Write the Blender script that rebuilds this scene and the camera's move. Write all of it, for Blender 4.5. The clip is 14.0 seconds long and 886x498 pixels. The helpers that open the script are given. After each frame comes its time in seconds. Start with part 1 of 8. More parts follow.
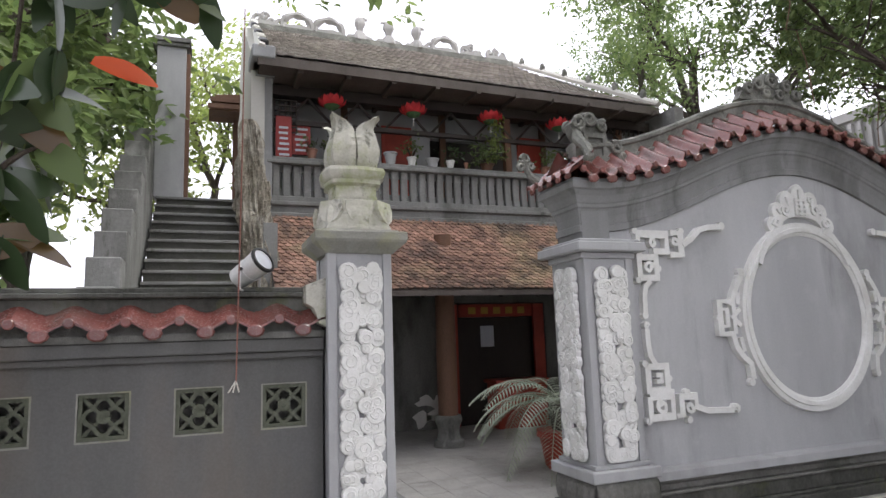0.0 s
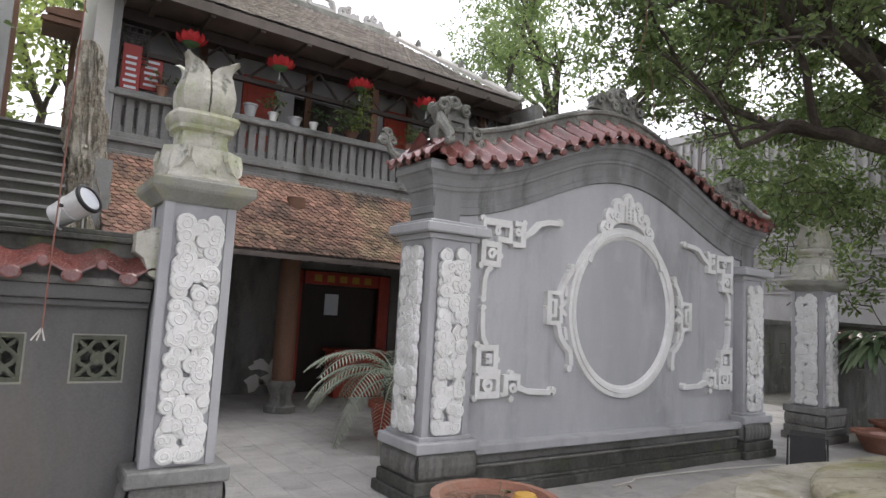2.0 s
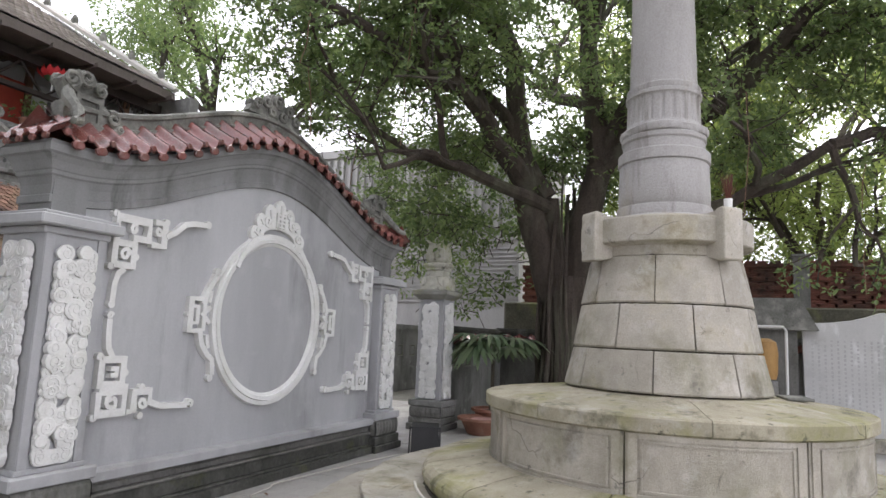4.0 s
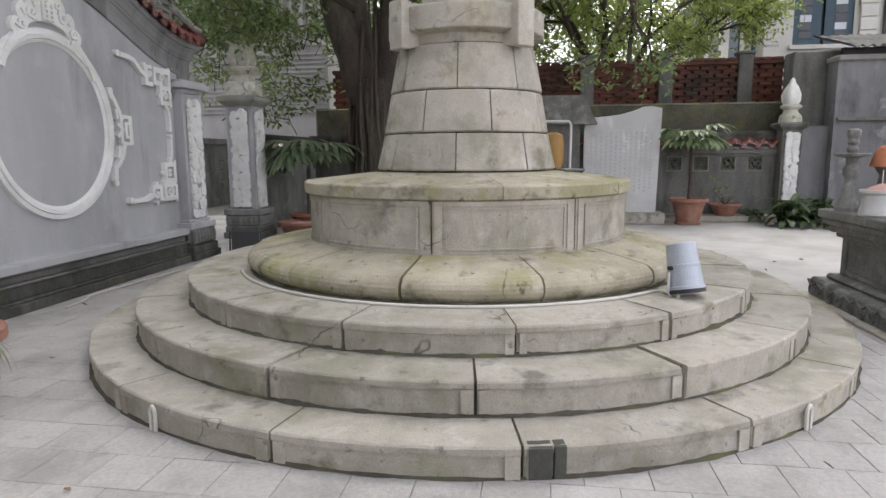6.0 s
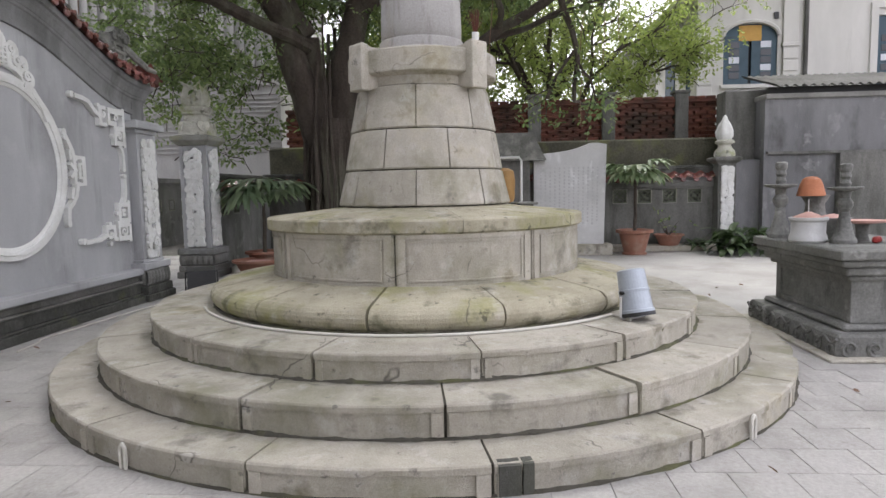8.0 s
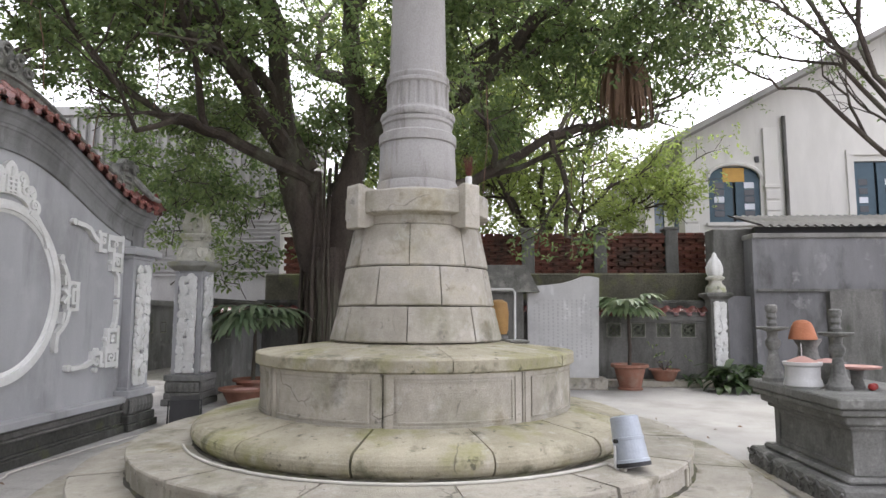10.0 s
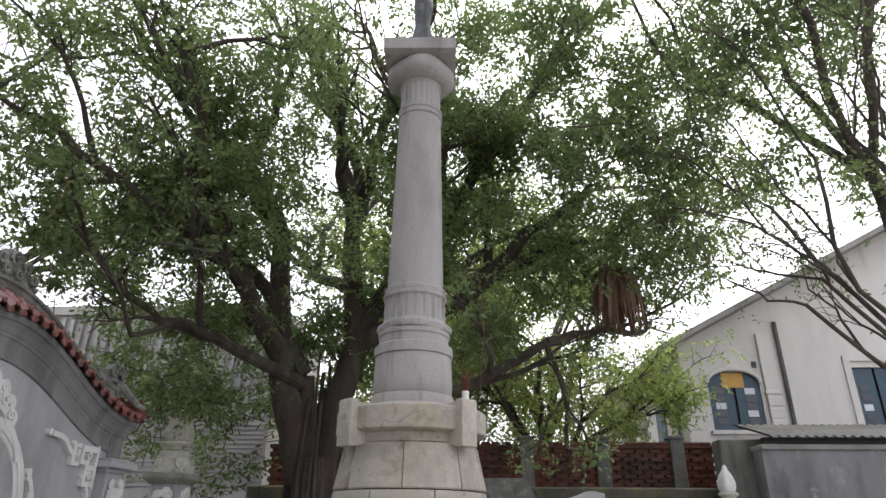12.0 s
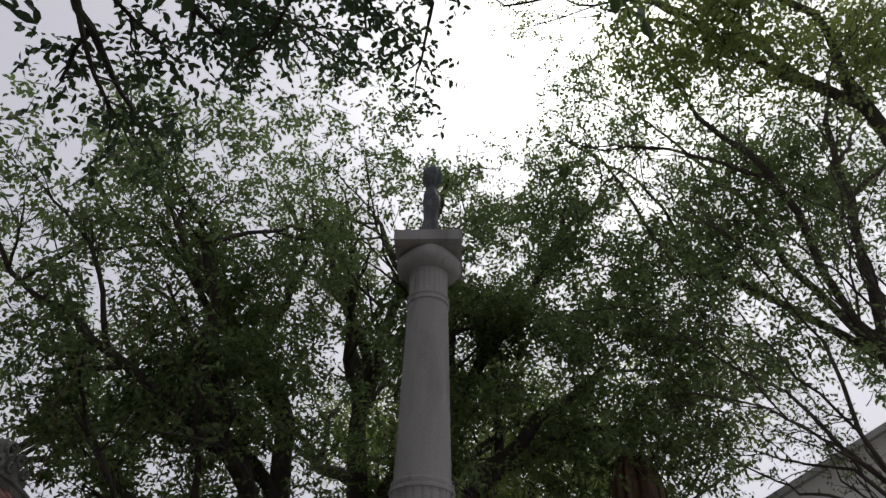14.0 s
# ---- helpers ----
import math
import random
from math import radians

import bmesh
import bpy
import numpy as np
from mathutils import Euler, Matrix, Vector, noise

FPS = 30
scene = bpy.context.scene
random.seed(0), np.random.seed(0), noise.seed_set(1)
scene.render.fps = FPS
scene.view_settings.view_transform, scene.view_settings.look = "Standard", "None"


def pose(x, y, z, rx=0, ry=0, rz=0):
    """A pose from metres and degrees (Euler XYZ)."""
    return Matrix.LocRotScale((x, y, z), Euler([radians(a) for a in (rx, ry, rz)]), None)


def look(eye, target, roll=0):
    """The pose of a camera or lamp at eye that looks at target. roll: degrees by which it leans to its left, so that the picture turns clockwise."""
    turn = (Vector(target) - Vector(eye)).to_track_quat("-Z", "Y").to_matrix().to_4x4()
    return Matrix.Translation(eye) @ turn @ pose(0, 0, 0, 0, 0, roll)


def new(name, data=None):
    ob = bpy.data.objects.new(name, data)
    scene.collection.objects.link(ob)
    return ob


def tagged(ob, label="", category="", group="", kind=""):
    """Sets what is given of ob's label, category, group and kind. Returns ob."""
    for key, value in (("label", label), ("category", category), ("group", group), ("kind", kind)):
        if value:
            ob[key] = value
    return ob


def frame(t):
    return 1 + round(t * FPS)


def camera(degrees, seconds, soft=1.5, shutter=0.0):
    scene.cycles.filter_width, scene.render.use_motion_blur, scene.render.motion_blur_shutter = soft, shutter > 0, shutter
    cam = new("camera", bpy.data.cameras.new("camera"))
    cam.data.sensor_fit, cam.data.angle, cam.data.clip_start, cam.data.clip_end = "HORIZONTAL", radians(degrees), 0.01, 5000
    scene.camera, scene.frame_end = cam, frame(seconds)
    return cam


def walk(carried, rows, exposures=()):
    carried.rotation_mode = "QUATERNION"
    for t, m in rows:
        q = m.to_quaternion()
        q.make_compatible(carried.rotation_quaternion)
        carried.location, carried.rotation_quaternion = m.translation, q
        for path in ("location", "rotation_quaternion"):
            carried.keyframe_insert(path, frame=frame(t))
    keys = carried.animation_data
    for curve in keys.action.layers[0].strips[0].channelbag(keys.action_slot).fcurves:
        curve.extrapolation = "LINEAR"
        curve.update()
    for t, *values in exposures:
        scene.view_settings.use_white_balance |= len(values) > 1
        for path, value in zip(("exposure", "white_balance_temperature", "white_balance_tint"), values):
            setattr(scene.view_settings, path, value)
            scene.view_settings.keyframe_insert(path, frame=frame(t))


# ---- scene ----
cam = camera(70.3, 14.0)
# seconds, eye x y z, yaw, pitch, lean
PATH = [
    (0.0, 0.106, 0.023, 1.758, -20.69, 8.05, -1.96),
    (0.5, 0.105, 0.014, 1.764, -25.32, 7.27, -0.92),
    (1.0, 0.113, 0.018, 1.752, -28.52, 6.31, 1.56),
    (1.5, 0.124, 0.011, 1.758, -30.91, 5.92, 2.74),
    (2.0, 0.135, -0.003, 1.757, -33.97, 5.66, 3.25),
    (2.5, 0.157, -0.023, 1.759, -39.22, 5.86, 3.97),
    (3.0, 0.168, -0.018, 1.777, -46.7, 6.32, 4.25),
    (3.5, 0.18, -0.046, 1.776, -54.8, 6.86, 3.63),
    (4.0, 0.193, -0.041, 1.763, -64.72, 7.81, 2.53),
    (4.2, 0.199, -0.035, 1.795, -67.8, 8.15, 2.27),
    (6.3, -0.115, -0.126, 1.527, -82.31, -9.4, -0.46),
    (6.5, -0.15, -0.13, 1.534, -82.63, -9.12, -0.48),
    (7.0, -0.221, -0.063, 1.524, -84.12, -8.26, -1.39),
    (7.2, -0.228, -0.048, 1.522, -84.81, -7.91, -1.6),
    (9.3, -0.275, -0.086, 1.589, -85.64, 1.0, 0.13),
    (9.5, -0.272, -0.09, 1.602, -85.54, 2.22, 0.19),
    (10.0, -0.255, -0.091, 1.644, -86.59, 5.97, 0.14),
    (10.5, -0.23, -0.082, 1.696, -87.02, 10.02, 0.92),
    (11.0, -0.223, -0.075, 1.736, -87.03, 13.65, 1.48),
    (11.5, -0.209, -0.067, 1.771, -86.95, 18.78, 1.34),
    (12.0, -0.223, -0.076, 1.788, -86.95, 23.91, 0.53),
    (12.5, -0.242, -0.084, 1.788, -86.91, 28.46, 0.68),
    (13.0, -0.271, -0.101, 1.782, -86.65, 32.5, 0.4),
    (13.5, -0.276, -0.103, 1.788, -86.21, 36.45, 0.57),
    (14.0, -0.281, -0.092, 1.792, -85.8, 40.39, 0.83),
]


def carried_pose(x, y, z, yaw, pitch, lean):
    ahead = Vector((-math.sin(radians(yaw)) * math.cos(radians(pitch)), math.cos(radians(yaw)) * math.cos(radians(pitch)), math.sin(radians(pitch))))
    return look((x, y, z), Vector((x, y, z)) + ahead, lean)


walk(cam, [(t, carried_pose(*p)) for t, *p in PATH], [(0.0, 0.58), (2.0, 0.66), (4.0, 0.8), (6.5, 0.7), (7.0, 0.7), (9.5, 0.82), (10.5, 0.85), (11.0, 0.78), (12.0, 0.42), (13.0, -0.45), (14.0, -1.35)])

# ---------------------------------------------------------------- sky and sun
world = bpy.data.worlds.new("overcast_sky")
scene.world = world
world.use_nodes = True
wn, wl = world.node_tree.nodes, world.node_tree.links
sky = wn.new("ShaderNodeTexSky")
sky.sky_type = "NISHITA"
sky.sun_disc = False
SUN_EL, SUN_AZ = 58.0, 112.0  # degrees; azimuth clockwise from +y
sky.sun_elevation, sky.sun_rotation = radians(SUN_EL), radians(SUN_AZ)
sky.air_density, sky.dust_density, sky.ozone_density = 1.0, 6.0, 1.0
veil = wn.new("ShaderNodeHueSaturation")
veil.inputs["Saturation"].default_value = 0.16
wl.new(sky.outputs[0], veil.inputs["Color"])
cloud = wn.new("ShaderNodeMix")
cloud.data_type = "RGBA"
cloud.inputs[0].default_value = 0.6
cloud.inputs[7].default_value = (10.8, 10.6, 12.3, 1)
veil.inputs["Value"].default_value = 2.0
wl.new(veil.outputs[0], cloud.inputs[6])
wl.new(cloud.outputs[2], wn["Background"].inputs["Color"])
wn["Background"].inputs["Strength"].default_value = 0.15
sun = new("sun", bpy.data.lights.new("sun", "SUN"))
sun.data.energy, sun.data.angle, sun.data.color = 0.9, radians(24), (1.0, 0.97, 0.92)
sun.matrix_world = look((math.sin(radians(SUN_AZ)) * math.cos(radians(SUN_EL)) * 40, math.cos(radians(SUN_AZ)) * math.cos(radians(SUN_EL)) * 40, math.sin(radians(SUN_EL)) * 40), (0, 0, 0))


# ---------------------------------------------------------------- materials
def material(name, base, dark, rough=0.8, big=1.5, fine=30.0, bump=0.3, mix=0.5, stain=None, stain_amount=0.0, stain_scale=0.8, metal=0.0, rand=0.0, streak=False, coat=0.0, pits=0.0, more=(), rugged=0.0):
    """Two colours mixed by a coarse and a fine noise, an optional third one in patches, fine relief, and a shift of its own for each piece."""
    m = bpy.data.materials.new(name)
    m.use_nodes = True
    n, l = m.node_tree.nodes, m.node_tree.links
    bsdf = n["Principled BSDF"]
    place = n.new("ShaderNodeNewGeometry").outputs["Position"]

    def noise_of(scale, detail=6.0, squash=None):
        t = n.new("ShaderNodeTexNoise")
        t.inputs["Scale"].default_value, t.inputs["Detail"].default_value, t.inputs["Roughness"].default_value = scale, detail, 0.62
        src = place
        if squash:
            mp = n.new("ShaderNodeMapping")
            mp.inputs["Scale"].default_value = squash
            l.new(place, mp.inputs["Vector"])
            src = mp.outputs[0]
        l.new(src, t.inputs["Vector"])
        return t.outputs["Fac"]

    def ramp(fac, lo, hi):
        r = n.new("ShaderNodeMapRange")
        r.inputs["From Min"].default_value, r.inputs["From Max"].default_value = lo, hi
        l.new(fac, r.inputs["Value"])
        return r.outputs[0]

    def blend(fac, a, b):
        x = n.new("ShaderNodeMix")
        x.data_type = "RGBA"
        for sock, val in ((x.inputs[0], fac), (x.inputs[6], a), (x.inputs[7], b)):
            if isinstance(val, (tuple, list)):
                sock.default_value = (*val[:3], 1)
            elif isinstance(val, float):
                sock.default_value = val
            else:
                l.new(val, sock)
        return x.outputs[2]

    coarse = ramp(noise_of(big, 5, (1, 1, 0.25) if streak else None), 0.35, 0.68)
    grain = ramp(noise_of(fine), 0.3, 0.75)
    both = n.new("ShaderNodeMath")
    both.operation = "MULTIPLY_ADD"
    l.new(coarse, both.inputs[0])
    both.inputs[1].default_value = mix
    g2 = n.new("ShaderNodeMath")
    g2.operation = "MULTIPLY"
    l.new(grain, g2.inputs[0])
    g2.inputs[1].default_value = 1 - mix
    l.new(g2.outputs[0], both.inputs[2])
    col = blend(both.outputs[0], dark, base)
    if stain:
        patch = n.new("ShaderNodeMath")
        patch.operation = "MULTIPLY"
        l.new(ramp(noise_of(stain_scale, 8, (1, 1, 0.35) if streak else None), 0.5, 0.66), patch.inputs[0])
        patch.inputs[1].default_value = stain_amount
        col = blend(patch.outputs[0], col, stain)
    for shade_col, amount, scale, lo, hi, squash in more:
        spot = n.new("ShaderNodeMath")
        spot.operation = "MULTIPLY"
        l.new(ramp(noise_of(scale, 10, squash), lo, hi), spot.inputs[0])
        spot.inputs[1].default_value = amount
        col = blend(spot.outputs[0], col, shade_col)
    if pits:
        hole = n.new("ShaderNodeMath")
        hole.operation = "MULTIPLY"
        l.new(ramp(noise_of(fine * 0.75, 2), 0.54, 0.64), hole.inputs[0])
        hole.inputs[1].default_value = pits
        col = blend(hole.outputs[0], col, tuple(c * 0.55 for c in dark))
        vein = n.new("ShaderNodeTexVoronoi")
        vein.feature = "DISTANCE_TO_EDGE"
        vein.inputs["Scale"].default_value = 1.1
        bent = n.new("ShaderNodeMix")
        bent.data_type = "VECTOR"
        bent.inputs[0].default_value = 0.22
        l.new(place, bent.inputs[4])
        wob = n.new("ShaderNodeTexNoise")
        wob.inputs["Scale"].default_value = 4.0
        l.new(place, wob.inputs["Vector"])
        l.new(wob.outputs["Color"], bent.inputs[5])
        l.new(bent.outputs[1], vein.inputs["Vector"])
        thin = n.new("ShaderNodeMath")
        thin.operation = "MULTIPLY"
        l.new(ramp(vein.outputs["Distance"], 0.006, 0.0), thin.inputs[0])
        l.new(ramp(noise_of(1.7, 2), 0.52, 0.6), thin.inputs[1])
        col = blend(thin.outputs[0], col, tuple(c * 0.4 for c in dark))
    if rand:
        info = n.new("ShaderNodeObjectInfo")
        isl = n.new("ShaderNodeNewGeometry")
        hsv = n.new("ShaderNodeHueSaturation")
        s = n.new("ShaderNodeMath")
        s.operation = "ADD"
        l.new(info.outputs["Random"], s.inputs[0])
        l.new(isl.outputs["Random Per Island"], s.inputs[1])
        rr = n.new("ShaderNodeMapRange")
        rr.inputs["From Max"].default_value = 2.0
        rr.inputs["To Min"].default_value, rr.inputs["To Max"].default_value = 1 - rand, 1 + rand
        l.new(s.outputs[0], rr.inputs["Value"])
        l.new(rr.outputs[0], hsv.inputs["Value"])
        l.new(col, hsv.inputs["Color"])
        col = hsv.outputs[0]
    l.new(col, bsdf.inputs["Base Color"])
    rmap = n.new("ShaderNodeMapRange")
    rmap.inputs["To Min"].default_value, rmap.inputs["To Max"].default_value = min(1, rough + 0.1), max(0.05, rough - 0.12)
    l.new(grain, rmap.inputs["Value"])
    l.new(rmap.outputs[0], bsdf.inputs["Roughness"])
    bsdf.inputs["Metallic"].default_value = metal
    bsdf.inputs["Coat Weight"].default_value = coat
    b = n.new("ShaderNodeBump")
    b.inputs["Strength"].default_value, b.inputs["Distance"].default_value = bump, 0.02
    hgt = n.new("ShaderNodeMath")
    hgt.operation = "ADD"
    l.new(both.outputs[0], hgt.inputs[0])
    l.new(noise_of(fine * 3, 3), hgt.inputs[1])
    top = hgt.outputs[0]
    if rugged:
        lump = n.new("ShaderNodeMath")
        lump.operation = "MULTIPLY_ADD"
        l.new(noise_of(14.0, 8), lump.inputs[0])
        lump.inputs[1].default_value = rugged
        l.new(top, lump.inputs[2])
        top = lump.outputs[0]
    l.new(top, b.inputs["Height"])
    l.new(b.outputs[0], bsdf.inputs["Normal"])
    return m


def leaf_material(name, base, other, through_light=0.45, rough=0.42):
    m = bpy.data.materials.new(name)
    m.use_nodes = True
    n, l = m.node_tree.nodes, m.node_tree.links
    bsdf, out = n["Principled BSDF"], n["Material Output"]
    geo = n.new("ShaderNodeNewGeometry")
    big = n.new("ShaderNodeTexNoise")
    big.inputs["Scale"].default_value = 0.55
    l.new(geo.outputs["Position"], big.inputs["Vector"])
    add = n.new("ShaderNodeMath")
    add.operation = "MULTIPLY_ADD"
    l.new(big.outputs["Fac"], add.inputs[0])
    add.inputs[1].default_value = 0.9
    half = n.new("ShaderNodeMath")
    half.operation = "MULTIPLY_ADD"
    l.new(geo.outputs["Random Per Island"], half.inputs[0])
    half.inputs[1].default_value, half.inputs[2].default_value = 0.7, -0.3
    l.new(half.outputs[0], add.inputs[2])
    mixer = n.new("ShaderNodeMix")
    mixer.data_type = "RGBA"
    l.new(add.outputs[0], mixer.inputs[0])
    mixer.inputs[6].default_value, mixer.inputs[7].default_value = (*base, 1), (*other, 1)
    l.new(mixer.outputs[2], bsdf.inputs["Base Color"])
    bsdf.inputs["Roughness"].default_value = rough
    tr = n.new("ShaderNodeBsdfTranslucent")
    boost = n.new("ShaderNodeHueSaturation")
    boost.inputs["Value"].default_value, boost.inputs["Saturation"].default_value = 1.9, 1.1
    l.new(mixer.outputs[2], boost.inputs["Color"])
    l.new(boost.outputs[0], tr.inputs["Color"])
    sh = n.new("ShaderNodeMixShader")
    sh.inputs[0].default_value = through_light
    l.new(bsdf.outputs[0], sh.inputs[1])
    l.new(tr.outputs[0], sh.inputs[2])
    l.new(sh.outputs[0], out.inputs["Surface"])
    return m


STONE = material("monument_stone", (0.53, 0.495, 0.42), (0.30, 0.278, 0.228), 0.85, 2.6, 90, 0.45, 0.62, (0.21, 0.205, 0.13), 0.7, 1.9, rand=0.2, pits=0.12, more=(((0.10, 0.095, 0.08), 0.75, 2.6, 0.57, 0.68, None), ((0.56, 0.54, 0.50), 0.5, 5.5, 0.55, 0.68, None), ((0.08, 0.075, 0.06), 0.7, 11.0, 0.62, 0.70, None), ((0.36, 0.30, 0.12), 0.4, 1.3, 0.56, 0.7, None)), rugged=2.2)
MOSS_STONE = material("mossy_stone", (0.50, 0.46, 0.35), (0.28, 0.255, 0.18), 0.9, 2.6, 90, 0.45, 0.62, (0.25, 0.25, 0.085), 0.85, 1.7, rand=0.17, pits=0.12, more=(((0.10, 0.10, 0.06), 0.8, 3.2, 0.56, 0.67, None), ((0.54, 0.51, 0.45), 0.5, 5.0, 0.56, 0.68, None), ((0.06, 0.06, 0.04), 0.75, 12.0, 0.61, 0.69, None)), rugged=2.4)
SHAFT = material("column_stone", (0.48, 0.465, 0.44), (0.29, 0.28, 0.265), 0.85, 1.6, 60, 0.4, 0.5, (0.17, 0.16, 0.145), 0.55, 1.6, streak=True, more=(((0.13, 0.115, 0.095), 0.7, 5.0, 0.58, 0.7, (1, 1, 0.12)), ((0.42, 0.36, 0.24), 0.45, 2.2, 0.54, 0.7, (1, 1, 0.3))), rugged=1.2)
JOINT = material("joint_dirt", (0.10, 0.092, 0.07), (0.045, 0.042, 0.032), 0.95, 4, 60, 0.4, stain=(0.13, 0.135, 0.05), stain_amount=0.7, stain_scale=2.5)
PLASTER = material("grey_plaster", (0.465, 0.47, 0.474), (0.35, 0.354, 0.356), 0.85, 1.3, 70, 0.14, 0.72, (0.20, 0.198, 0.195), 0.6, 0.85, streak=True, more=(((0.15, 0.15, 0.14), 0.5, 2.2, 0.6, 0.74, (1, 1, 0.15)), ((0.47, 0.47, 0.47), 0.4, 3.5, 0.56, 0.7, None)))
# cornice plaster: grime and the shade below the tiles are both in its colour
PLASTER_EAVE = material("soot_stained_plaster", (0.31, 0.312, 0.31), (0.18, 0.18, 0.176), 0.88, 1.6, 60, 0.2, 0.7, (0.09, 0.09, 0.082), 0.75, 1.2, streak=True, more=(((0.05, 0.05, 0.042), 0.75, 2.6, 0.57, 0.7, (1, 1, 0.2)),))
# low south wall: tree shade darkened into the plaster colour, besides its grime
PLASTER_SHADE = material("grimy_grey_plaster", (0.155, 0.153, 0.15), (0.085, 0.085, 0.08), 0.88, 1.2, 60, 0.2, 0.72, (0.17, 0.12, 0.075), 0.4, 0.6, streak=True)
PLASTER_OLD = material("weathered_plaster", (0.28, 0.28, 0.27), (0.15, 0.15, 0.142), 0.9, 1.4, 30, 0.3, 0.6, (0.07, 0.07, 0.058), 0.7, 1.1, streak=True, more=(((0.42, 0.42, 0.40), 0.5, 3.0, 0.56, 0.7, None), ((0.04, 0.042, 0.03), 0.7, 4.0, 0.6, 0.7, (1, 1, 0.25))))
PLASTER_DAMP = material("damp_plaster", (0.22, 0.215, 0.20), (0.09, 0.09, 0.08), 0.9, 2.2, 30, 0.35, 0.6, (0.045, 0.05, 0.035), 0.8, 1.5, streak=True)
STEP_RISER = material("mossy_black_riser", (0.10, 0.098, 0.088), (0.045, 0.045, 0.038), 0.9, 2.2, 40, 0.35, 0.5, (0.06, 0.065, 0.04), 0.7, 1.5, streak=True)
JOINT_SAND = material("sandy_joint", (0.27, 0.255, 0.23), (0.16, 0.15, 0.13), 0.95, 3, 60, 0.4, stain=(0.10, 0.10, 0.07), stain_amount=0.6, stain_scale=0.9)
WHITE = material("white_stucco", (0.80, 0.80, 0.78), (0.62, 0.62, 0.59), 0.8, 3.0, 50, 0.2, 0.5, (0.45, 0.45, 0.40), 0.35, 2.5)
LOTUS = material("lichened_stucco", (0.66, 0.65, 0.58), (0.40, 0.39, 0.32), 0.9, 4.5, 60, 0.4, 0.6, (0.30, 0.33, 0.14), 0.75, 3.2, more=(((0.10, 0.10, 0.075), 0.75, 7.0, 0.58, 0.67, None),), rugged=1.5)
TALL_PLASTER = material("patchy_grey_plaster", (0.24, 0.24, 0.245), (0.12, 0.12, 0.12), 0.9, 0.7, 40, 0.25, 0.7, (0.33, 0.33, 0.33), 0.6, 0.6, streak=True, more=(((0.05, 0.05, 0.045), 0.85, 0.9, 0.53, 0.68, (1, 1, 0.5)), ((0.40, 0.40, 0.39), 0.5, 2.4, 0.6, 0.72, None)))
CAP_STONE = material("lichened_cap", (0.36, 0.355, 0.32), (0.19, 0.19, 0.165), 0.9, 3, 60, 0.35, 0.6, (0.30, 0.30, 0.16), 0.6, 2.5)
CARVED = material("carved_grey_stucco", (0.26, 0.262, 0.24), (0.11, 0.11, 0.095), 0.9, 4, 40, 0.5, 0.5, (0.36, 0.36, 0.31), 0.55, 4, more=(((0.045, 0.05, 0.03), 0.7, 6.0, 0.58, 0.68, None),))
RED_TILE = material("glazed_red_tile", (0.27, 0.10, 0.085), (0.14, 0.05, 0.043), 0.24, 4, 60, 0.12, 0.6, (0.12, 0.095, 0.08), 0.6, 3, rand=0.25, coat=0.4, more=(((0.06, 0.055, 0.04), 0.7, 7.0, 0.6, 0.7, None),))
ROOF_TILE = material("old_roof_tile", (0.36, 0.21, 0.15), (0.10, 0.06, 0.048), 0.9, 4, 40, 0.4, 0.4, (0.22, 0.19, 0.11), 0.6, 0.8, rand=0.8, more=(((0.055, 0.045, 0.038), 0.8, 1.5, 0.52, 0.66, None),))
ROOF_GREY = material("grey_roof_tile", (0.50, 0.46, 0.42), (0.22, 0.195, 0.175), 0.9, 2, 40, 0.3, 0.5, (0.34, 0.31, 0.27), 0.5, 0.7, rand=0.55)
WOOD_DARK = material("dark_timber", (0.055, 0.04, 0.034), (0.022, 0.016, 0.014), 0.6, 3, 60, 0.2, streak=True)
WOOD_SOFFIT = material("greyed_timber", (0.15, 0.125, 0.11), (0.07, 0.058, 0.05), 0.8, 3, 60, 0.2, streak=True)
WOOD_RED = material("red_lacquer", (0.48, 0.06, 0.032), (0.27, 0.04, 0.025), 0.5, 3, 50, 0.1, stain=(0.13, 0.035, 0.02), stain_amount=0.4)
WOOD_BROWN = material("brown_timber", (0.20, 0.10, 0.06), (0.09, 0.05, 0.03), 0.7, 3, 60, 0.2, streak=True)
PAVER = material("grey_paver", (0.455, 0.44, 0.415), (0.30, 0.287, 0.265), 0.75, 2.4, 38, 0.4, 0.4, (0.22, 0.21, 0.19), 0.6, 1.4, rand=0.13, more=(((0.17, 0.16, 0.135), 0.55, 5.0, 0.6, 0.72, None), ((0.50, 0.48, 0.46), 0.2, 1.1, 0.52, 0.66, None)))
CEMENT = material("worn_cement", (0.40, 0.385, 0.36), (0.29, 0.28, 0.26), 0.8, 1.2, 60, 0.2, 0.6, (0.22, 0.21, 0.185), 0.6, 0.8, more=(((0.17, 0.16, 0.14), 0.5, 4.0, 0.6, 0.72, None),))
SOIL = material("soil", (0.09, 0.07, 0.05), (0.04, 0.03, 0.02), 0.95, 5, 60, 0.6)
TERRACOTTA = material("terracotta", (0.31, 0.145, 0.095), (0.19, 0.085, 0.055), 0.75, 4, 60, 0.15, stain=(0.3, 0.22, 0.17), stain_amount=0.5, stain_scale=3)
BARK = material("tree_bark", (0.10, 0.078, 0.06), (0.035, 0.027, 0.022), 0.95, 5, 26, 0.9, 0.5, (0.14, 0.15, 0.10), 0.5, 2.0, streak=True)
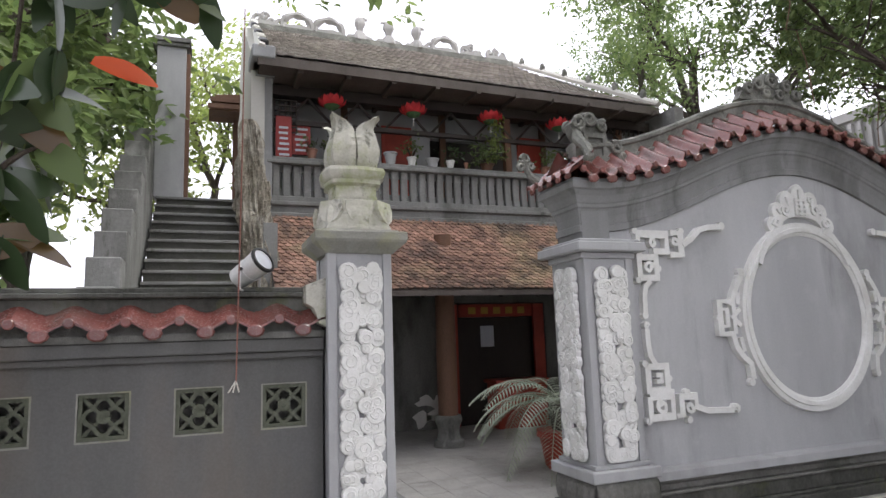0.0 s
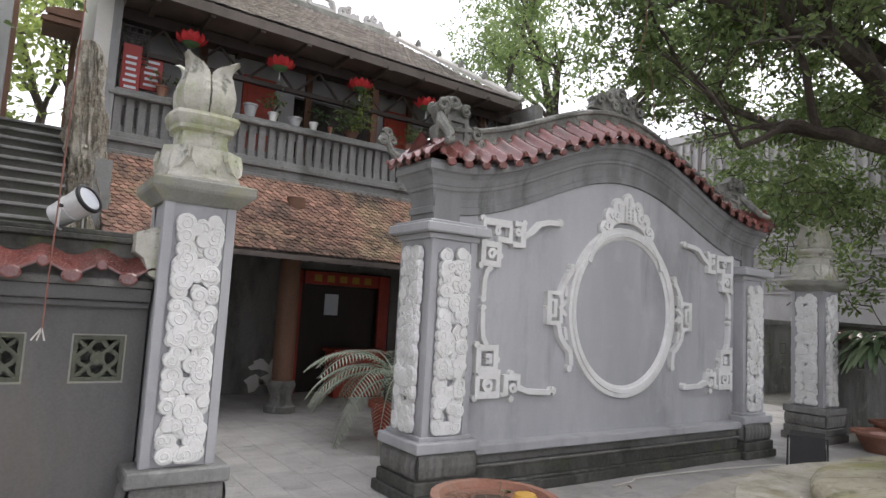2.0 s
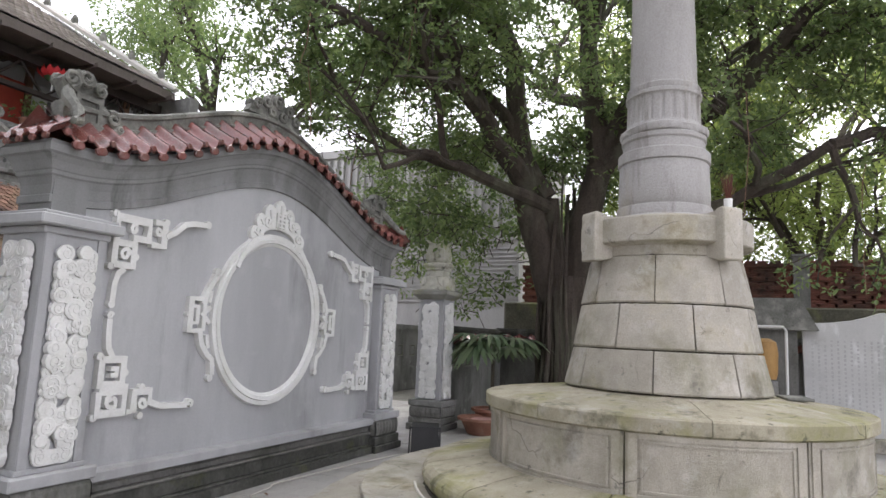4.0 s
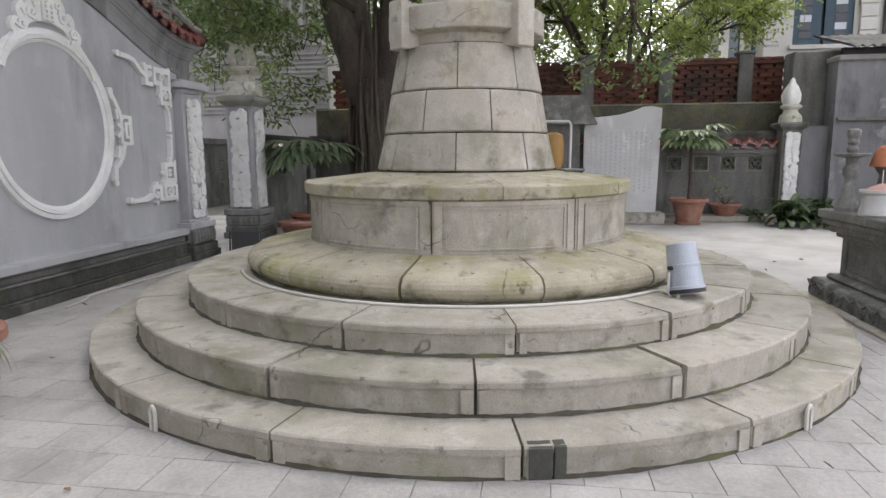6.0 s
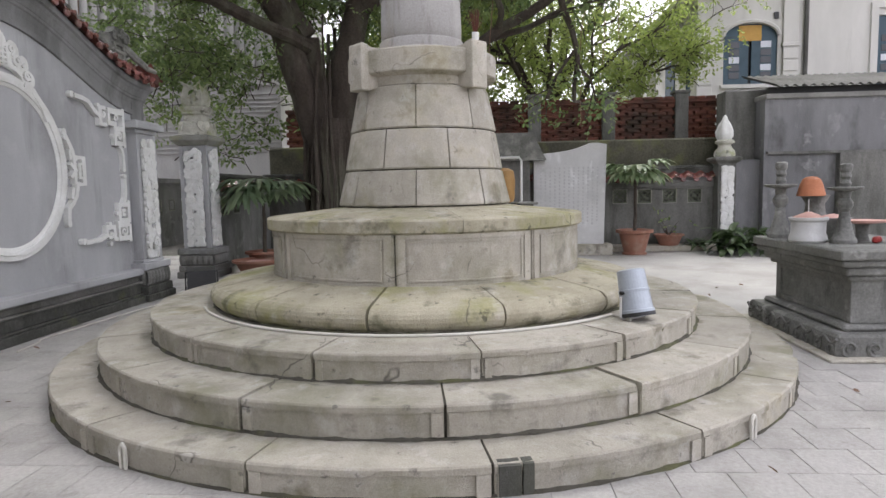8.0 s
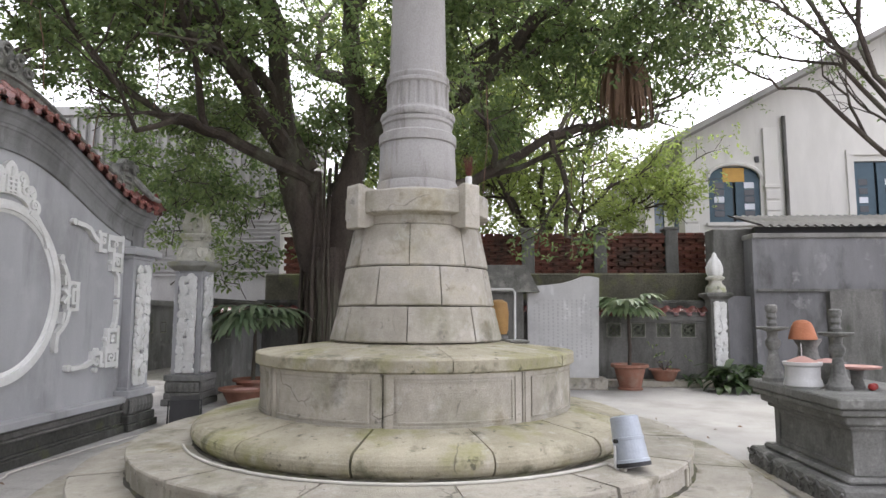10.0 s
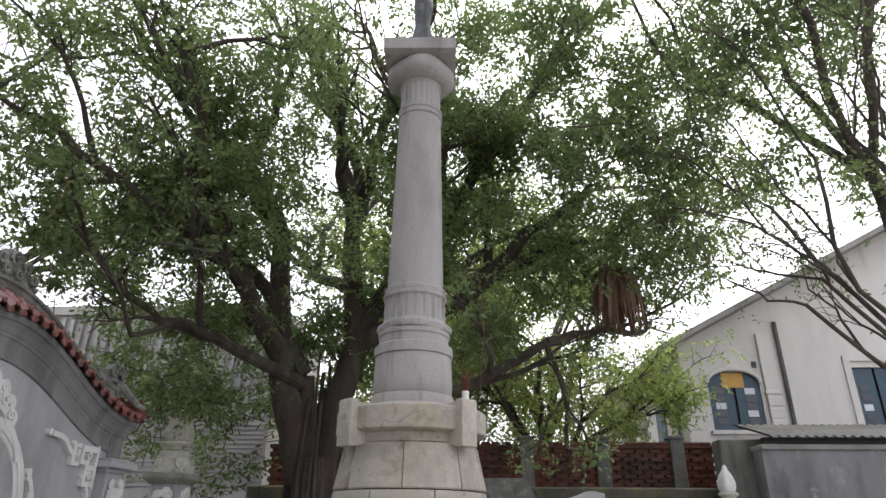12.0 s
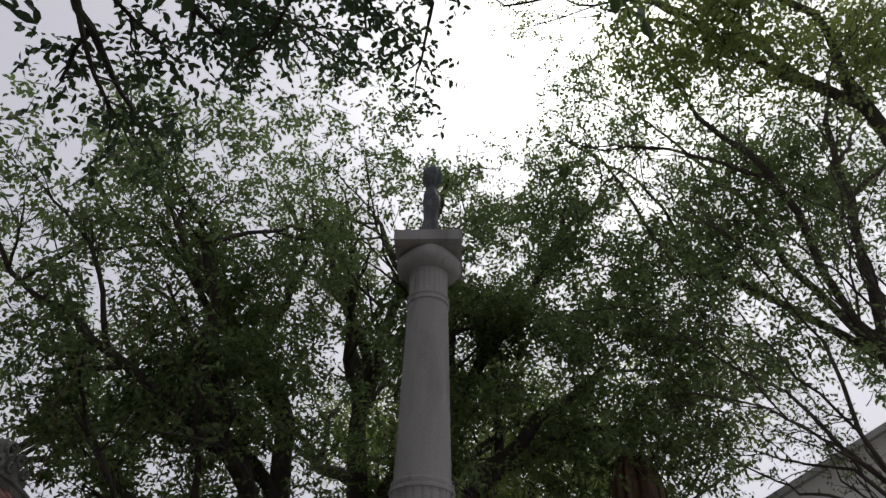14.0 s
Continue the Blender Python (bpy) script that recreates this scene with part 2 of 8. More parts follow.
ROCKWORK = material("pale_driftwood", (0.56, 0.52, 0.43), (0.15, 0.125, 0.09), 0.95, 7, 30, 1.0, 0.5, (0.62, 0.59, 0.52), 0.5, 5, streak=True, more=(((0.07, 0.055, 0.04), 0.85, 7.0, 0.56, 0.64, (1, 1, 0.3)),), rugged=3.0)
BRICK = material("red_brick", (0.20, 0.07, 0.045), (0.085, 0.036, 0.026), 0.9, 3, 40, 0.3, 0.5, (0.035, 0.03, 0.022), 0.85, 0.8, rand=0.35)
MARBLE = material("pale_marble", (0.56, 0.56, 0.545), (0.45, 0.45, 0.435), 0.38, 2, 40, 0.15, 0.5, (0.38, 0.38, 0.37), 0.6, 1.4, more=(((0.68, 0.68, 0.67), 0.6, 4.0, 0.58, 0.66, (1, 1, 0.5)), ((0.25, 0.25, 0.23), 0.5, 3.0, 0.62, 0.74, None)))
INSCRIBED = material("worn_inscription", (0.47, 0.47, 0.455), (0.37, 0.37, 0.36), 0.6, 3, 40, 0.1)
ALTAR = material("altar_stone", (0.26, 0.26, 0.24), (0.11, 0.11, 0.10), 0.85, 3, 40, 0.4, 0.5, (0.1, 0.1, 0.085), 0.6, 2.0, more=(((0.045, 0.045, 0.04), 0.75, 3.4, 0.57, 0.68, (1, 1, 0.35)), ((0.46, 0.46, 0.43), 0.45, 6.0, 0.58, 0.7, None)), rugged=1.6)
LIME = material("pale_limewash", (0.68, 0.665, 0.62), (0.56, 0.545, 0.50), 0.9, 0.9, 30, 0.1, 0.6, (0.46, 0.45, 0.41), 0.45, 0.5, streak=True, more=(((0.24, 0.24, 0.22), 0.5, 1.1, 0.6, 0.75, (1, 1, 0.12)),))
SHUTTER = material("blue_shutter", (0.055, 0.10, 0.13), (0.03, 0.06, 0.08), 0.6, 4, 50, 0.1)
CONCRETE = material("stained_concrete", (0.36, 0.35, 0.33), (0.20, 0.195, 0.18), 0.9, 0.6, 20, 0.2, 0.6, (0.12, 0.12, 0.11), 0.6, 0.4, streak=True)
FLATS = material("pale_stained_render", (0.50, 0.49, 0.475), (0.33, 0.32, 0.31), 0.9, 0.8, 20, 0.2, 0.6, (0.22, 0.215, 0.20), 0.6, 0.5, streak=True)
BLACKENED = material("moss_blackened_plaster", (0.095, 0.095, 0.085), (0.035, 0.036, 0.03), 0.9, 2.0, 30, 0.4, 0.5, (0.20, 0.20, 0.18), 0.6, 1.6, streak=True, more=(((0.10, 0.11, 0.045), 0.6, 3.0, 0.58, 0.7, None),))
OCHRE_OLD = material("faded_ochre_paint", (0.38, 0.22, 0.06), (0.24, 0.13, 0.04), 0.6, 5, 60, 0.1)
METAL_GREY = material("painted_grey_metal", (0.42, 0.46, 0.50), (0.33, 0.36, 0.40), 0.45, 6, 60, 0.05, metal=0.3)
METAL_WHITE = material("pale_metal", (0.66, 0.66, 0.64), (0.5, 0.5, 0.48), 0.45, 6, 60, 0.05, metal=0.2)
BLACK = material("black_plastic", (0.02, 0.02, 0.02), (0.01, 0.01, 0.01), 0.5, 6, 60, 0.05)
CABLE = material("pale_cable", (0.62, 0.60, 0.55), (0.5, 0.48, 0.42), 0.6, 8, 60, 0.05)
RED_CORD = material("faded_red_cord", (0.30, 0.13, 0.10), (0.2, 0.09, 0.07), 0.8, 8, 60, 0.1)
LANTERN = material("red_silk", (0.85, 0.075, 0.085), (0.62, 0.03, 0.04), 0.6, 8, 50, 0.1)
GREEN_SILK = material("green_silk", (0.10, 0.20, 0.08), (0.05, 0.1, 0.04), 0.6, 8, 50, 0.1)
SIGN_RED = material("red_sign_paint", (0.36, 0.035, 0.03), (0.27, 0.025, 0.02), 0.5, 6, 60, 0.05)
PAPER = material("white_paper", (0.66, 0.68, 0.72), (0.58, 0.6, 0.64), 0.8, 6, 60, 0.05)
ORANGE = material("orange_wicker", (0.55, 0.22, 0.11), (0.36, 0.13, 0.06), 0.7, 8, 90, 0.5)
INCENSE = material("pink_ash", (0.60, 0.36, 0.31), (0.45, 0.27, 0.23), 0.9, 8, 60, 0.3)
TIN = material("grey_corrugated_sheet", (0.15, 0.145, 0.135), (0.07, 0.068, 0.06), 0.8, 1.2, 30, 0.1, stain=(0.04, 0.037, 0.03), stain_amount=0.7)
GLASS_DARK = material("dark_window_glass", (0.05, 0.055, 0.06), (0.03, 0.032, 0.035), 0.12, 2, 20, 0.02)
BRONZE = material("dark_bronze", (0.085, 0.09, 0.10), (0.045, 0.047, 0.05), 0.5, 6, 40, 0.2, metal=0.4, stain=(0.20, 0.2, 0.2), stain_amount=0.5, stain_scale=5)
YELLOW = material("yellow_ochre_paint", (0.55, 0.32, 0.06), (0.40, 0.22, 0.04), 0.6, 5, 60, 0.1)
ROOT = material("brown_dry_fibre", (0.27, 0.17, 0.11), (0.13, 0.08, 0.055), 0.95, 6, 60, 0.5)
LEAF_BANYAN = leaf_material("banyan_leaf", (0.068, 0.104, 0.042), (0.17, 0.215, 0.086), 0.48, 0.36)
LEAF_LIGHT = leaf_material("sunlit_leaf", (0.13, 0.17, 0.058), (0.23, 0.265, 0.092), 0.6)
LEAF_DARK = leaf_material("dark_leaf", (0.03, 0.055, 0.022), (0.055, 0.085, 0.03), 0.25)
LEAF_PALM = leaf_material("palm_leaf", (0.10, 0.15, 0.07), (0.20, 0.24, 0.13), 0.25)
LEAF_CYCAD = leaf_material("cycad_leaf", (0.22, 0.25, 0.18), (0.40, 0.42, 0.34), 0.2)
LEAF_FAN = leaf_material("fan_palm_leaf", (0.075, 0.115, 0.06), (0.15, 0.19, 0.105), 0.25)
LEAF_RUBBER = leaf_material("rubber_leaf", (0.022, 0.04, 0.02), (0.05, 0.075, 0.03), 0.12, 0.3)
LEAF_RED = leaf_material("red_new_leaf", (0.46, 0.07, 0.03), (0.55, 0.12, 0.045), 0.45, 0.35)
LEAF_BROWN = leaf_material("brown_old_leaf", (0.085, 0.05, 0.025), (0.13, 0.085, 0.035), 0.4, 0.35)


# ---------------------------------------------------------------- building blocks
def thing(name, label, category, x=0, y=0, z=0, rz=0, group="", kind=""):
    ob = new(name)
    ob.matrix_basis = pose(x, y, z, 0, 0, rz)
    return tagged(ob, label, category, group, kind)


def part(name, bm, mat, parent=None, label="", smooth=False, at=None):
    me = bpy.data.meshes.new(name)
    if isinstance(bm, bmesh.types.BMesh):
        bmesh.ops.recalc_face_normals(bm, faces=bm.faces)
        bm.to_mesh(me)
        bm.free()
    else:
        me.from_pydata(*bm)
    me.materials.append(mat)
    if smooth:
        me.shade_smooth()
        me.set_sharp_from_angle(angle=radians(38))
    ob = new(name, me)
    ob.parent = parent
    if at is not None:
        ob.matrix_basis = at
    if label:
        tagged(ob, label)
    return ob


def again(ob, parent, m):
    """Another piece on the same mesh."""
    o = new(ob.name.split(".")[0], ob.data)
    o.parent = parent
    o.matrix_basis = m
    return o


def box(bm, x0, x1, y0, y1, z0, z1, bevel=0.0):
    vs = [bm.verts.new((x, y, z)) for z in (z0, z1) for y in (y0, y1) for x in (x0, x1)]
    fs = [bm.faces.new([vs[i] for i in q]) for q in ((0, 2, 3, 1), (4, 5, 7, 6), (0, 1, 5, 4), (1, 3, 7, 5), (3, 2, 6, 7), (2, 0, 4, 6))]
    if bevel:
        es = list({e for f in fs for e in f.edges})
        bmesh.ops.bevel(bm, geom=es, offset=bevel, segments=1, affect="EDGES")
    return bm


def boxes(*specs, bevel=0.0):
    bm = bmesh.new()
    for s in specs:
        box(bm, *s, bevel=bevel)
    return bm


def lathe(bm, profile, n=32, at=(0, 0, 0), shape=None, caps=True):
    """Turn (radius, height) pairs round z. shape(angle, radius, height) gives the radius its own outline."""
    rings = []
    for r, z in profile:
        ring = []
        for k in range(n):
            a = 2 * math.pi * k / n
            rr = shape(a, r, z) if shape else r
            ring.append(bm.verts.new((at[0] + rr * math.cos(a), at[1] + rr * math.sin(a), at[2] + z)))
        rings.append(ring)
    for lo, hi in zip(rings, rings[1:]):
        for k in range(n):
            bm.faces.new((lo[k], lo[(k + 1) % n], hi[(k + 1) % n], hi[k]))
    if caps:
        bm.faces.new(rings[0][::-1])
        bm.faces.new(rings[-1])
    return bm


def square_lathe(bm, profile, at=(0, 0, 0), depth=1.0):
    """Stack square rings of (half width, height)."""
    rings = [[bm.verts.new((at[0] + sx * r, at[1] + sy * (r * depth if depth < 3 else r), at[2] + z)) for sx, sy in ((-1, -1), (1, -1), (1, 1), (-1, 1))] for r, z in profile]
    for lo, hi in zip(rings, rings[1:]):
        for k in range(4):
            bm.faces.new((lo[k], lo[(k + 1) % 4], hi[(k + 1) % 4], hi[k]))
    bm.faces.new(rings[0][::-1])
    bm.faces.new(rings[-1])
    return bm


def tube(bm, pts, radii, n=8, caps=True):
    pts = [Vector(p) for p in pts]
    if not hasattr(radii, "__len__"):
        radii = [radii] * len(pts)
    rings, side = [], None
    for i, p in enumerate(pts):
        d = (pts[min(i + 1, len(pts) - 1)] - pts[max(i - 1, 0)]).normalized()
        if side is None:
            side = d.orthogonal().normalized()
        side = (side - d * side.dot(d)).normalized()
        up = d.cross(side)
        rings.append([bm.verts.new(p + radii[i] * (math.cos(2 * math.pi * k / n) * side + math.sin(2 * math.pi * k / n) * up)) for k in range(n)])
    for lo, hi in zip(rings, rings[1:]):
        for k in range(n):
            bm.faces.new((lo[k], lo[(k + 1) % n], hi[(k + 1) % n], hi[k]))
    if caps and n > 2:
        bm.faces.new(rings[0][::-1])
        bm.faces.new(rings[-1])
    return bm


def slab(bm, outline, y0, y1):
    """A plate with an outline in x and z, from y0 to y1."""
    a = [bm.verts.new((x, y0, z)) for x, z in outline]
    b = [bm.verts.new((x, y1, z)) for x, z in outline]
    bm.faces.new(a)
    bm.faces.new(b[::-1])
    n = len(outline)
    for k in range(n):
        bm.faces.new((a[k], b[k], b[(k + 1) % n], a[(k + 1) % n]))
    return bm


def ribbon(bm, pts, w, y0, y1, taper=1.0):
    """A raised band of width w along a line in x and z."""
    n = len(pts)
    left, right = [], []
    for i, (x, z) in enumerate(pts):
        ax, az = pts[max(i - 1, 0)]
        bx, bz = pts[min(i + 1, n - 1)]
        dx, dz = bx - ax, bz - az
        le = math.hypot(dx, dz) or 1
        ww = w / 2 * (1 + (taper - 1) * i / max(1, n - 1))
        if 0 < i < n - 1:
            ux, uz, vx, vz = x - ax, z - az, bx - x, bz - z
            c = (ux * vx + uz * vz) / ((math.hypot(ux, uz) * math.hypot(vx, vz)) or 1)
            ww /= max(0.6, math.sqrt(max(0.1, (1 + c) / 2)))
        left.append((x - dz / le * ww, z + dx / le * ww))
        right.append((x + dz / le * ww, z - dx / le * ww))
    for i in range(n - 1):
        q = [left[i], left[i + 1], right[i + 1], right[i]]
        slab(bm, q, y0 - 0.0004 * ((len(bm.verts) // 8) % 29), y1)
    return bm


def spiral(cx, cz, r, turns=1.4, n=18, start=0.0, hand=1):
    return [(cx + r * (1 - 0.78 * k / n) * math.cos(start + hand * turns * 2 * math.pi * k / n), cz + r * (1 - 0.78 * k / n) * math.sin(start + hand * turns * 2 * math.pi * k / n)) for k in range(n + 1)]


def arc_block(bm, profile, a0, a1, n=5):
    """A wedge of a ring: the closed (radius, height) profile swept from a0 to a1 degrees."""
    rings = []
    for k in range(n + 1):
        a = radians(a0 + (a1 - a0) * k / n)
        rings.append([bm.verts.new((r * math.cos(a), r * math.sin(a), z)) for r, z in profile])
    m = len(profile)
    for lo, hi in zip(rings, rings[1:]):
        for k in range(m):
            bm.faces.new((lo[k], hi[k], hi[(k + 1) % m], lo[(k + 1) % m]))
    bm.faces.new(rings[0])
    bm.faces.new(rings[-1][::-1])
    return bm


def leaf_mesh(centres, spread, per, size, seed, droop=0.3, flat=0.0, slim=0.24):
    """Folded oval leaves set alternately along short sprigs round the given centres, as one list of vertices and faces."""
    rng = np.random.default_rng(seed)
    centres = np.asarray(centres, float)
    wide = np.broadcast_to(np.asarray(spread, float).reshape(-1, 1), (len(centres), 1)) * np.ones((1, 3)) * (1, 1, 1 - flat)
    each = 5 if per > 4 else 1
    sprigs = max(1, per // each)
    root = np.repeat(centres, sprigs, 0) + rng.normal(0, 0.55, (len(centres) * sprigs, 3)) * np.repeat(wide, sprigs, 0)
    run = rng.normal(0, 1, root.shape)
    run[:, 2] = run[:, 2] * 0.6 - droop
    run /= np.linalg.norm(run, axis=1, keepdims=True)
    across = np.cross(run, rng.normal(0, 0.5, root.shape) + (0, 0, 1))
    across /= np.linalg.norm(across, axis=1, keepdims=True) + 1e-9
    k = np.tile(np.arange(each), len(root))[:, None]
    run, across = np.repeat(run, each, 0), np.repeat(across, each, 0)
    base = np.repeat(root, each, 0) + run * size * (k * 0.55 if each > 1 else 0)
    n = len(base)
    d = run * (0.5 if each > 1 else 1) + across * np.where(k % 2, 1, -1) * (0.8 if each > 1 else 0) + rng.normal(0, 0.38, (n, 3)) * (1, 1, 1 - flat)
    d[:, 2] -= droop * 0.5
    d /= np.linalg.norm(d, axis=1, keepdims=True)
    side = np.cross(d, rng.normal(0, 0.5, (n, 3)) + (0, 0, 1))
    side /= np.linalg.norm(side, axis=1, keepdims=True) + 1e-9
    nor = np.cross(side, d)
    le = size * rng.uniform(0.7, 1.25, (n, 1))
    w = le * slim
    v = np.stack([base, base + d * le * 0.28 + side * w * 0.85 + nor * le * 0.07, base + d * le * 0.62 + side * w + nor * le * 0.05, base + d * le - nor * le * 0.08, base + d * le * 0.62 - side * w + nor * le * 0.05, base + d * le * 0.28 - side * w * 0.85 + nor * le * 0.07], 1).reshape(-1, 3)
    i = np.arange(n)[:, None] * 6
    f = np.concatenate([i + (0, 1, 2, 3), i + (0, 3, 4, 5)], 0)
    return v.tolist(), [], f.tolist()


def wander(a, b, n, sway, seed):
    """A line from a to b that strays a little."""
    rng = random.Random(seed)
    a, b = Vector(a), Vector(b)
    le = (b - a).length
    off = Vector((0, 0, 0))
    out = []
    for k in range(n + 1):
        t = k / n
        out.append(a.lerp(b, t) + off * math.sin(math.pi * t))
        off += Vector((rng.uniform(-1, 1), rng.uniform(-1, 1), rng.uniform(-1, 1))) * sway * le
    return out


# ---------------------------------------------------------------- ground
ground = part("ground", boxes((-300, 300, -300, 300, -0.5, -0.012)), JOINT_SAND)
tagged(ground, "sandy grey ground under the courtyard paving", "ground", kind="structure")

# ---------------------------------------------------------------- monument
CX, CY = 5.968, 0.54
monument = thing("monument_column", "tall weathered stone memorial column on round stepped base", "monument", CX, CY)


def riser_profile(r0, r1, z0, z1):
    return [(r0, z0), (r1 - 0.014, z0), (r1 - 0.014, z1 - 0.052), (r1, z1 - 0.046), (r1, z1 - 0.01), (r1 - 0.01, z1), (r0, z1)]


def ring_course(name, profile, joints, gap, mat, n=6, trim=None):
    for a, b in zip(joints, joints[1:] + [joints[0] + 360]):
        rng = random.Random(int(a * 10))
        bm = arc_block(bmesh.new(), profile, a + gap * rng.uniform(0.5, 1.8), b - gap * rng.uniform(0.5, 1.3), n * 3)
        outer, high = max(p[0] for p in profile), max(p[1] for p in profile)
        shift = rng.uniform(-0.006, 0.006)
        for v in bm.verts:
            r = math.hypot(v.co.x, v.co.y)
            near = r > outer - 0.04
            wear = 0.006 * noise.noise(v.co * 9 + Vector((a, 0, 0))) + 0.010 * max(0, noise.noise(v.co * 5 + Vector((0, a, 0))) - 0.15) * (3 if v.co.z > high - 0.06 else 1)
            s = 1 + (shift - abs(wear) * 1.6 if near else 0) / r
            v.co.x *= s
            v.co.y *= s
            v.co.z += rng.uniform(-0.0015, 0.0015) + (shift * 0.4 if v.co.z > high - 0.03 else 0) - (abs(wear) * 0.8 if near and v.co.z > high - 0.03 else 0)
        if trim:
            r, z0, z1 = trim
            for q in ((a + gap * 2.2, a + 1.5, z0 - 0.01, z1 + 0.002), (b - 1.5, b - gap * 1.2, z0 - 0.01, z1 + 0.002)):
                arc_block(bm, [(r - 0.02, q[2]), (r - 0.004, q[2]), (r - 0.004, q[3]), (r - 0.02, q[3])], q[0], q[1], n if q[1] - q[0] > 3 else 1)
        part(name, bm, mat, monument)


part("core", lathe(lathe(lathe(bmesh.new(), [(3.22, -0.1), (3.22, 0.155), (2.0, 0.156)], 64), [(2.885, 0.1), (2.885, 0.355), (2.0, 0.356)], 64), [(2.48, 0.3), (2.48, 0.535), (1.44, 0.536), (1.44, 1.19), (0.78, 1.2), (0.78, 1.38), (0.60, 2.45)], 64), JOINT, monument, "dark joints between the stones")


def dirt_seam(r, z, a0, a1, wide, mat, seed):
    """An uneven line of dirt and moss where a riser meets the stone below."""
    rg = random.Random(seed)
    bm = bmesh.new()
    n = int((a1 - a0) / 0.8)
    rows = []
    for k in range(n + 1):
        a = radians(a0 + (a1 - a0) * k / n)
        w = wide * (0.35 + 0.65 * max(0, noise.noise(Vector((k * 0.21, r * 9, seed))) + 0.45)) * rg.uniform(0.75, 1.25)
        rows.append([bm.verts.new(((r + o) * math.cos(a), (r + o) * math.sin(a), z + h)) for o, h in ((-0.03, 0.0), (-0.006, w * 0.75), (0.0, w * 0.55), (w * 0.55, 0.006), (w, 0.001))])
    for p, q in zip(rows, rows[1:]):
        for i in range(4):
            bm.faces.new((p[i], q[i], q[i + 1], p[i + 1]))
    part("dirt_seam", bm, mat, monument, "dark dirt and moss along the foot of the riser")


dirt_seam(3.248, 0.0, 100, 260, 0.022, JOINT, 1)
dirt_seam(2.911, 0.17, 100, 260, 0.026, JOINT, 2)
dirt_seam(2.508, 0.37, 100, 260, 0.03, JOINT, 3)
dirt_seam(2.00, 0.552, 100, 260, 0.024, JOINT, 4)
dirt_seam(1.462, 0.79, 100, 260, 0.024, JOINT, 5)
part("repair_patch", arc_block(arc_block(bmesh.new(), [(3.2, 0.003), (3.266, 0.003), (3.268, 0.16), (3.2, 0.172)], 191.4, 193.4, 2), [(3.2, 0.003), (3.264, 0.003), (3.266, 0.165), (3.2, 0.173)], 193.6, 194.6, 2), STEP_RISER, monument, "blackened chipped patch in the lowest step")
S1 = [10.9 + 22.5 * k for k in range(16)]
S2 = [(21.9 + 23.6 * k) for k in range(15)]
S3 = [0.8 + 24.0 * k for k in range(15)]
ring_course("step_block", riser_profile(2.6, 3.262, 0.0, 0.17), S1, 0.16, STONE, 6, (3.262, 0.012, 0.118))
ring_course("step_block", riser_profile(2.2, 2.925, 0.15, 0.37), S2, 0.18, STONE, 6, (2.925, 0.2, 0.318))
ring_course("step_block", riser_profile(1.6, 2.522, 0.35, 0.552), S3, 0.22, STONE, 6, (2.522, 0.38, 0.50))
lip = [(1.4, 0.55), (1.97, 0.55)] + [(1.93 + 0.105 * math.cos(radians(a)), 0.645 + 0.09 * math.sin(radians(a))) for a in range(-70, 91, 20)] + [(1.75, 0.765), (1.5, 0.80), (1.4, 0.80)]
ring_course("base_moulding_block", lip, [8.5 + 27.5 * k for k in range(13)], 0.22, MOSS_STONE, 7)
for k in range(8):
    a = 131.0 + 45 * k
    bm = arc_block(bmesh.new(), [(1.2, 0.78), (1.465, 0.78), (1.465, 1.2), (1.2, 1.2)], a + 0.25, a + 44.75, 10)
    r = 1.475
    for q in ((a + 1.0, a + 3.2, 0.8, 1.19), (a + 41.8, a + 44, 0.8, 1.19), (a + 1.0, a + 44, 1.165, 1.198), (a + 1.0, a + 44, 0.79, 0.818), (a + 4.0, a + 4.5, 0.835, 1.15), (a + 40.5, a + 41, 0.835, 1.15), (a + 4, a + 41, 1.138, 1.15), (a + 4, a + 41, 0.835, 0.847)):
        arc_block(bm, [(r - 0.03, q[2]), (r, q[2]), (r, q[3]), (r - 0.03, q[3])], q[0], q[1], 10 if q[1] - q[0] > 5 else 1)
    part("drum_panel", bm, STONE, monument)
ring_course("drum_slab", [(0.7, 1.2), (1.49, 1.2), (1.515, 1.215), (1.515, 1.30), (1.50, 1.312), (0.7, 1.40)], [16.4 + 45 * k for k in range(8)], 0.12, MOSS_STONE, 10)
for z0, z1, r0, r1, a0 in ((1.395, 1.72, 0.835, 0.765, 0), (1.72, 2.08, 0.765, 0.702, 22.5), (2.08, 2.47, 0.702, 0.628, 0)):
    g = 0.006
    ring_course("tapered_block", [(0.4, z0 + g), (r0 - 0.008, z0 + g), (r0, z0 + 0.02), (r1 + 0.002, z1 - 0.014), (r1 - 0.006, z1 - g), (0.4, z1 - g)], [a0 + 45 * k for k in range(8)], 0.45, STONE, 8)
part("collar", lathe(bmesh.new(), [(0.50, 2.44), (0.60, 2.462), (0.615, 2.475), (0.615, 2.548), (0.632, 2.556), (0.70, 2.568), (0.712, 2.578), (0.712, 2.765), (0.70, 2.778), (0.46, 2.83)], 64), STONE, monument, "round flat band with a recessed neck")
for k in range(4):
    bm = bmesh.new()
    outline = [(0.50, 2.47), (0.60, 2.47), (0.70, 2.43), (0.785, 2.43), (0.785, 2.82), (0.77, 2.842), (0.70, 2.83), (0.68, 2.80), (0.50, 2.82)]
    slab(bm, outline, -0.095, 0.095)
    bmesh.ops.bevel(bm, geom=list(bm.edges), offset=0.008, segments=1, affect="EDGES")
    part("bracket_post", bm, STONE, monument, at=pose(0, 0, 0, 0, 0, 188 - 52 + 90 * k))


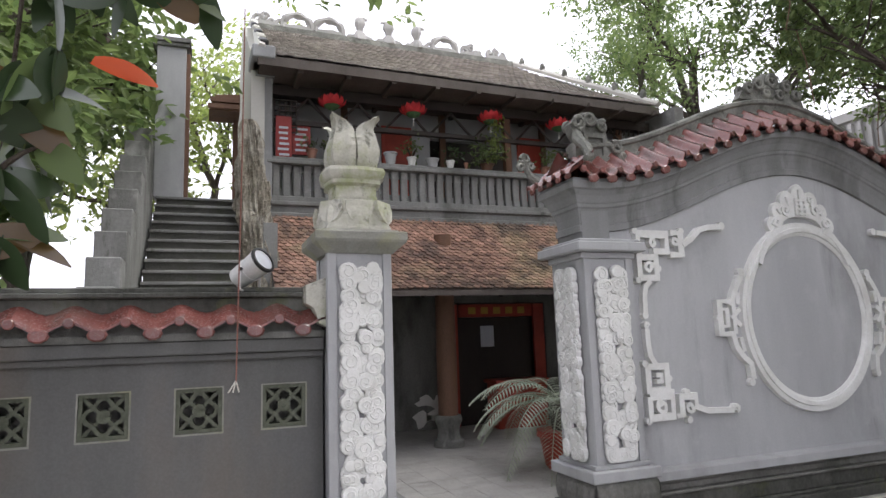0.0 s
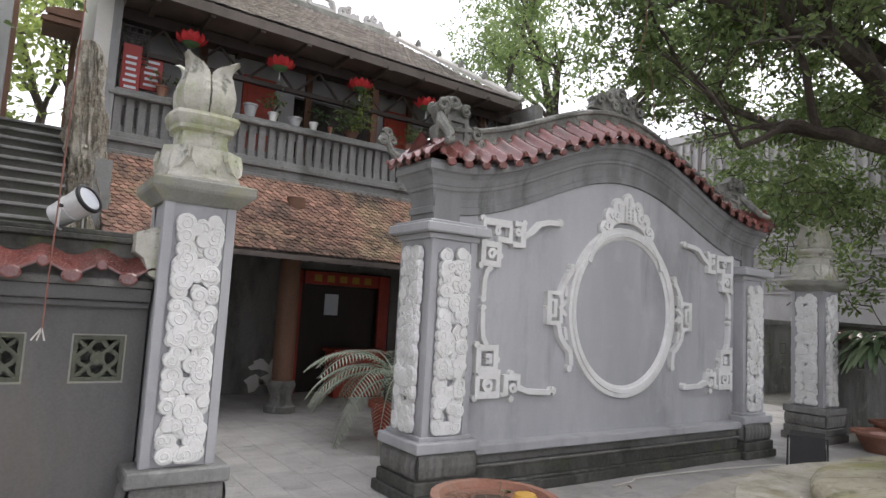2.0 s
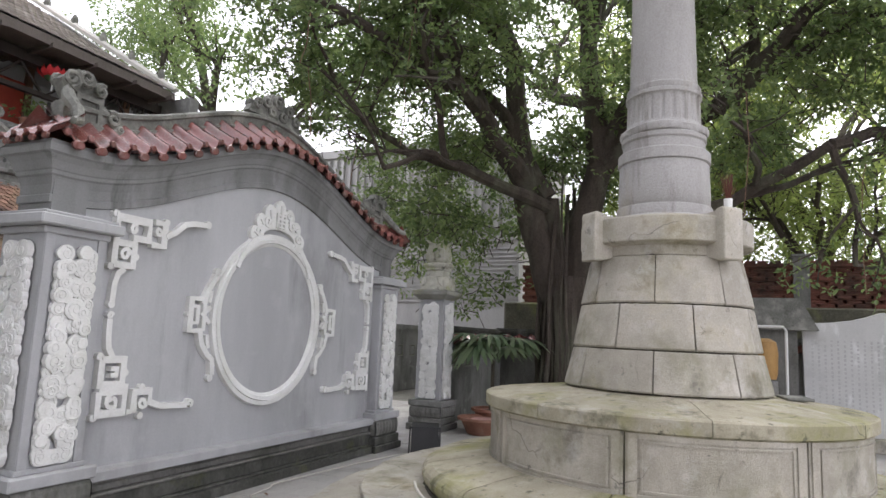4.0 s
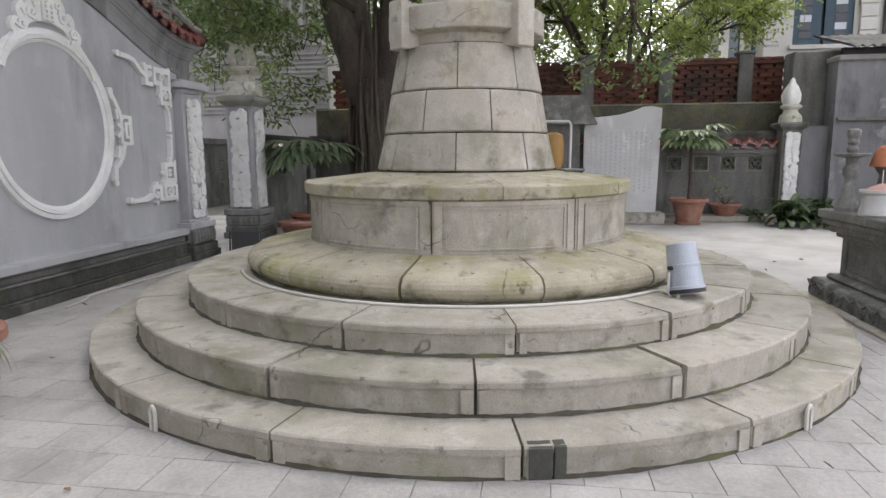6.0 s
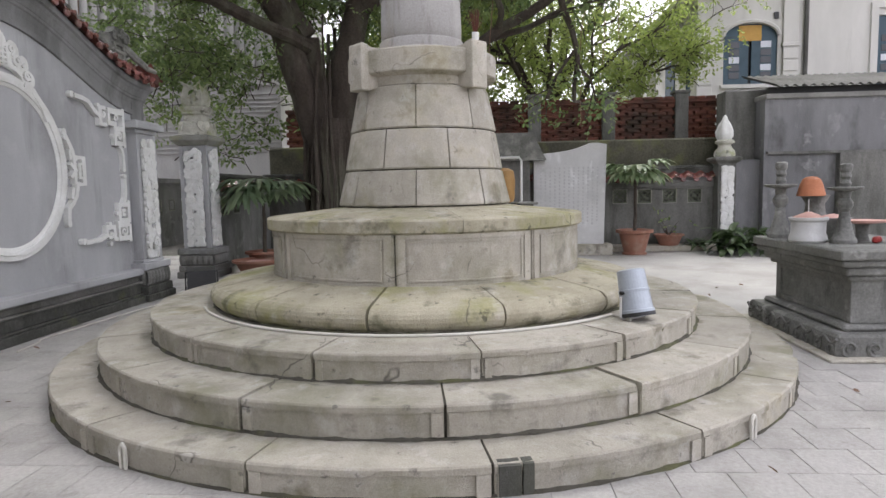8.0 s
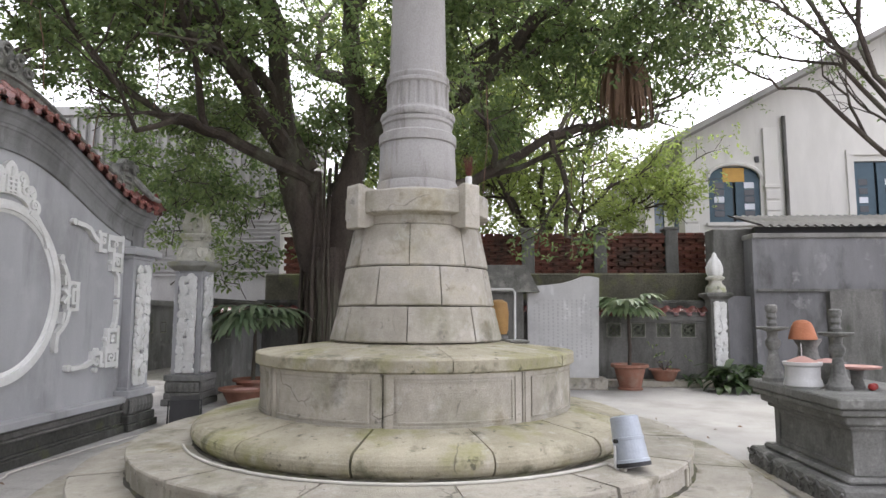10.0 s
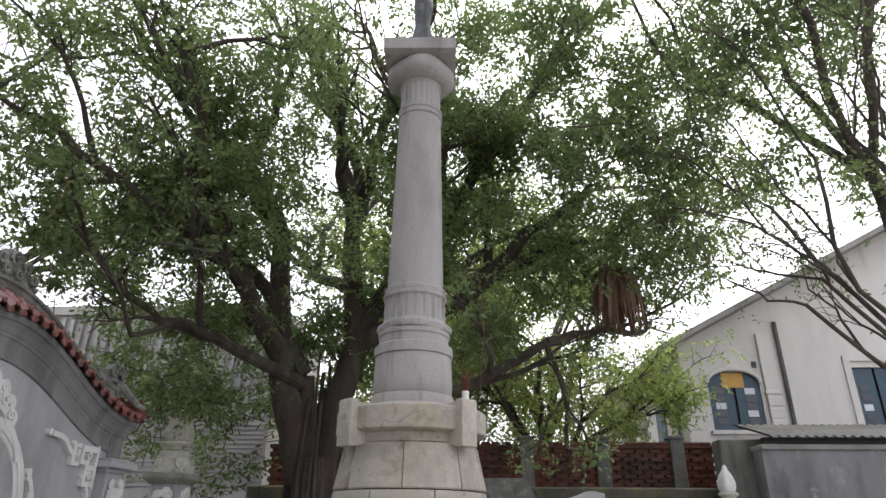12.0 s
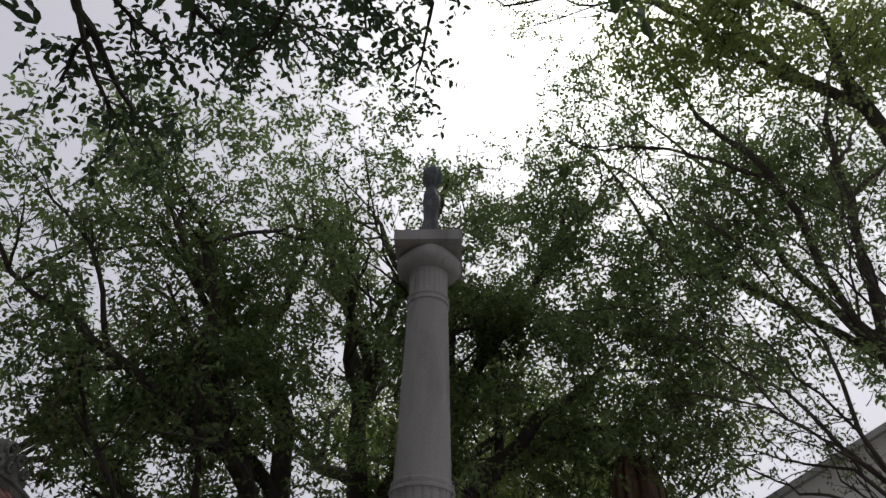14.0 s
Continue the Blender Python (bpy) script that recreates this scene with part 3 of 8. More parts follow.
def flutes(a, r, z):
    return r * (1 - 0.055 * max(0, math.sin(a * 22)) ** 1.5) if 3.70 < z < 3.92 or 6.305 < z < 6.61 else r


def scallop(a, r, z):
    return r * (1 + 0.05 * math.cos(4 * a)) * (1 + 0.012 * math.sin(a * 28)) if 3.58 < z < 3.66 else r


shaft_profile = [(0.46, 2.80), (0.452, 2.83), (0.41, 2.85), (0.405, 2.925), (0.398, 2.94), (0.372, 2.945), (0.385, 2.97), (0.388, 3.05), (0.378, 3.315), (0.372, 3.325), (0.392, 3.333), (0.392, 3.42), (0.375, 3.435), (0.352, 3.445), (0.348, 3.52), (0.362, 3.535), (0.362, 3.57), (0.335, 3.585), (0.34, 3.61), (0.35, 3.64), (0.33, 3.67), (0.318, 3.69)]
shaft_profile += [(0.318, 3.701), (0.312, 3.91), (0.315, 3.93), (0.328, 3.94), (0.328, 3.97), (0.312, 3.98), (0.318, 4.0), (0.318, 4.03), (0.298, 4.045), (0.290, 4.1)]
shaft_profile += [(0.290 - 0.045 * k / 8, 4.1 + 2.07 * k / 8) for k in range(1, 9)] + [(0.262, 6.185), (0.262, 6.215), (0.247, 6.225), (0.247, 6.25), (0.258, 6.26), (0.258, 6.285), (0.238, 6.30), (0.236, 6.31), (0.236, 6.60), (0.24, 6.62), (0.248, 6.63), (0.248, 6.65)]
part("shaft", lathe(bmesh.new(), shaft_profile, 132, shape=flutes), SHAFT, monument, smooth=True)
part("carved_band", lathe(bmesh.new(), [(0.33, 3.575), (0.352, 3.59), (0.362, 3.62), (0.356, 3.65), (0.33, 3.67)], 120, shape=scallop), SHAFT, monument, smooth=True)
bm = lathe(bmesh.new(), [(0.235, 6.64), (0.29, 6.66), (0.355, 6.70), (0.39, 6.77), (0.385, 6.86), (0.35, 6.91), (0.33, 6.94)], 64, shape=lambda a, r, z: r * (1 + 0.045 * (z > 6.68) * math.cos(4 * (a - radians(10)))))
part("capital", bm, SHAFT, monument, smooth=True)
bm = square_lathe(bmesh.new(), [(0.36, 6.915), (0.425, 6.935), (0.425, 7.09), (0.41, 7.105), (0.30, 7.13), (0.18, 7.15)])
part("capital_slab", bm, SHAFT, monument, at=pose(0, 0, 0, 0, 0, 2))
part("plaque_top", boxes((-0.16, 0.16, -0.10, 0.10, 1.395, 1.42), bevel=0.008), CARVED, monument, "small dark stone tablet", at=pose(0.1, -0.98, -0.02, 0, 0, 12))

statue = part("rooftop_figure", lathe(bmesh.new(), [(0.145, 0.0), (0.15, 0.03), (0.135, 0.06), (0.118, 0.09), (0.105, 0.3), (0.085, 0.42), (0.095, 0.55), (0.11, 0.68), (0.10, 0.78), (0.06, 0.84), (0.065, 0.9), (0.085, 0.95), (0.125, 1.0), (0.13, 1.08), (0.12, 1.16), (0.06, 1.19)], 28, shape=lambda a, r, z: r * (1 + 0.07 * math.sin(5 * a + 3 * z) + 0.05 * math.sin(9 * a))), BRONZE, smooth=True, at=pose(CX, CY, 7.148) @ Matrix.Diagonal((1.1, 1.1, 1.25, 1)))
tagged(statue, "small dark bronze draped statue standing on the column", "statue")
for ang, tall in ((150, 0.2),):
    inc = thing("incense_holder", "white cup with a bundle of red incense sticks", "incense", CX + 0.72 * math.cos(radians(ang + 77)), CY + 0.72 * math.sin(radians(ang + 77)), 2.83)
    part("cup", lathe(bmesh.new(), [(0.028, 0), (0.032, 0.08), (0.03, 0.085)], 12), WHITE, inc)
    bm = bmesh.new()
    rng = random.Random(3)
    for k in range(46):
        a, t = rng.uniform(0, 6.28), rng.uniform(0.1, 0.4)
        tube(bm, [(0, 0, 0.05), (math.cos(a) * t * 0.18, math.sin(a) * t * 0.18, 0.05 + rng.uniform(0.12, 0.24))], 0.0022, 4)
    part("incense_sticks", bm, BRICK, inc)

# electric floodlights
def floodlight(x, y, z, yaw, tilt, mat, label, size=1.0):
    f = thing("floodlight", label, "floodlight", x, y, z, yaw, "floodlights")
    s = size
    bm = bmesh.new()
    tube(bm, [(-0.13 * s, 0, 0.17 * s), (-0.13 * s, 0, 0.02), (-0.11 * s, 0, 0.006), (0.11 * s, 0, 0.006), (0.13 * s, 0, 0.02), (0.13 * s, 0, 0.17 * s)], 0.010 * s, 6)
    part("bracket", bm, METAL_WHITE, f)
    bm = lathe(bmesh.new(), [(0.075 * s, -0.17 * s), (0.10 * s, -0.16 * s), (0.108 * s, -0.02 * s), (0.114 * s, -0.018 * s), (0.114 * s, 0.0), (0.110 * s, 0.002), (0.118 * s, 0.13 * s), (0.125 * s, 0.135 * s), (0.125 * s, 0.165 * s), (0.112 * s, 0.168 * s)], 32, shape=lambda a, r, zz: r * (1 + 0.012 * (math.sin(a * 16) > 0.7)))
    can = part("housing", bm, mat, f, smooth=False, at=pose(0, 0, 0.2 * s, tilt, 0, 0))
    part("lens", lathe(bmesh.new(), [(0.108 * s, 0.160 * s), (0.100 * s, 0.172 * s), (0.02, 0.178 * s)], 32), GLASS_DARK if mat is not METAL_WHITE else PAPER, can)
    part("lens_rim", lathe(bmesh.new(), [(0.112 * s, 0.15 * s), (0.128 * s, 0.155 * s), (0.128 * s, 0.182 * s), (0.106 * s, 0.184 * s), (0.106 * s, 0.172 * s)], 32, caps=False), BLACK, can)
    for sx in (-1, 1):
        part("bolt", lathe(bmesh.new(), [(0.016 * s, -0.012), (0.016 * s, 0.012)], 8), BLACK, can, at=pose(0.12 * s * sx, 0, 0, 0, 90, 0))
    return f


floodlight(4.47, -1.15, 0.552, -58, 166, METAL_GREY, "blue-grey cylindrical floodlight standing on the upper stone step", 1.0)


def cable(name, pts, r, mat, label, seed=0, category="cable"):
    bm = bmesh.new()
    fine = []
    for a, b in zip(pts, pts[1:]):
        for k in range(6):
            fine.append(Vector(a).lerp(Vector(b), k / 6))
    fine.append(Vector(pts[-1]))
    for i in range(2):
        fine = [fine[0]] + [(p + q * 2 + s) / 4 for p, q, s in zip(fine, fine[1:], fine[2:])] + [fine[-1]]
    ob = part(name, tube(bm, fine, r, 6), mat, smooth=True)
    return tagged(ob, label, category)


cable("power_cable", [(CX + 2.09 * math.cos(radians(a)), CY + 2.09 * math.sin(radians(a)), 0.563) for a in range(118, 231, 5)] + [(4.35, -1.1, 0.565)], 0.011, CABLE, "pale power cable lying round the foot of the column")
for a in (153.4, 222.0):
    x, y = CX + 3.27 * math.cos(radians(a)), CY + 3.27 * math.sin(radians(a))
    ux, uy = -math.sin(radians(a)) * 0.02, math.cos(radians(a)) * 0.02
    cable("conduit_loop", [(x - ux, y - uy, 0.002), (x - ux * 1.2, y - uy * 1.2, 0.12), (x, y, 0.15), (x + ux * 1.2, y + uy * 1.2, 0.12), (x + ux, y + uy, 0.002)], 0.012, CABLE, "white cable loop sticking up beside the lowest step")
cable("ground_cable", [(5.6, 4.62, 0.012), (6.0, 4.68, 0.012), (6.1, 4.75, 0.02), (7.4, 4.66, 0.012), (8.6, 4.5, 0.012), (8.9, 4.3, 0.02)], 0.010, CABLE, "pale cable lying along the foot of the screen wall")

# ---------------------------------------------------------------- spirit screen wall
SX = 6.22  # its middle
screen = thing("screen_wall", "grey plastered screen wall with white stucco relief and tiled wavy top", "screen wall", SX, 0, 0)


def wave(u):
    """Height of the tile edge, u metres from the middle."""
    t = min(1.0, abs(u) / 2.75)
    return 3.17 + 0.72 * (0.5 + 0.5 * math.cos(math.pi * t)) ** 1.05 + 0.05 * max(0, (abs(u) - 2.75)) ** 2 * 4


US = [-2.55 + 5.1 * k / 48 for k in range(49)]
outline = [(-2.55, 0.4)] + [(2.55, 0.4)] + [(u, wave(u) + 0.02) for u in reversed(US)]
part("wall_panel", slab(bmesh.new(), outline, 5.08, 5.46), PLASTER, screen)
cove = ((-0.01, 0.47), (0.028, 0.46), (0.03, 0.40), (0.014, 0.39), (0.018, 0.31), (0.035, 0.24), (0.05, 0.225), (0.052, 0.195), (0.062, 0.185), (0.085, 0.12), (0.115, 0.075), (0.145, 0.06), (0.15, 0.0), (0.12, -0.04), (-0.01, -0.06))
LX = 2.80
bm = bmesh.new()
stations = [(-LX, 5.46, -1, 1), (-LX, 5.08, -1, -1)] + [(-LX + 2 * LX * k / 60, 5.08, 0, -1) for k in range(1, 60)] + [(LX, 5.08, 1, -1), (LX, 5.46, 1, 1)] + [(LX - 2 * LX * k / 60, 5.46, 0, 1) for k in range(1, 60)]
rings = [[bm.verts.new((x + dx * o, y + dy * o, wave(x) - d)) for o, d in cove] for x, y, dx, dy in stations]
for p, q in zip(rings, rings[1:] + rings[:1]):
    for i in range(len(cove) - 1):
        bm.faces.new((p[i], q[i], q[i + 1], p[i + 1]))
part("cornice", bm, PLASTER_EAVE, screen, "coved grey cornice with fine mouldings")
for s in (-1, 1):
    part("end_block", boxes((*sorted((s * 2.5, s * 2.805)), 5.05, 5.49, 2.60, 3.1)), PLASTER_EAVE, screen)
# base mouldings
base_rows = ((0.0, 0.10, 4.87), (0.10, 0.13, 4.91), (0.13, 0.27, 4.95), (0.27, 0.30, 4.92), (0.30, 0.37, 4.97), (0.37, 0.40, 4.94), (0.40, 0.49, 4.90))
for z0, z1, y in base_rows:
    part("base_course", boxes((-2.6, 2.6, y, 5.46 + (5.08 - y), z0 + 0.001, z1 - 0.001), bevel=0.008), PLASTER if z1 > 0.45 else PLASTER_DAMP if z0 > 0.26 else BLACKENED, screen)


def cloud_panel(bm, w, h, seed, plate=True):
    """Curling clouds in low relief over a plate w wide and h high, standing on z = 0 with its face towards -y."""
    rng = random.Random(seed)
    if plate:
        box(bm, -w / 2, w / 2, -0.012, 0.0, 0, h)
    z, row = 0.06, 0
    step = w * (0.30 if plate else 0.235)
    while z < h - 0.05:
        for x in ((-w * 0.26, w * 0.26) if row % 2 else (-w * 0.30, 0.02, w * 0.32)):
            x += rng.uniform(-0.02, 0.02)
            zz = z + rng.uniform(-0.02, 0.02)
            r = rng.uniform(0.20, 0.30) * w
            hand = rng.choice((-1, 1))
            for lobe in range(rng.choice((2, 3, 3))):
                a = rng.uniform(0, 6.28)
                cx = max(-w / 2 + r * 0.55, min(w / 2 - r * 0.55, x + 0.55 * r * math.cos(a) * (lobe > 0)))
                cz = max(r * 0.6, min(h - r * 0.6, zz + 0.5 * r * math.sin(a) * (lobe > 0)))
                rr = min(r * (0.85 if lobe == 0 else 0.6), w / 2 - abs(cx), cz, h - cz)
                d = rng.choice((0.022, 0.036, 0.05)) + 0.004 * rng.random()
                ring = [[bm.verts.new((cx + rr * f * math.cos(6.2832 * k / 12), -0.012 - dd, cz + rr * f * math.sin(6.2832 * k / 12))) for k in range(12)] for f, dd in ((1, 0), (0.98, d * 0.92), (0.86, d))]
                for lo, hi in zip(ring, ring[1:]):
                    for k in range(12):
                        bm.faces.new((lo[k], lo[(k + 1) % 12], hi[(k + 1) % 12], hi[k]))
                bm.faces.new(ring[-1])
                if lobe == 0 or rng.random() < 0.3:
                    pts = spiral(cx, cz, rr * 0.72, 1.3, 14, a, hand)
                    tube(bm, [(px, -0.012 - d, pz) for px, pz in pts], [0.008 * (1 - 0.3 * q / 14) for q in range(15)], 5)
        z += step
        row += 1
    return bm


panel_wide = part("relief_panel", cloud_panel(bmesh.new(), 0.36, 1.80, 5, False), WHITE, screen, "white stucco cloud relief", at=pose(-2.62, 4.945, 0.61))
side_panel = part("relief_panel", cloud_panel(bmesh.new(), 0.36, 1.78, 8, False), WHITE, screen, "white stucco cloud relief", at=pose(-2.89, 5.21, 0.61, 0, 0, -90))
again(panel_wide, screen, pose(2.62, 4.945, 0.61))


def petal_ring(half, bulge, z0, z1, per, depth=1.0):
    """A cushion of upright lobes round a square, for the pillar feet."""
    bm = bmesh.new()
    for side in range(4):
        rot = Matrix.Rotation(side * math.pi / 2, 4, "Z")
        for k in range(per):
            u = -half + 2 * half * (k + 0.5) / per
            w = half / per
            prof = [(0.0, z0), (bulge * 0.7, z0 + (z1 - z0) * 0.15), (bulge, z0 + (z1 - z0) * 0.5), (bulge * 0.7, z0 + (z1 - z0) * 0.85), (0, z1)]
            ring = [[bm.verts.new(rot @ Vector((u + w * c * 1.02, -half - d * (1 - 0.35 * abs(c)), z))) for c in (-1, -0.5, 0, 0.5, 1)] for d, z in prof]
            for lo, hi in zip(ring, ring[1:]):
                for q in range(4):
                    bm.faces.new((lo[q], lo[q + 1], hi[q + 1], hi[q]))
    box(bm, -half, half, -half, half, z0, z1)
    return bm


def screen_pillar(cx):
    """Square pillar at the end of the screen; its front stands at y = 4.95."""
    part("pillar", boxes((cx - 0.265, cx + 0.265, 4.95, 5.50, 0.56, 2.48)), PLASTER, screen, "grey square pillar with raised borders")
    for a, b in ((cx - 0.265, cx - 0.19), (cx + 0.19, cx + 0.265)):
        part("pillar_border", boxes((a, b, 4.933, 4.95, 0.56, 2.48), bevel=0.004), PLASTER, screen)
    bm = bmesh.new()
    box(bm, cx - 0.295, cx + 0.295, 4.92, 5.53, 2.44, 2.50, 0.008)
    box(bm, cx - 0.375, cx + 0.375, 4.84, 5.6, 2.50, 2.59, 0.012)
    box(bm, cx - 0.33, cx + 0.33, 4.88, 5.56, 2.59, 2.62, 0.008)
    part("pillar_cap", bm, PLASTER, screen)
    bm = bmesh.new()
    box(bm, cx - 0.36, cx + 0.36, 4.85, 5.58, 0.46, 0.56, 0.01)
    box(bm, cx - 0.295, cx + 0.295, 4.92, 5.54, 0.56, 0.60, 0.006)
    part("pillar_ledge", bm, PLASTER, screen)
    part("pillar_foot", petal_ring(0.32, 0.05, 0.22, 0.455, 7), PLASTER_DAMP, screen, at=pose(cx, 5.20, 0))
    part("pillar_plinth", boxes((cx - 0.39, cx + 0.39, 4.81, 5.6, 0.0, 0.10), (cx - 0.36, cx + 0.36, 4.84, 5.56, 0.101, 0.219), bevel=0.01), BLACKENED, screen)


screen_pillar(-2.62)
screen_pillar(2.62)

# ring and relief on the screen, face at y = 5.08
def ellipse_band(bm, cx, cz, ax, az, prof, n=72):
    """Sweep a profile of (outward offset, height from the wall) round an ellipse."""
    rings = []
    for k in range(n):
        a = 2 * math.pi * k / n
        rings.append([bm.verts.new((cx + (ax + o) * math.cos(a), 5.08 - d, cz + (az + o) * math.sin(a))) for o, d in prof])
    for k in range(n):
        lo, hi = rings[k], rings[(k + 1) % n]
        for q in range(len(prof) - 1):
            bm.faces.new((lo[q], hi[q], hi[q + 1], lo[q + 1]))
    return bm


RZ = 1.87
part("oval_frame", ellipse_band(bmesh.new(), 0, RZ, 0.82, 0.88, [(-0.01, -0.005), (-0.01, 0.02), (0.025, 0.035), (0.03, 0.05), (0.075, 0.058), (0.08, 0.04), (0.13, 0.045), (0.14, -0.005)]), WHITE, screen, "white moulded oval frame", smooth=True)
bm = bmesh.new()
part("oval_field", slab(bm, [(0.815 * math.cos(6.2832 * k / 64), RZ + 0.875 * math.sin(6.2832 * k / 64)) for k in range(64)], 5.068, 5.075), PLASTER, screen)


def mirrored(draw, name, label=""):
    """Draw a relief and its mirror image as one part each."""
    for s in (1, -1):
        bm = bmesh.new()
        draw(bm)
        for v in bm.verts:
            v.co.x *= s
        part(name, bm, WHITE, screen, label)


Y0, Y1 = 5.022, 5.085


def corner_low(bm):
    w = 0.060
    ribbon(bm, [(-2.17, 1.78), (-2.165, 1.62), (-2.15, 1.52), (-2.10, 1.44)], w * 0.9, Y0, Y1)
    ribbon(bm, spiral(-2.17, 1.81, 0.03, 1, 8), 0.03, Y0, Y1)
    ribbon(bm, [(-2.20, 1.42), (-1.98, 1.42), (-1.98, 1.20), (-2.20, 1.20), (-2.20, 1.42)], w, Y0, Y1)
    ribbon(bm, [(-2.11, 1.34), (-2.05, 1.34), (-2.05, 1.28), (-2.11, 1.28)], 0.04, Y0, Y1)
    ribbon(bm, [(-2.20, 1.14), (-1.94, 1.14), (-1.94, 0.95), (-2.20, 0.95), (-2.20, 1.14)], w, Y0, Y1)
    ribbon(bm, spiral(-2.06, 1.05, 0.075, 1.3, 14, 1.5), 0.036, Y0, Y1)
    ribbon(bm, [(-1.94, 1.20), (-1.94, 1.10)], w, Y0, Y1)
    ribbon(bm, [(-1.90, 0.95), (-1.83, 0.95), (-1.83, 1.12), (-1.66, 1.12), (-1.66, 1.02), (-1.52, 0.97), (-1.20, 0.955)], w * 0.9, Y0, Y1)
    ribbon(bm, spiral(-1.735, 1.02, 0.055, 1.2, 10, 0, -1), 0.032, Y0, Y1)
    ribbon(bm, spiral(-1.17, 0.975, 0.035, 1.1, 8, -1.5), 0.034, Y0, Y1)
    for x, z in ((-2.22, 1.45), (-1.95, 1.30), (-2.22, 0.92), (-1.745, 0.90), (-1.75, 1.16)):
        lathe_disc(bm, x, z, 0.034)


def lathe_disc(bm, x, z, r, n=10):
    slab(bm, [(x + r * math.cos(6.2832 * k / n), z + r * math.sin(6.2832 * k / n)) for k in range(n)], Y0 + 0.004, Y1)


def corner_high(bm):
    w = 0.060
    ribbon(bm, [(-2.17, 1.93), (-2.165, 2.10), (-2.14, 2.19), (-2.08, 2.24)], w * 0.9, Y0, Y1)
    lathe_disc(bm, -2.17, 1.91, 0.036)
    ribbon(bm, [(-2.20, 2.27), (-2.0, 2.27), (-2.0, 2.47), (-2.20, 2.47), (-2.20, 2.27)], w, Y0, Y1)
    ribbon(bm, spiral(-2.09, 2.37, 0.06, 1.2, 12), 0.034, Y0, Y1)
    ribbon(bm, [(-2.20, 2.50), (-2.20, 2.70), (-1.86, 2.70), (-1.86, 2.53), (-2.03, 2.53)], w, Y0, Y1)
    ribbon(bm, spiral(-2.02, 2.615, 0.05, 1.1, 10, 1), 0.034, Y0, Y1)
    ribbon(bm, [(-1.82, 2.50), (-1.68, 2.50), (-1.68, 2.72), (-1.80, 2.72)], w, Y0, Y1)
    ribbon(bm, spiral(-1.75, 2.64, 0.045, 1.1, 10, 0, -1), 0.032, Y0, Y1)
    ribbon(bm, [(-1.66, 2.60), (-1.55, 2.66), (-1.44, 2.76), (-1.32, 2.79), (-1.16, 2.80)], w * 0.95, Y0, Y1)
    lathe_disc(bm, -1.13, 2.81, 0.042)
    for x, z in ((-2.22, 2.73), (-1.97, 2.36), (-1.66, 2.74), (-2.22, 2.25)):
        lathe_disc(bm, x, z, 0.034)


def side_fret(bm):
    w = 0.055
    ribbon(bm, [(-0.97, 2.25), (-1.06, 2.10), (-1.10, 1.98)], 0.06, Y0, Y1)
    ribbon(bm, [(-1.00, 2.12), (-1.02, 2.0)], 0.045, Y0, Y1)
    ribbon(bm, [(-1.10, 2.03), (-1.26, 2.03), (-1.26, 1.70), (-1.10, 1.70)], w, Y0, Y1)
    ribbon(bm, [(-1.26, 1.95), (-1.17, 1.95), (-1.17, 1.78), (-1.26, 1.78)], 0.04, Y0, Y1)
    ribbon(bm, [(-1.08, 2.03), (-1.08, 1.70)], 0.05, Y0, Y1)
    ribbon(bm, [(-1.0, 1.95), (-1.10, 1.87), (-1.0, 1.78)], 0.045, Y0, Y1)
    ribbon(bm, [(-1.12, 1.70), (-1.08, 1.56), (-1.0, 1.46), (-0.92, 1.40), (-0.90, 1.24)], 0.06, Y0, Y1)
    ribbon(bm, [(-1.02, 1.66), (-0.99, 1.52)], 0.045, Y0, Y1)
    lathe_disc(bm, -0.92, 1.21, 0.04)
    lathe_disc(bm, -0.93, 2.33, 0.045)
    lathe_disc(bm, -0.95, 2.27, 0.04)
    lathe_disc(bm, -1.28, 1.865, 0.03)


mirrored(corner_low, "corner_relief", "white stucco fretwork scroll")
mirrored(corner_high, "corner_relief", "white stucco fretwork scroll")
mirrored(side_fret, "side_relief", "white stucco fretwork scroll")
bm = bmesh.new()
crest = []
for k in range(57):
    u = 2 * k / 56 - 1
    a = radians(90 - 74 * u)
    r = (0.54 + 0.14 * (1 - abs(u)) ** 1.6) * (0.87 + 0.13 * abs(math.cos(3.5 * math.pi * u)) ** 0.6)
    crest.append((r * math.cos(a), 2.64 + r * math.sin(a)))
for k in range(7):
    u = (k - 3) * 2 / 7
    a = radians(90 - 74 * u)
    tip = (0.54 + 0.14 * (1 - abs(u)) ** 1.6) * 0.9
    ribbon(bm, [(0.44 * math.cos(a), 2.65 + 0.44 * math.sin(a)), (tip * math.cos(a), 2.64 + tip * math.sin(a))], 0.035, Y0 - 0.016, Y1, 0.4)
low = [(0.30 * math.cos(math.pi * k / 12), 2.82 + 0.13 * math.sin(math.pi * k / 12)) for k in range(0, 13)]
slab(bm, crest + [(0.40, 2.80)] + low + [(-0.40, 2.80)], Y0 + 0.005, Y1)
for s in (-1, 1):
    ribbon(bm, [(s * 0.33, 2.80), (s * 0.45, 2.74), (s * 0.56, 2.62), (s * 0.63, 2.50), (s * 0.66, 2.42)], 0.075, Y0, Y1, 0.7)
    ribbon(bm, spiral(s * 0.22, 3.02, 0.07, 1.3, 12, 0, s), 0.03, Y0 - 0.012, Y1)
    ribbon(bm, spiral(s * 0.36, 2.88, 0.06, 1.3, 12, 0, s), 0.03, Y0 - 0.012, Y1)
    ribbon(bm, spiral(s * 0.16, 3.14, 0.045, 1.2, 10, 0, s), 0.025, Y0 - 0.012, Y1)
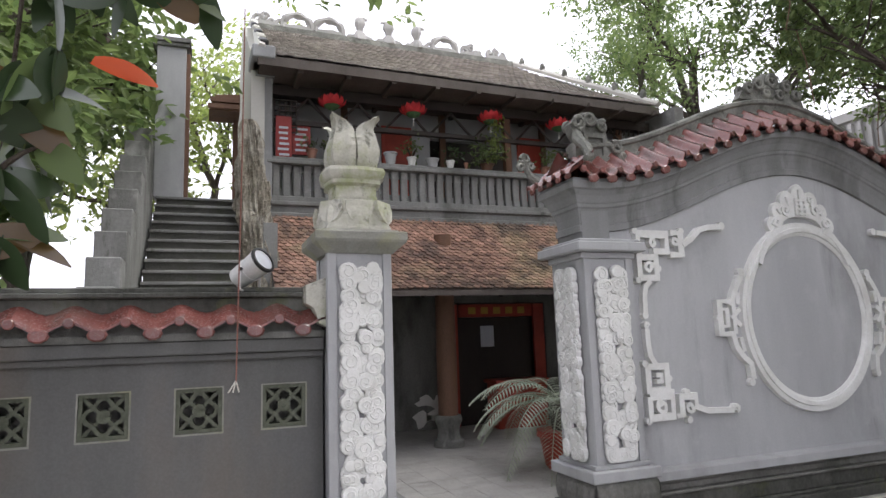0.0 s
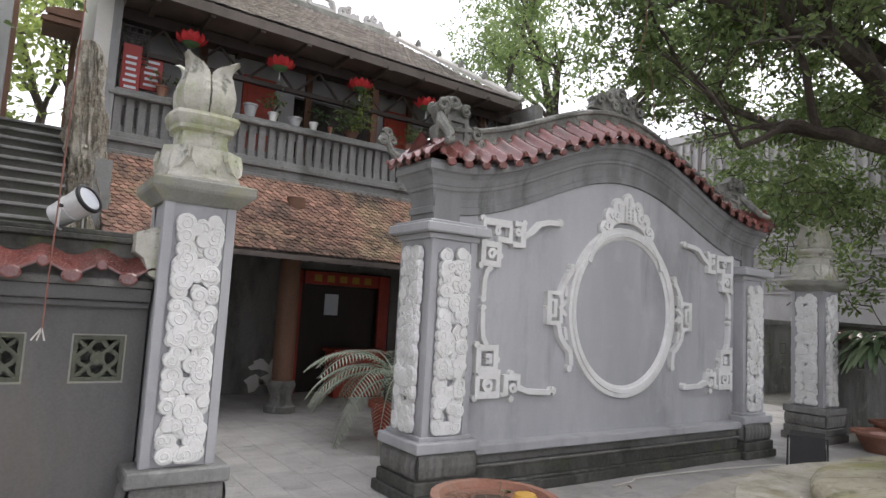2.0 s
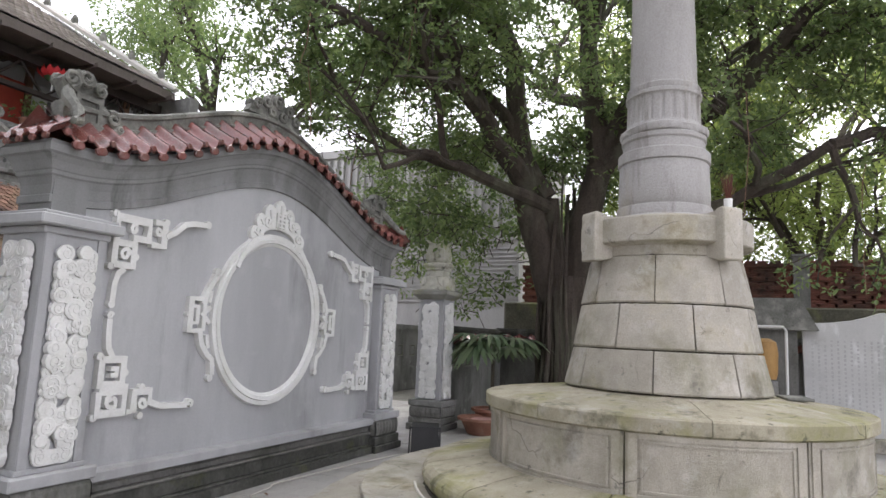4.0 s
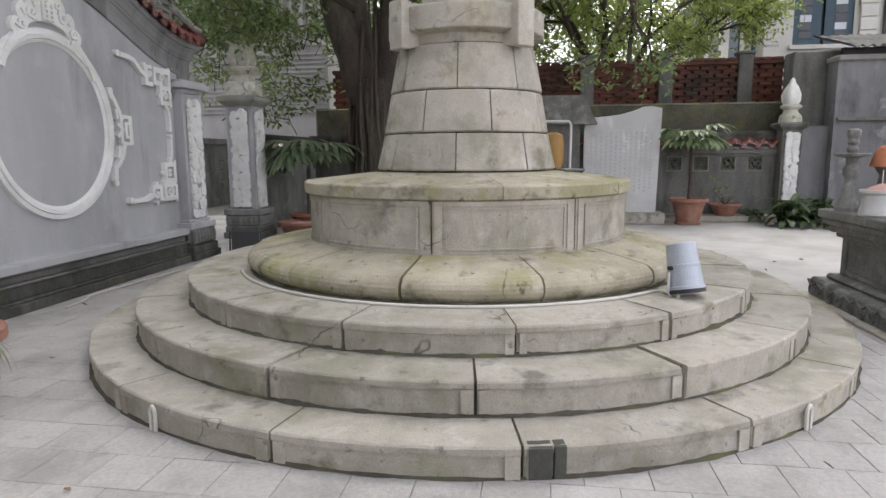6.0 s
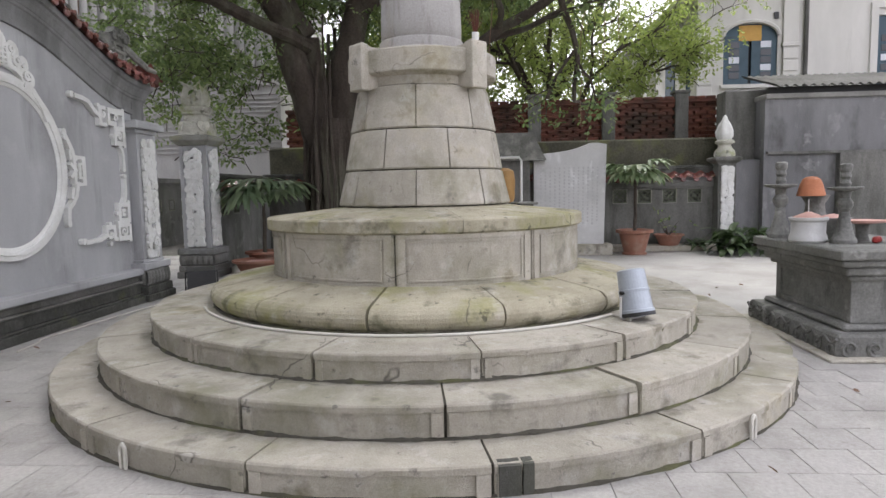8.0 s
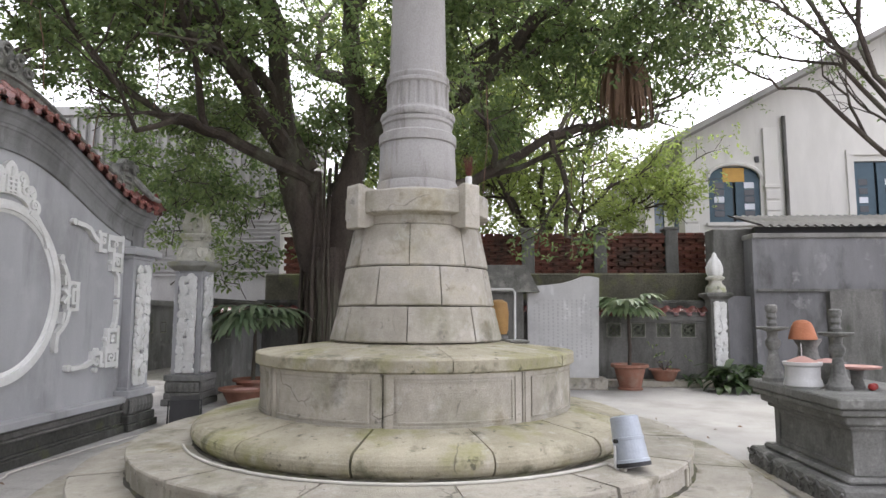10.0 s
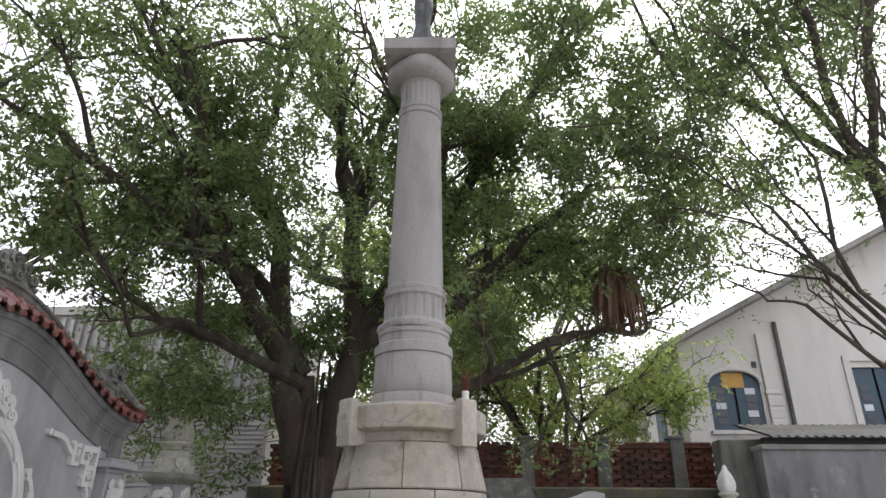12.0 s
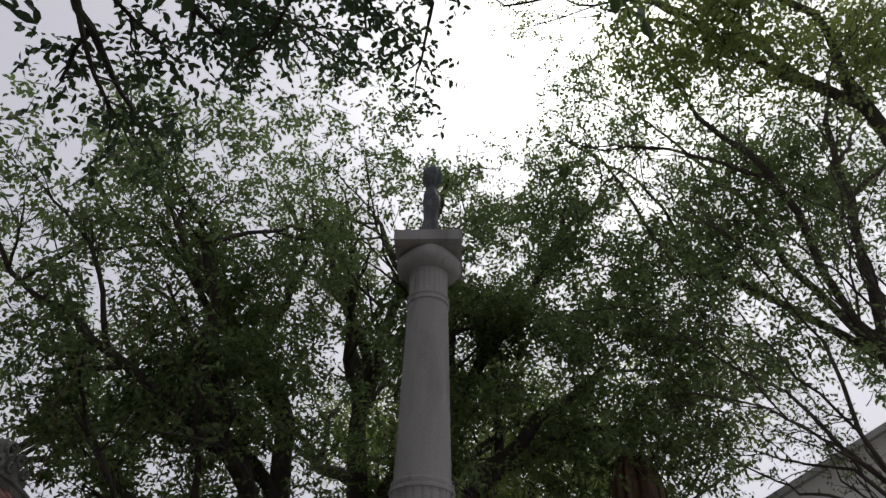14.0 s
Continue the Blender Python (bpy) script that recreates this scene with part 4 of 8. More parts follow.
for z in (2.98, 3.03, 3.08, 3.13):
    ribbon(bm, [(-0.07, z), (0.07, z)], 0.02, Y0 - 0.012, Y1)
for x in (-0.07, 0, 0.07):
    ribbon(bm, [(x, 2.96), (x, 3.15)], 0.018, Y0 - 0.012, Y1)
part("crest_relief", bm, WHITE, screen, "white stucco leafy crest with a seal-like emblem")

# tiles of the screen: front and back slopes and the two ends
def tile_piece(width, length, rise, steps=10):
    """One wavy tile running up a slope from its drip edge at the origin along +y: a trough and a roll."""
    bm = bmesh.new()
    th = 0.018
    rows = []
    for y, z in ((0.0, 0.0), (length * 0.5, rise * 0.44), (length, rise)):
        row = []
        for k in range(steps + 1):
            u = k / steps
            h = 0.034 * math.cos(2 * math.pi * u)
            row.append((bm.verts.new((-width / 2 + width * u, y, z + h)), bm.verts.new((-width / 2 + width * u, y, z + h - th))))
        rows.append(row)
    for a, b in zip(rows, rows[1:]):
        for k in range(steps):
            bm.faces.new((a[k][0], a[k + 1][0], b[k + 1][0], b[k][0]))
            bm.faces.new((a[k][1], b[k][1], b[k + 1][1], a[k + 1][1]))
    for k in range(steps):
        bm.faces.new((rows[0][k][0], rows[0][k][1], rows[0][k + 1][1], rows[0][k + 1][0]))
    # drip tongue under the trough and round cap on the roll
    for cx, cz, r, n in ((0.0, -0.062, min(0.048, width * 0.2), 10), (-width / 2, 0.022, min(0.038, width * 0.155), 12)):
        ring = [(cx + r * (1.35 if cx == 0 else 1) * math.cos(6.2832 * k / n), cz + r * math.sin(6.2832 * k / n)) for k in range(n)]
        a = [bm.verts.new((x, -0.012, z)) for x, z in ring]
        b = [bm.verts.new((x, 0.012, z)) for x, z in ring]
        c = [bm.verts.new((cx + (x - cx) * 0.75, -0.02, cz + (z - cz) * 0.75)) for x, z in ring]
        bm.faces.new(c)
        for k in range(n):
            bm.faces.new((a[k], b[k], b[(k + 1) % n], a[(k + 1) % n]))
            bm.faces.new((c[k], a[k], a[(k + 1) % n], c[(k + 1) % n]))
    return bm


TW = 0.205
first = None
cols = 28
for k in range(cols):
    u = (k - (cols - 1) / 2) * TW
    zt = wave(u) + 0.075
    lean = math.atan2(wave(u + 0.05) - wave(u - 0.05), 0.1)
    m = Matrix.Translation((u, 4.86, zt)) @ Matrix.Rotation(-lean, 4, "Y")
    mb = Matrix.Translation((u, 5.68, zt)) @ Matrix.Rotation(-lean, 4, "Y") @ Matrix.Rotation(math.pi, 4, "Z")
    if first is None:
        first = part("tile", tile_piece(TW, 0.38, 0.27), RED_TILE, screen, at=m)
    else:
        again(first, screen, m)
    again(first, screen, mb)
for s in (-1, 1):
    for k in range(5):
        again(first, screen, Matrix.Translation((s * 3.0, 4.93 + 0.17 * k, wave(3.0) + 0.07)) @ Matrix.Rotation(s * -math.pi / 2, 4, "Z") @ Matrix.Rotation(math.pi, 4, "Z") @ Matrix.Diagonal((0.83, 0.7, 0.75, 1)))
# ridge
bm = bmesh.new()
rings = []
for k in range(61):
    u = -2.72 + 5.44 * k / 60
    zt = wave(u) + 0.25
    prof = ((-0.10, 0.0), (-0.10, 0.05), (-0.075, 0.06), (-0.075, 0.15), (-0.105, 0.165), (-0.105, 0.20), (-0.05, 0.225), (0.05, 0.225), (0.105, 0.20), (0.105, 0.165), (0.075, 0.15), (0.075, 0.06), (0.10, 0.05), (0.10, 0.0))
    rings.append([bm.verts.new((u, 5.27 + y, zt + z)) for y, z in prof])
for a, b in zip(rings, rings[1:]):
    for q in range(13):
        bm.faces.new((a[q], b[q], b[q + 1], a[q + 1]))
bm.faces.new(rings[0])
bm.faces.new(rings[-1][::-1])
part("ridge", bm, CARVED, screen, "dark weathered moulded ridge with lichen")


def scroll_block(bm, y=5.27, t=0.10):
    """A squarish carved block with a framed panel, curls on top and a leaf falling from its outer (-x) side."""
    slab(bm, [(-0.16, -0.04), (0.18, -0.04), (0.18, 0.30), (0.20, 0.38), (0.10, 0.42), (0.04, 0.50), (-0.10, 0.49), (-0.17, 0.42), (-0.24, 0.36), (-0.20, 0.26), (-0.16, 0.20)], y - t * 0.6, y + t * 0.6)
    for yy in (y - t, y + t):
        ribbon(bm, [(-0.09, 0.03), (0.13, 0.03), (0.13, 0.25), (-0.09, 0.25), (-0.09, 0.01)], 0.045, min(yy, y), max(yy, y))
        for cx, cz, r, h in ((-0.17, 0.37, 0.08, 1), (-0.04, 0.42, 0.075, -1), (0.11, 0.35, 0.065, 1), (0.26, 0.14, 0.07, -1), (0.33, 0.05, 0.05, 1)):
            tube(bm, [(px, yy, pz) for px, pz in spiral(cx, cz, r, 1.4, 14, cx * 9, h)], [0.024] * 15, 6)
    slab(bm, [(0.17, -0.04), (0.38, -0.04), (0.36, 0.08), (0.30, 0.19), (0.17, 0.24)], y - t * 0.7, y + t * 0.7)
    tube(bm, [(-0.15, y - 0.02, 0.30), (-0.19, y - 0.12, 0.18), (-0.18, y - 0.24, 0.06), (-0.24, y - 0.36, -0.06), (-0.33, y - 0.43, -0.10)], [0.05, 0.06, 0.055, 0.045, 0.03], 8)


for s in (-1, 1):
    bm = bmesh.new()
    scroll_block(bm)
    for v in bm.verts:
        v.co.x = s * (2.52 - v.co.x)
        v.co.z += wave(2.55) + 0.29
    part("ridge_end_ornament", bm, CARVED, screen, "grey carved scroll at the ridge end", smooth=False)
    bm = bmesh.new()
    yy = 5.62
    tube(bm, [(s * 2.72, yy - 0.15, wave(3.0) + 0.16), (s * 2.88, yy, wave(3.0) + 0.12), (s * 3.0, yy + 0.02, wave(3.0) + 0.20), (s * 3.04, yy + 0.02, wave(3.0) + 0.28)], [0.06, 0.05, 0.04, 0.035], 8)
    for dx, dz, r in ((0.06, 0.36, 0.05), (-0.06, 0.36, 0.05), (0.0, 0.44, 0.05)):
        tube(bm, [(s * (3.05 + px), yy + 0.02, wave(3.0) + pz - 0.06) for px, pz in spiral(dx, dz, r, 1.3, 12, dx * 20)], [0.026] * 13, 6)
    part("corner_scroll", bm, CARVED, screen, "grey curled scroll at the eave corner", smooth=True)
bm = bmesh.new()
slab(bm, [(-0.50, 0.0), (0.50, 0.0), (0.44, 0.10), (0.30, 0.13), (0.26, 0.22), (0.14, 0.26), (0.10, 0.34), (-0.10, 0.34), (-0.14, 0.26), (-0.26, 0.22), (-0.30, 0.13), (-0.44, 0.10)], 5.22, 5.32)
for cx, cz, r, h in ((-0.36, 0.12, 0.07, 1), (-0.22, 0.20, 0.08, -1), (0.0, 0.24, 0.10, 1), (0.22, 0.20, 0.08, 1), (0.36, 0.12, 0.07, -1), (-0.1, 0.10, 0.07, 1), (0.1, 0.10, 0.07, -1)):
    for yy in (5.20, 5.34):
        tube(bm, [(px, yy, pz) for px, pz in spiral(cx, cz, r, 1.3, 12, 0.5, h)], [0.027] * 13, 6)
for v in bm.verts:
    v.co.z += wave(0) + 0.45
part("ridge_crest", bm, CARVED, screen, "grey carved crest in the middle of the ridge")


# ---------------------------------------------------------------- gate pillars with lotus finials
def lotus_finial(parent, mat=LOTUS, z=2.44):
    bm = square_lathe(bmesh.new(), [(0.27, z), (0.30, z + 0.03), (0.355, z + 0.08), (0.365, z + 0.10), (0.365, z + 0.155), (0.355, z + 0.165), (0.31, z + 0.175), (0.30, z + 0.185)])
    part("cap", bm, CAP_STONE, parent)
    z += 0.18

    def petals(a, r, zz):
        return r * (1 + 0.07 * math.cos(4 * a) ** 2 - 0.05 * abs(math.sin(4 * a)))

    def squarish(a, r, zz):
        q = max(abs(math.cos(a)), abs(math.sin(a)))
        return r * (0.55 / q + 0.45)

    part("lotus_base", lathe(bmesh.new(), [(0.285, z), (0.29, z + 0.02), (0.275, z + 0.05), (0.285, z + 0.10), (0.27, z + 0.18), (0.22, z + 0.25), (0.20, z + 0.27)], 40, shape=lambda a, r, zz: squarish(a, r, zz) * (1 + 0.035 * math.cos(8 * a))), mat, parent, smooth=True)
    for k in range(8):
        bm = bmesh.new()
        slab(bm, [(-0.10, 0.25), (-0.11, 0.17), (-0.07, 0.09), (0, 0.05), (0.07, 0.09), (0.11, 0.17), (0.10, 0.25)], -0.025, 0.01)
        part("carved_leaf", bm, mat, parent, at=pose(0, 0, z) @ pose(0, 0, 0, 0, 0, 45 * k) @ pose(0, -0.275 if k % 2 == 0 else -0.33, 0, -12, 0, 0))
    part("neck", lathe(bmesh.new(), [(0.19, z + 0.25), (0.20, z + 0.28), (0.19, z + 0.31), (0.19, z + 0.38), (0.225, z + 0.40), (0.225, z + 0.43), (0.255, z + 0.46), (0.265, z + 0.50), (0.25, z + 0.53)], 40, shape=squarish), mat, parent, smooth=True)
    for k in range(4):
        # four upright petals, each wrapped round a corner of the square bud, with flaring tips and a ruffled seam between
        bm = bmesh.new()
        rows = []
        for j in range(15):
            t = j / 14
            reach = float(np.interp(t, (0, 0.12, 0.35, 0.6, 0.8, 0.92, 1), (0.155, 0.195, 0.21, 0.185, 0.16, 0.18, 0.215)))
            cover = float(np.interp(t, (0, 0.74, 0.83, 0.9, 0.96, 1), (0.95, 0.96, 0.90, 0.68, 0.42, 0.18)))
            row = []
            for i in range(13):
                u = (i - 6) / 6
                a = radians(45 + 45 * u * cover)
                q = max(abs(math.cos(a)), abs(math.sin(a)))
                rr = reach * (0.62 / q + 0.42) * (1 + 0.03 * math.cos(u * 9.4) + 0.05 * (abs(u) > 0.8) * math.sin(t * 34))
                zz = z + 0.52 + 0.47 * t - 0.03 * abs(u) * (t > 0.6)
                row.append((bm.verts.new((rr * math.cos(a), rr * math.sin(a), zz)), bm.verts.new(((rr - 0.035) * math.cos(a), (rr - 0.035) * math.sin(a), zz - 0.004))))
            rows.append(row)
        for a, b in zip(rows, rows[1:]):
            for i in range(12):
                bm.faces.new((a[i][0], a[i + 1][0], b[i + 1][0], b[i][0]))
                bm.faces.new((a[i][1], b[i][1], b[i + 1][1], a[i + 1][1]))
            bm.faces.new((a[0][0], b[0][0], b[0][1], a[0][1]))
            bm.faces.new((a[12][0], a[12][1], b[12][1], b[12][0]))
        bm.faces.new([p[0] for p in rows[-1]] + [p[1] for p in reversed(rows[-1])])
        part("petal", bm, mat, parent, smooth=True, at=pose(0, 0, 0, 0, 0, 90 * k))
    part("bud_core", lathe(bmesh.new(), [(0.13, z + 0.5), (0.15, z + 0.65), (0.12, z + 0.8), (0.05, z + 0.84)], 20), mat, parent, smooth=True)


def gate_pillar(x, y, seed, label, faces):
    g = thing("gate_pillar", label, "pillar", x, y, 0, 0, "gate pillars")
    part("shaft", boxes((-0.235, 0.235, -0.24, 0.24, 0.55, 2.45)), PLASTER, g)
    for k in range(4):
        m = pose(0, 0, 0, 0, 0, 90 * k)
        for a in (-0.22, 0.22):
            part("border", boxes((a - 0.035, a + 0.035, -0.257, -0.24, 0.55, 2.45), bevel=0.004), PLASTER, g, at=m)
    rp = part("relief_panel", cloud_panel(bmesh.new(), 0.35, 1.83, seed, False), WHITE, g, "white stucco cloud relief", at=pose(0, -0.243, 0.575))
    for k in faces:
        again(rp, g, pose(0, 0, 0, 0, 0, 90 * k) @ pose(0, -0.243, 0.575))
    part("ledge", boxes((-0.35, 0.35, -0.35, 0.35, 0.44, 0.55), bevel=0.012), PLASTER_OLD, g)
    part("foot", petal_ring(0.31, 0.05, 0.23, 0.44, 6), PLASTER_DAMP, g)
    part("plinth", boxes((-0.37, 0.37, -0.37, 0.37, 0.0, 0.12), (-0.34, 0.34, -0.34, 0.34, 0.121, 0.23), bevel=0.012), PLASTER_DAMP, g)
    lotus_finial(g)
    return g


gate_pillar(1.225, 5.10, 11, "grey gate pillar with white cloud panels and lichened lotus finial", (2,))
gate_pillar(11.30, 5.28, 12, "grey gate pillar with white cloud panels under the banyan leaves", (1, 2, 3))


# ---------------------------------------------------------------- low boundary walls with tiled coping and lattice windows
def lattice(parent, m, s=0.32):
    """A square pierced block with a rosette."""
    bm = bmesh.new()
    h = s / 2
    for a in ((-h, h, -h, -h + 0.028), (-h, h, h - 0.028, h), (-h, -h + 0.028, -h + 0.028, h - 0.028), (h - 0.028, h, -h + 0.028, h - 0.028)):
        box(bm, a[0], a[1], -0.02, 0.05, a[2], a[3])
    ring = [(0.68 * h * (1 + 0.16 * math.cos(4 * 6.2832 * k / 32)) * math.cos(6.2832 * k / 32), 0.68 * h * (1 + 0.16 * math.cos(4 * 6.2832 * k / 32)) * math.sin(6.2832 * k / 32)) for k in range(33)]
    ribbon(bm, ring, 0.028, -0.005, 0.035)
    for a in (45, 135, 225, 315, 0, 90, 180, 270):
        c, sn = math.cos(radians(a)), math.sin(radians(a))
        ribbon(bm, [(0.0 if a % 90 else 0.8 * h * c, 0.0 if a % 90 else 0.8 * h * sn), (h * 0.95 * c * (1.2 if a % 90 else 1), h * 0.95 * sn * (1.2 if a % 90 else 1))], 0.026, -0.003, 0.033)
    ribbon(bm, [(0.2 * h * math.cos(6.2832 * k / 12), 0.2 * h * math.sin(6.2832 * k / 12)) for k in range(13)], 0.03, -0.006, 0.036)
    ob = part("lattice_window", bm, LATTICE, parent, "mossy green pierced ceramic lattice", at=m)
    fr = bmesh.new()
    for a in ((-h - 0.012, h + 0.012, -h - 0.014, -h), (-h - 0.012, h + 0.012, h, h + 0.010), (-h - 0.012, -h, -h, h), (h, h + 0.012, -h, h)):
        box(fr, a[0], a[1], -0.032, 0.0, a[2], a[3])
    part("window_frame", fr, CAP_STONE, ob)
    return ob


LATTICE = material("mossy_ceramic", (0.13, 0.14, 0.10), (0.06, 0.065, 0.045), 0.7, 8, 50, 0.3)


def boundary_wall(name, label, length, m, window_at, tile_w=0.33, top=1.62, dark=PLASTER_OLD, number="", far=False):
    """A wall along +x from the origin, its face at y = 0 towards -y, with a tiled coping."""
    w = thing(name, label, "wall", kind="structure")
    w.matrix_basis = m
    s, zc = 0.32, 1.29
    xs = [0.0]
    specs = []
    for x in window_at:
        specs.append((xs[-1], x - s / 2, 0, 0.22, 0, top))
        specs.append((x - s / 2, x + s / 2, 0, 0.22, 0, zc - s / 2))
        specs.append((x - s / 2, x + s / 2, 0, 0.22, zc + s / 2, top))
        xs.append(x + s / 2)
    specs.append((xs[-1], length, 0, 0.22, 0, top))
    part("wall_body", boxes(*specs), dark, w)
    part("wall_back", boxes((0, length, 0.221, 0.24, 0, top)), PLASTER_DAMP, w)
    part("cornice", boxes((0, length, -0.05, 0.30, top, top + 0.05), (0, length, -0.09, 0.34, top + 0.05, top + 0.15), bevel=0.008), dark, w)
    for x in window_at:
        lattice(w, pose(x, 0.03, zc))
    first_tile = None
    n = int(length / tile_w)
    for side, yy, rot in ((0, -0.16, 0), (1, 0.41, 180)):
        for k in range(n):
            mm = pose((k + 0.5) * length / n, yy, top + 0.27, 0, 0, rot)
            if first_tile is None:
                first_tile = part("tile", tile_piece(length / n, 0.26, 0.17), RED_TILE, w, at=mm)
            else:
                again(first_tile, w, mm)
    part("mortar_bed", boxes((0, length, -0.11, 0.36, top + 0.151, top + 0.20), (0, length, -0.04, 0.29, top + 0.2, top + 0.30), (0, length, 0.03, 0.23, top + 0.30, top + 0.359)), PLASTER_DAMP, w)
    part("coping", boxes((0, length, 0.03, 0.22, top + 0.36, top + 0.47), (0, length, -0.02, 0.27, top + 0.47, top + 0.51), (0, length, 0.03, 0.22, top + 0.51, top + 0.55), bevel=0.008), BLACKENED, w, "mossy moulded coping")
    return w


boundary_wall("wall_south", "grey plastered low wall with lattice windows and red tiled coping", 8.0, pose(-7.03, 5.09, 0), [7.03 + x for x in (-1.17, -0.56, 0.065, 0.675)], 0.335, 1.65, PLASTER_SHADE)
boundary_wall("wall_north", "dark weathered low wall with lattice windows and red tiled coping", 3.7, pose(11.56, 5.35, 0), [0.35, 0.95, 1.6], 0.33, 1.42)
boundary_wall("wall_east", "dark weathered low wall with lattice windows and red tiled coping", 11.0, pose(15.25, 5.5, 0, 0, 0, -90), [7.0, 7.6, 8.2, 8.8, 9.38, 9.97, 10.56], 0.3, 1.46, PLASTER_DAMP)
floodlight(0.42, 5.18, 2.17, 45, 62, METAL_WHITE, "white round floodlight standing on the wall coping", 0.86)
bracket = thing("wall_end_block", "lichened stucco bracket between the coping and the gate pillar", "bracket", 0.92, 5.09, 0, kind="structure")
part("bracket_body", slab(bmesh.new(), [(-0.10, 2.20), (0.06, 2.26), (0.08, 1.86), (0.0, 1.90), (-0.04, 2.02), (-0.10, 2.06)], -0.16, 0.36), LOTUS, bracket)


# ---------------------------------------------------------------- temple house
BX0, BX1 = 0.95, 9.0
temple = thing("temple_house", "old two-storey temple house with tiled roofs, balcony and dark open porch", "temple", 0, 0, 0)
part("side_wall", boxes((BX0 - 0.22, BX0, 10.45, 16.0, 0, 6.35)), LIME, temple, "pale stained gable side wall")
part("side_wall", boxes((BX1, BX1 + 0.22, 9.9, 16.0, 0, 6.3)), PLASTER_OLD, temple)
part("side_wall", boxes((BX0 - 0.10, BX0 + 0.10, 9.3, 10.44, 0, 3.5)), PLASTER_OLD, temple)
part("gable", slab(bmesh.new(), [(10.1, 6.3), (14.0, 8.85), (16.0, 7.4), (16.0, 6.3)], 0, 0.2), LIME, temple, at=pose(BX0 + 0.0, 0, 0, 0, 0, 90))
part("gable", slab(bmesh.new(), [(10.9, 6.2), (10.9, 6.75), (14.0, 8.6), (16.0, 7.3), (16.0, 6.2)], 0, 0.15), PLASTER_OLD, temple, at=pose(8.6, 0, 0, 0, 0, 90))
part("back_wall", boxes((BX0, BX1, 16.0, 16.2, 0, 7.3)), PLASTER_OLD, temple)
for q in ((BX0, 4.55, 12.0, 12.2, 0, 3.9), (6.9, BX1, 12.0, 12.2, 0, 3.9), (4.55, 6.9, 12.0, 12.2, 2.45, 3.9)):
    part("lower_inner_wall", boxes(q), PLASTER_DAMP, temple, "damp flaking inner porch wall")
part("lower_inner_room", boxes((4.0, 7.4, 14.2, 14.3, 0, 3.9), (4.0, 4.1, 12.2, 14.2, 0, 3.9), (7.3, 7.4, 12.2, 14.2, 0, 3.9)), PLASTER_DAMP, temple)
part("porch_ceiling", boxes((BX0, BX1, 10.55, 16, 3.55, 3.68)), WOOD_DARK, temple)
part("upper_floor", boxes((BX0, BX1, 10.5, 16, 3.70, 3.98)), PLASTER_OLD, temple)
# porch columns
for x in (3.87, 6.9):
    part("porch_column", lathe(bmesh.new(), [(0.165, 0.50), (0.17, 1.4), (0.16, 2.6), (0.15, 3.5)], 24), WOOD_BROWN, temple, "dark reddish timber column", smooth=True, at=pose(x, 10.0, 0))
    part("column_base", lathe(bmesh.new(), [(0.25, 0), (0.25, 0.10), (0.20, 0.13), (0.17, 0.22), (0.185, 0.32), (0.22, 0.40), (0.225, 0.44), (0.20, 0.50)], 24, shape=lambda a, r, z: r * (1 + 0.03 * math.cos(4 * a))), ALTAR, temple, "turned stone column base", smooth=True, at=pose(x, 10.0, 0))
part("eave_beam", boxes((BX0, BX1, 9.85, 10.1, 2.95, 3.2)), WOOD_DARK, temple)
for k in range(13):
    x = BX0 + 0.25 + k * 0.65
    part("rafter", tube(bmesh.new(), [(x, 8.98, 2.40), (x, 10.35, 3.52)], 0.045, 6), WOOD_DARK, temple)
# red doorway
for x in (4.62, 6.6):
    part("door_frame", boxes((x, x + 0.24, 11.93, 12.0, 0.0, 2.42)), WOOD_RED, temple, "red lacquered post with vertical writing")
part("door_frame", boxes((4.9, 6.56, 11.92, 11.99, 2.16, 2.42)), WOOD_RED, temple, "red lacquered lintel")
part("door_leaf", boxes((4.88, 6.6, 12.08, 12.13, 0, 2.15), bevel=0.01), WOOD_DARK, temple)
for k in range(9):
    part("written_sign", boxes((4.69, 4.79, 11.922, 11.928, 1.0 + k * 0.14, 1.10 + k * 0.14)), BLACK, temple)
for k in range(5):
    part("written_sign", boxes((5.1 + k * 0.28, 5.26 + k * 0.28, 11.912, 11.918, 2.22, 2.36)), YELLOW, temple)
part("paper_notice", boxes((5.42, 5.72, 12.065, 12.075, 1.55, 1.98)), PAPER, temple, "white paper notice")
part("red_chest", boxes((5.35, 6.4, 11.2, 11.7, 0.0, 0.85), (5.3, 6.45, 11.15, 11.75, 0.85, 0.92), bevel=0.015), WOOD_RED, temple)
rng = random.Random(21)
for k in range(4):
    x, z = rng.uniform(4.05, 4.5), rng.uniform(0.15, 0.7)
    pts = [(x + rng.uniform(0.08, 0.3) * math.cos(6.28 * q / 9), z + rng.uniform(0.06, 0.22) * math.sin(6.28 * q / 9)) for q in range(9)]
    part("lime_patch", slab(bmesh.new(), pts, 11.993, 11.999), LIME, temple, "flaking pale limewash")

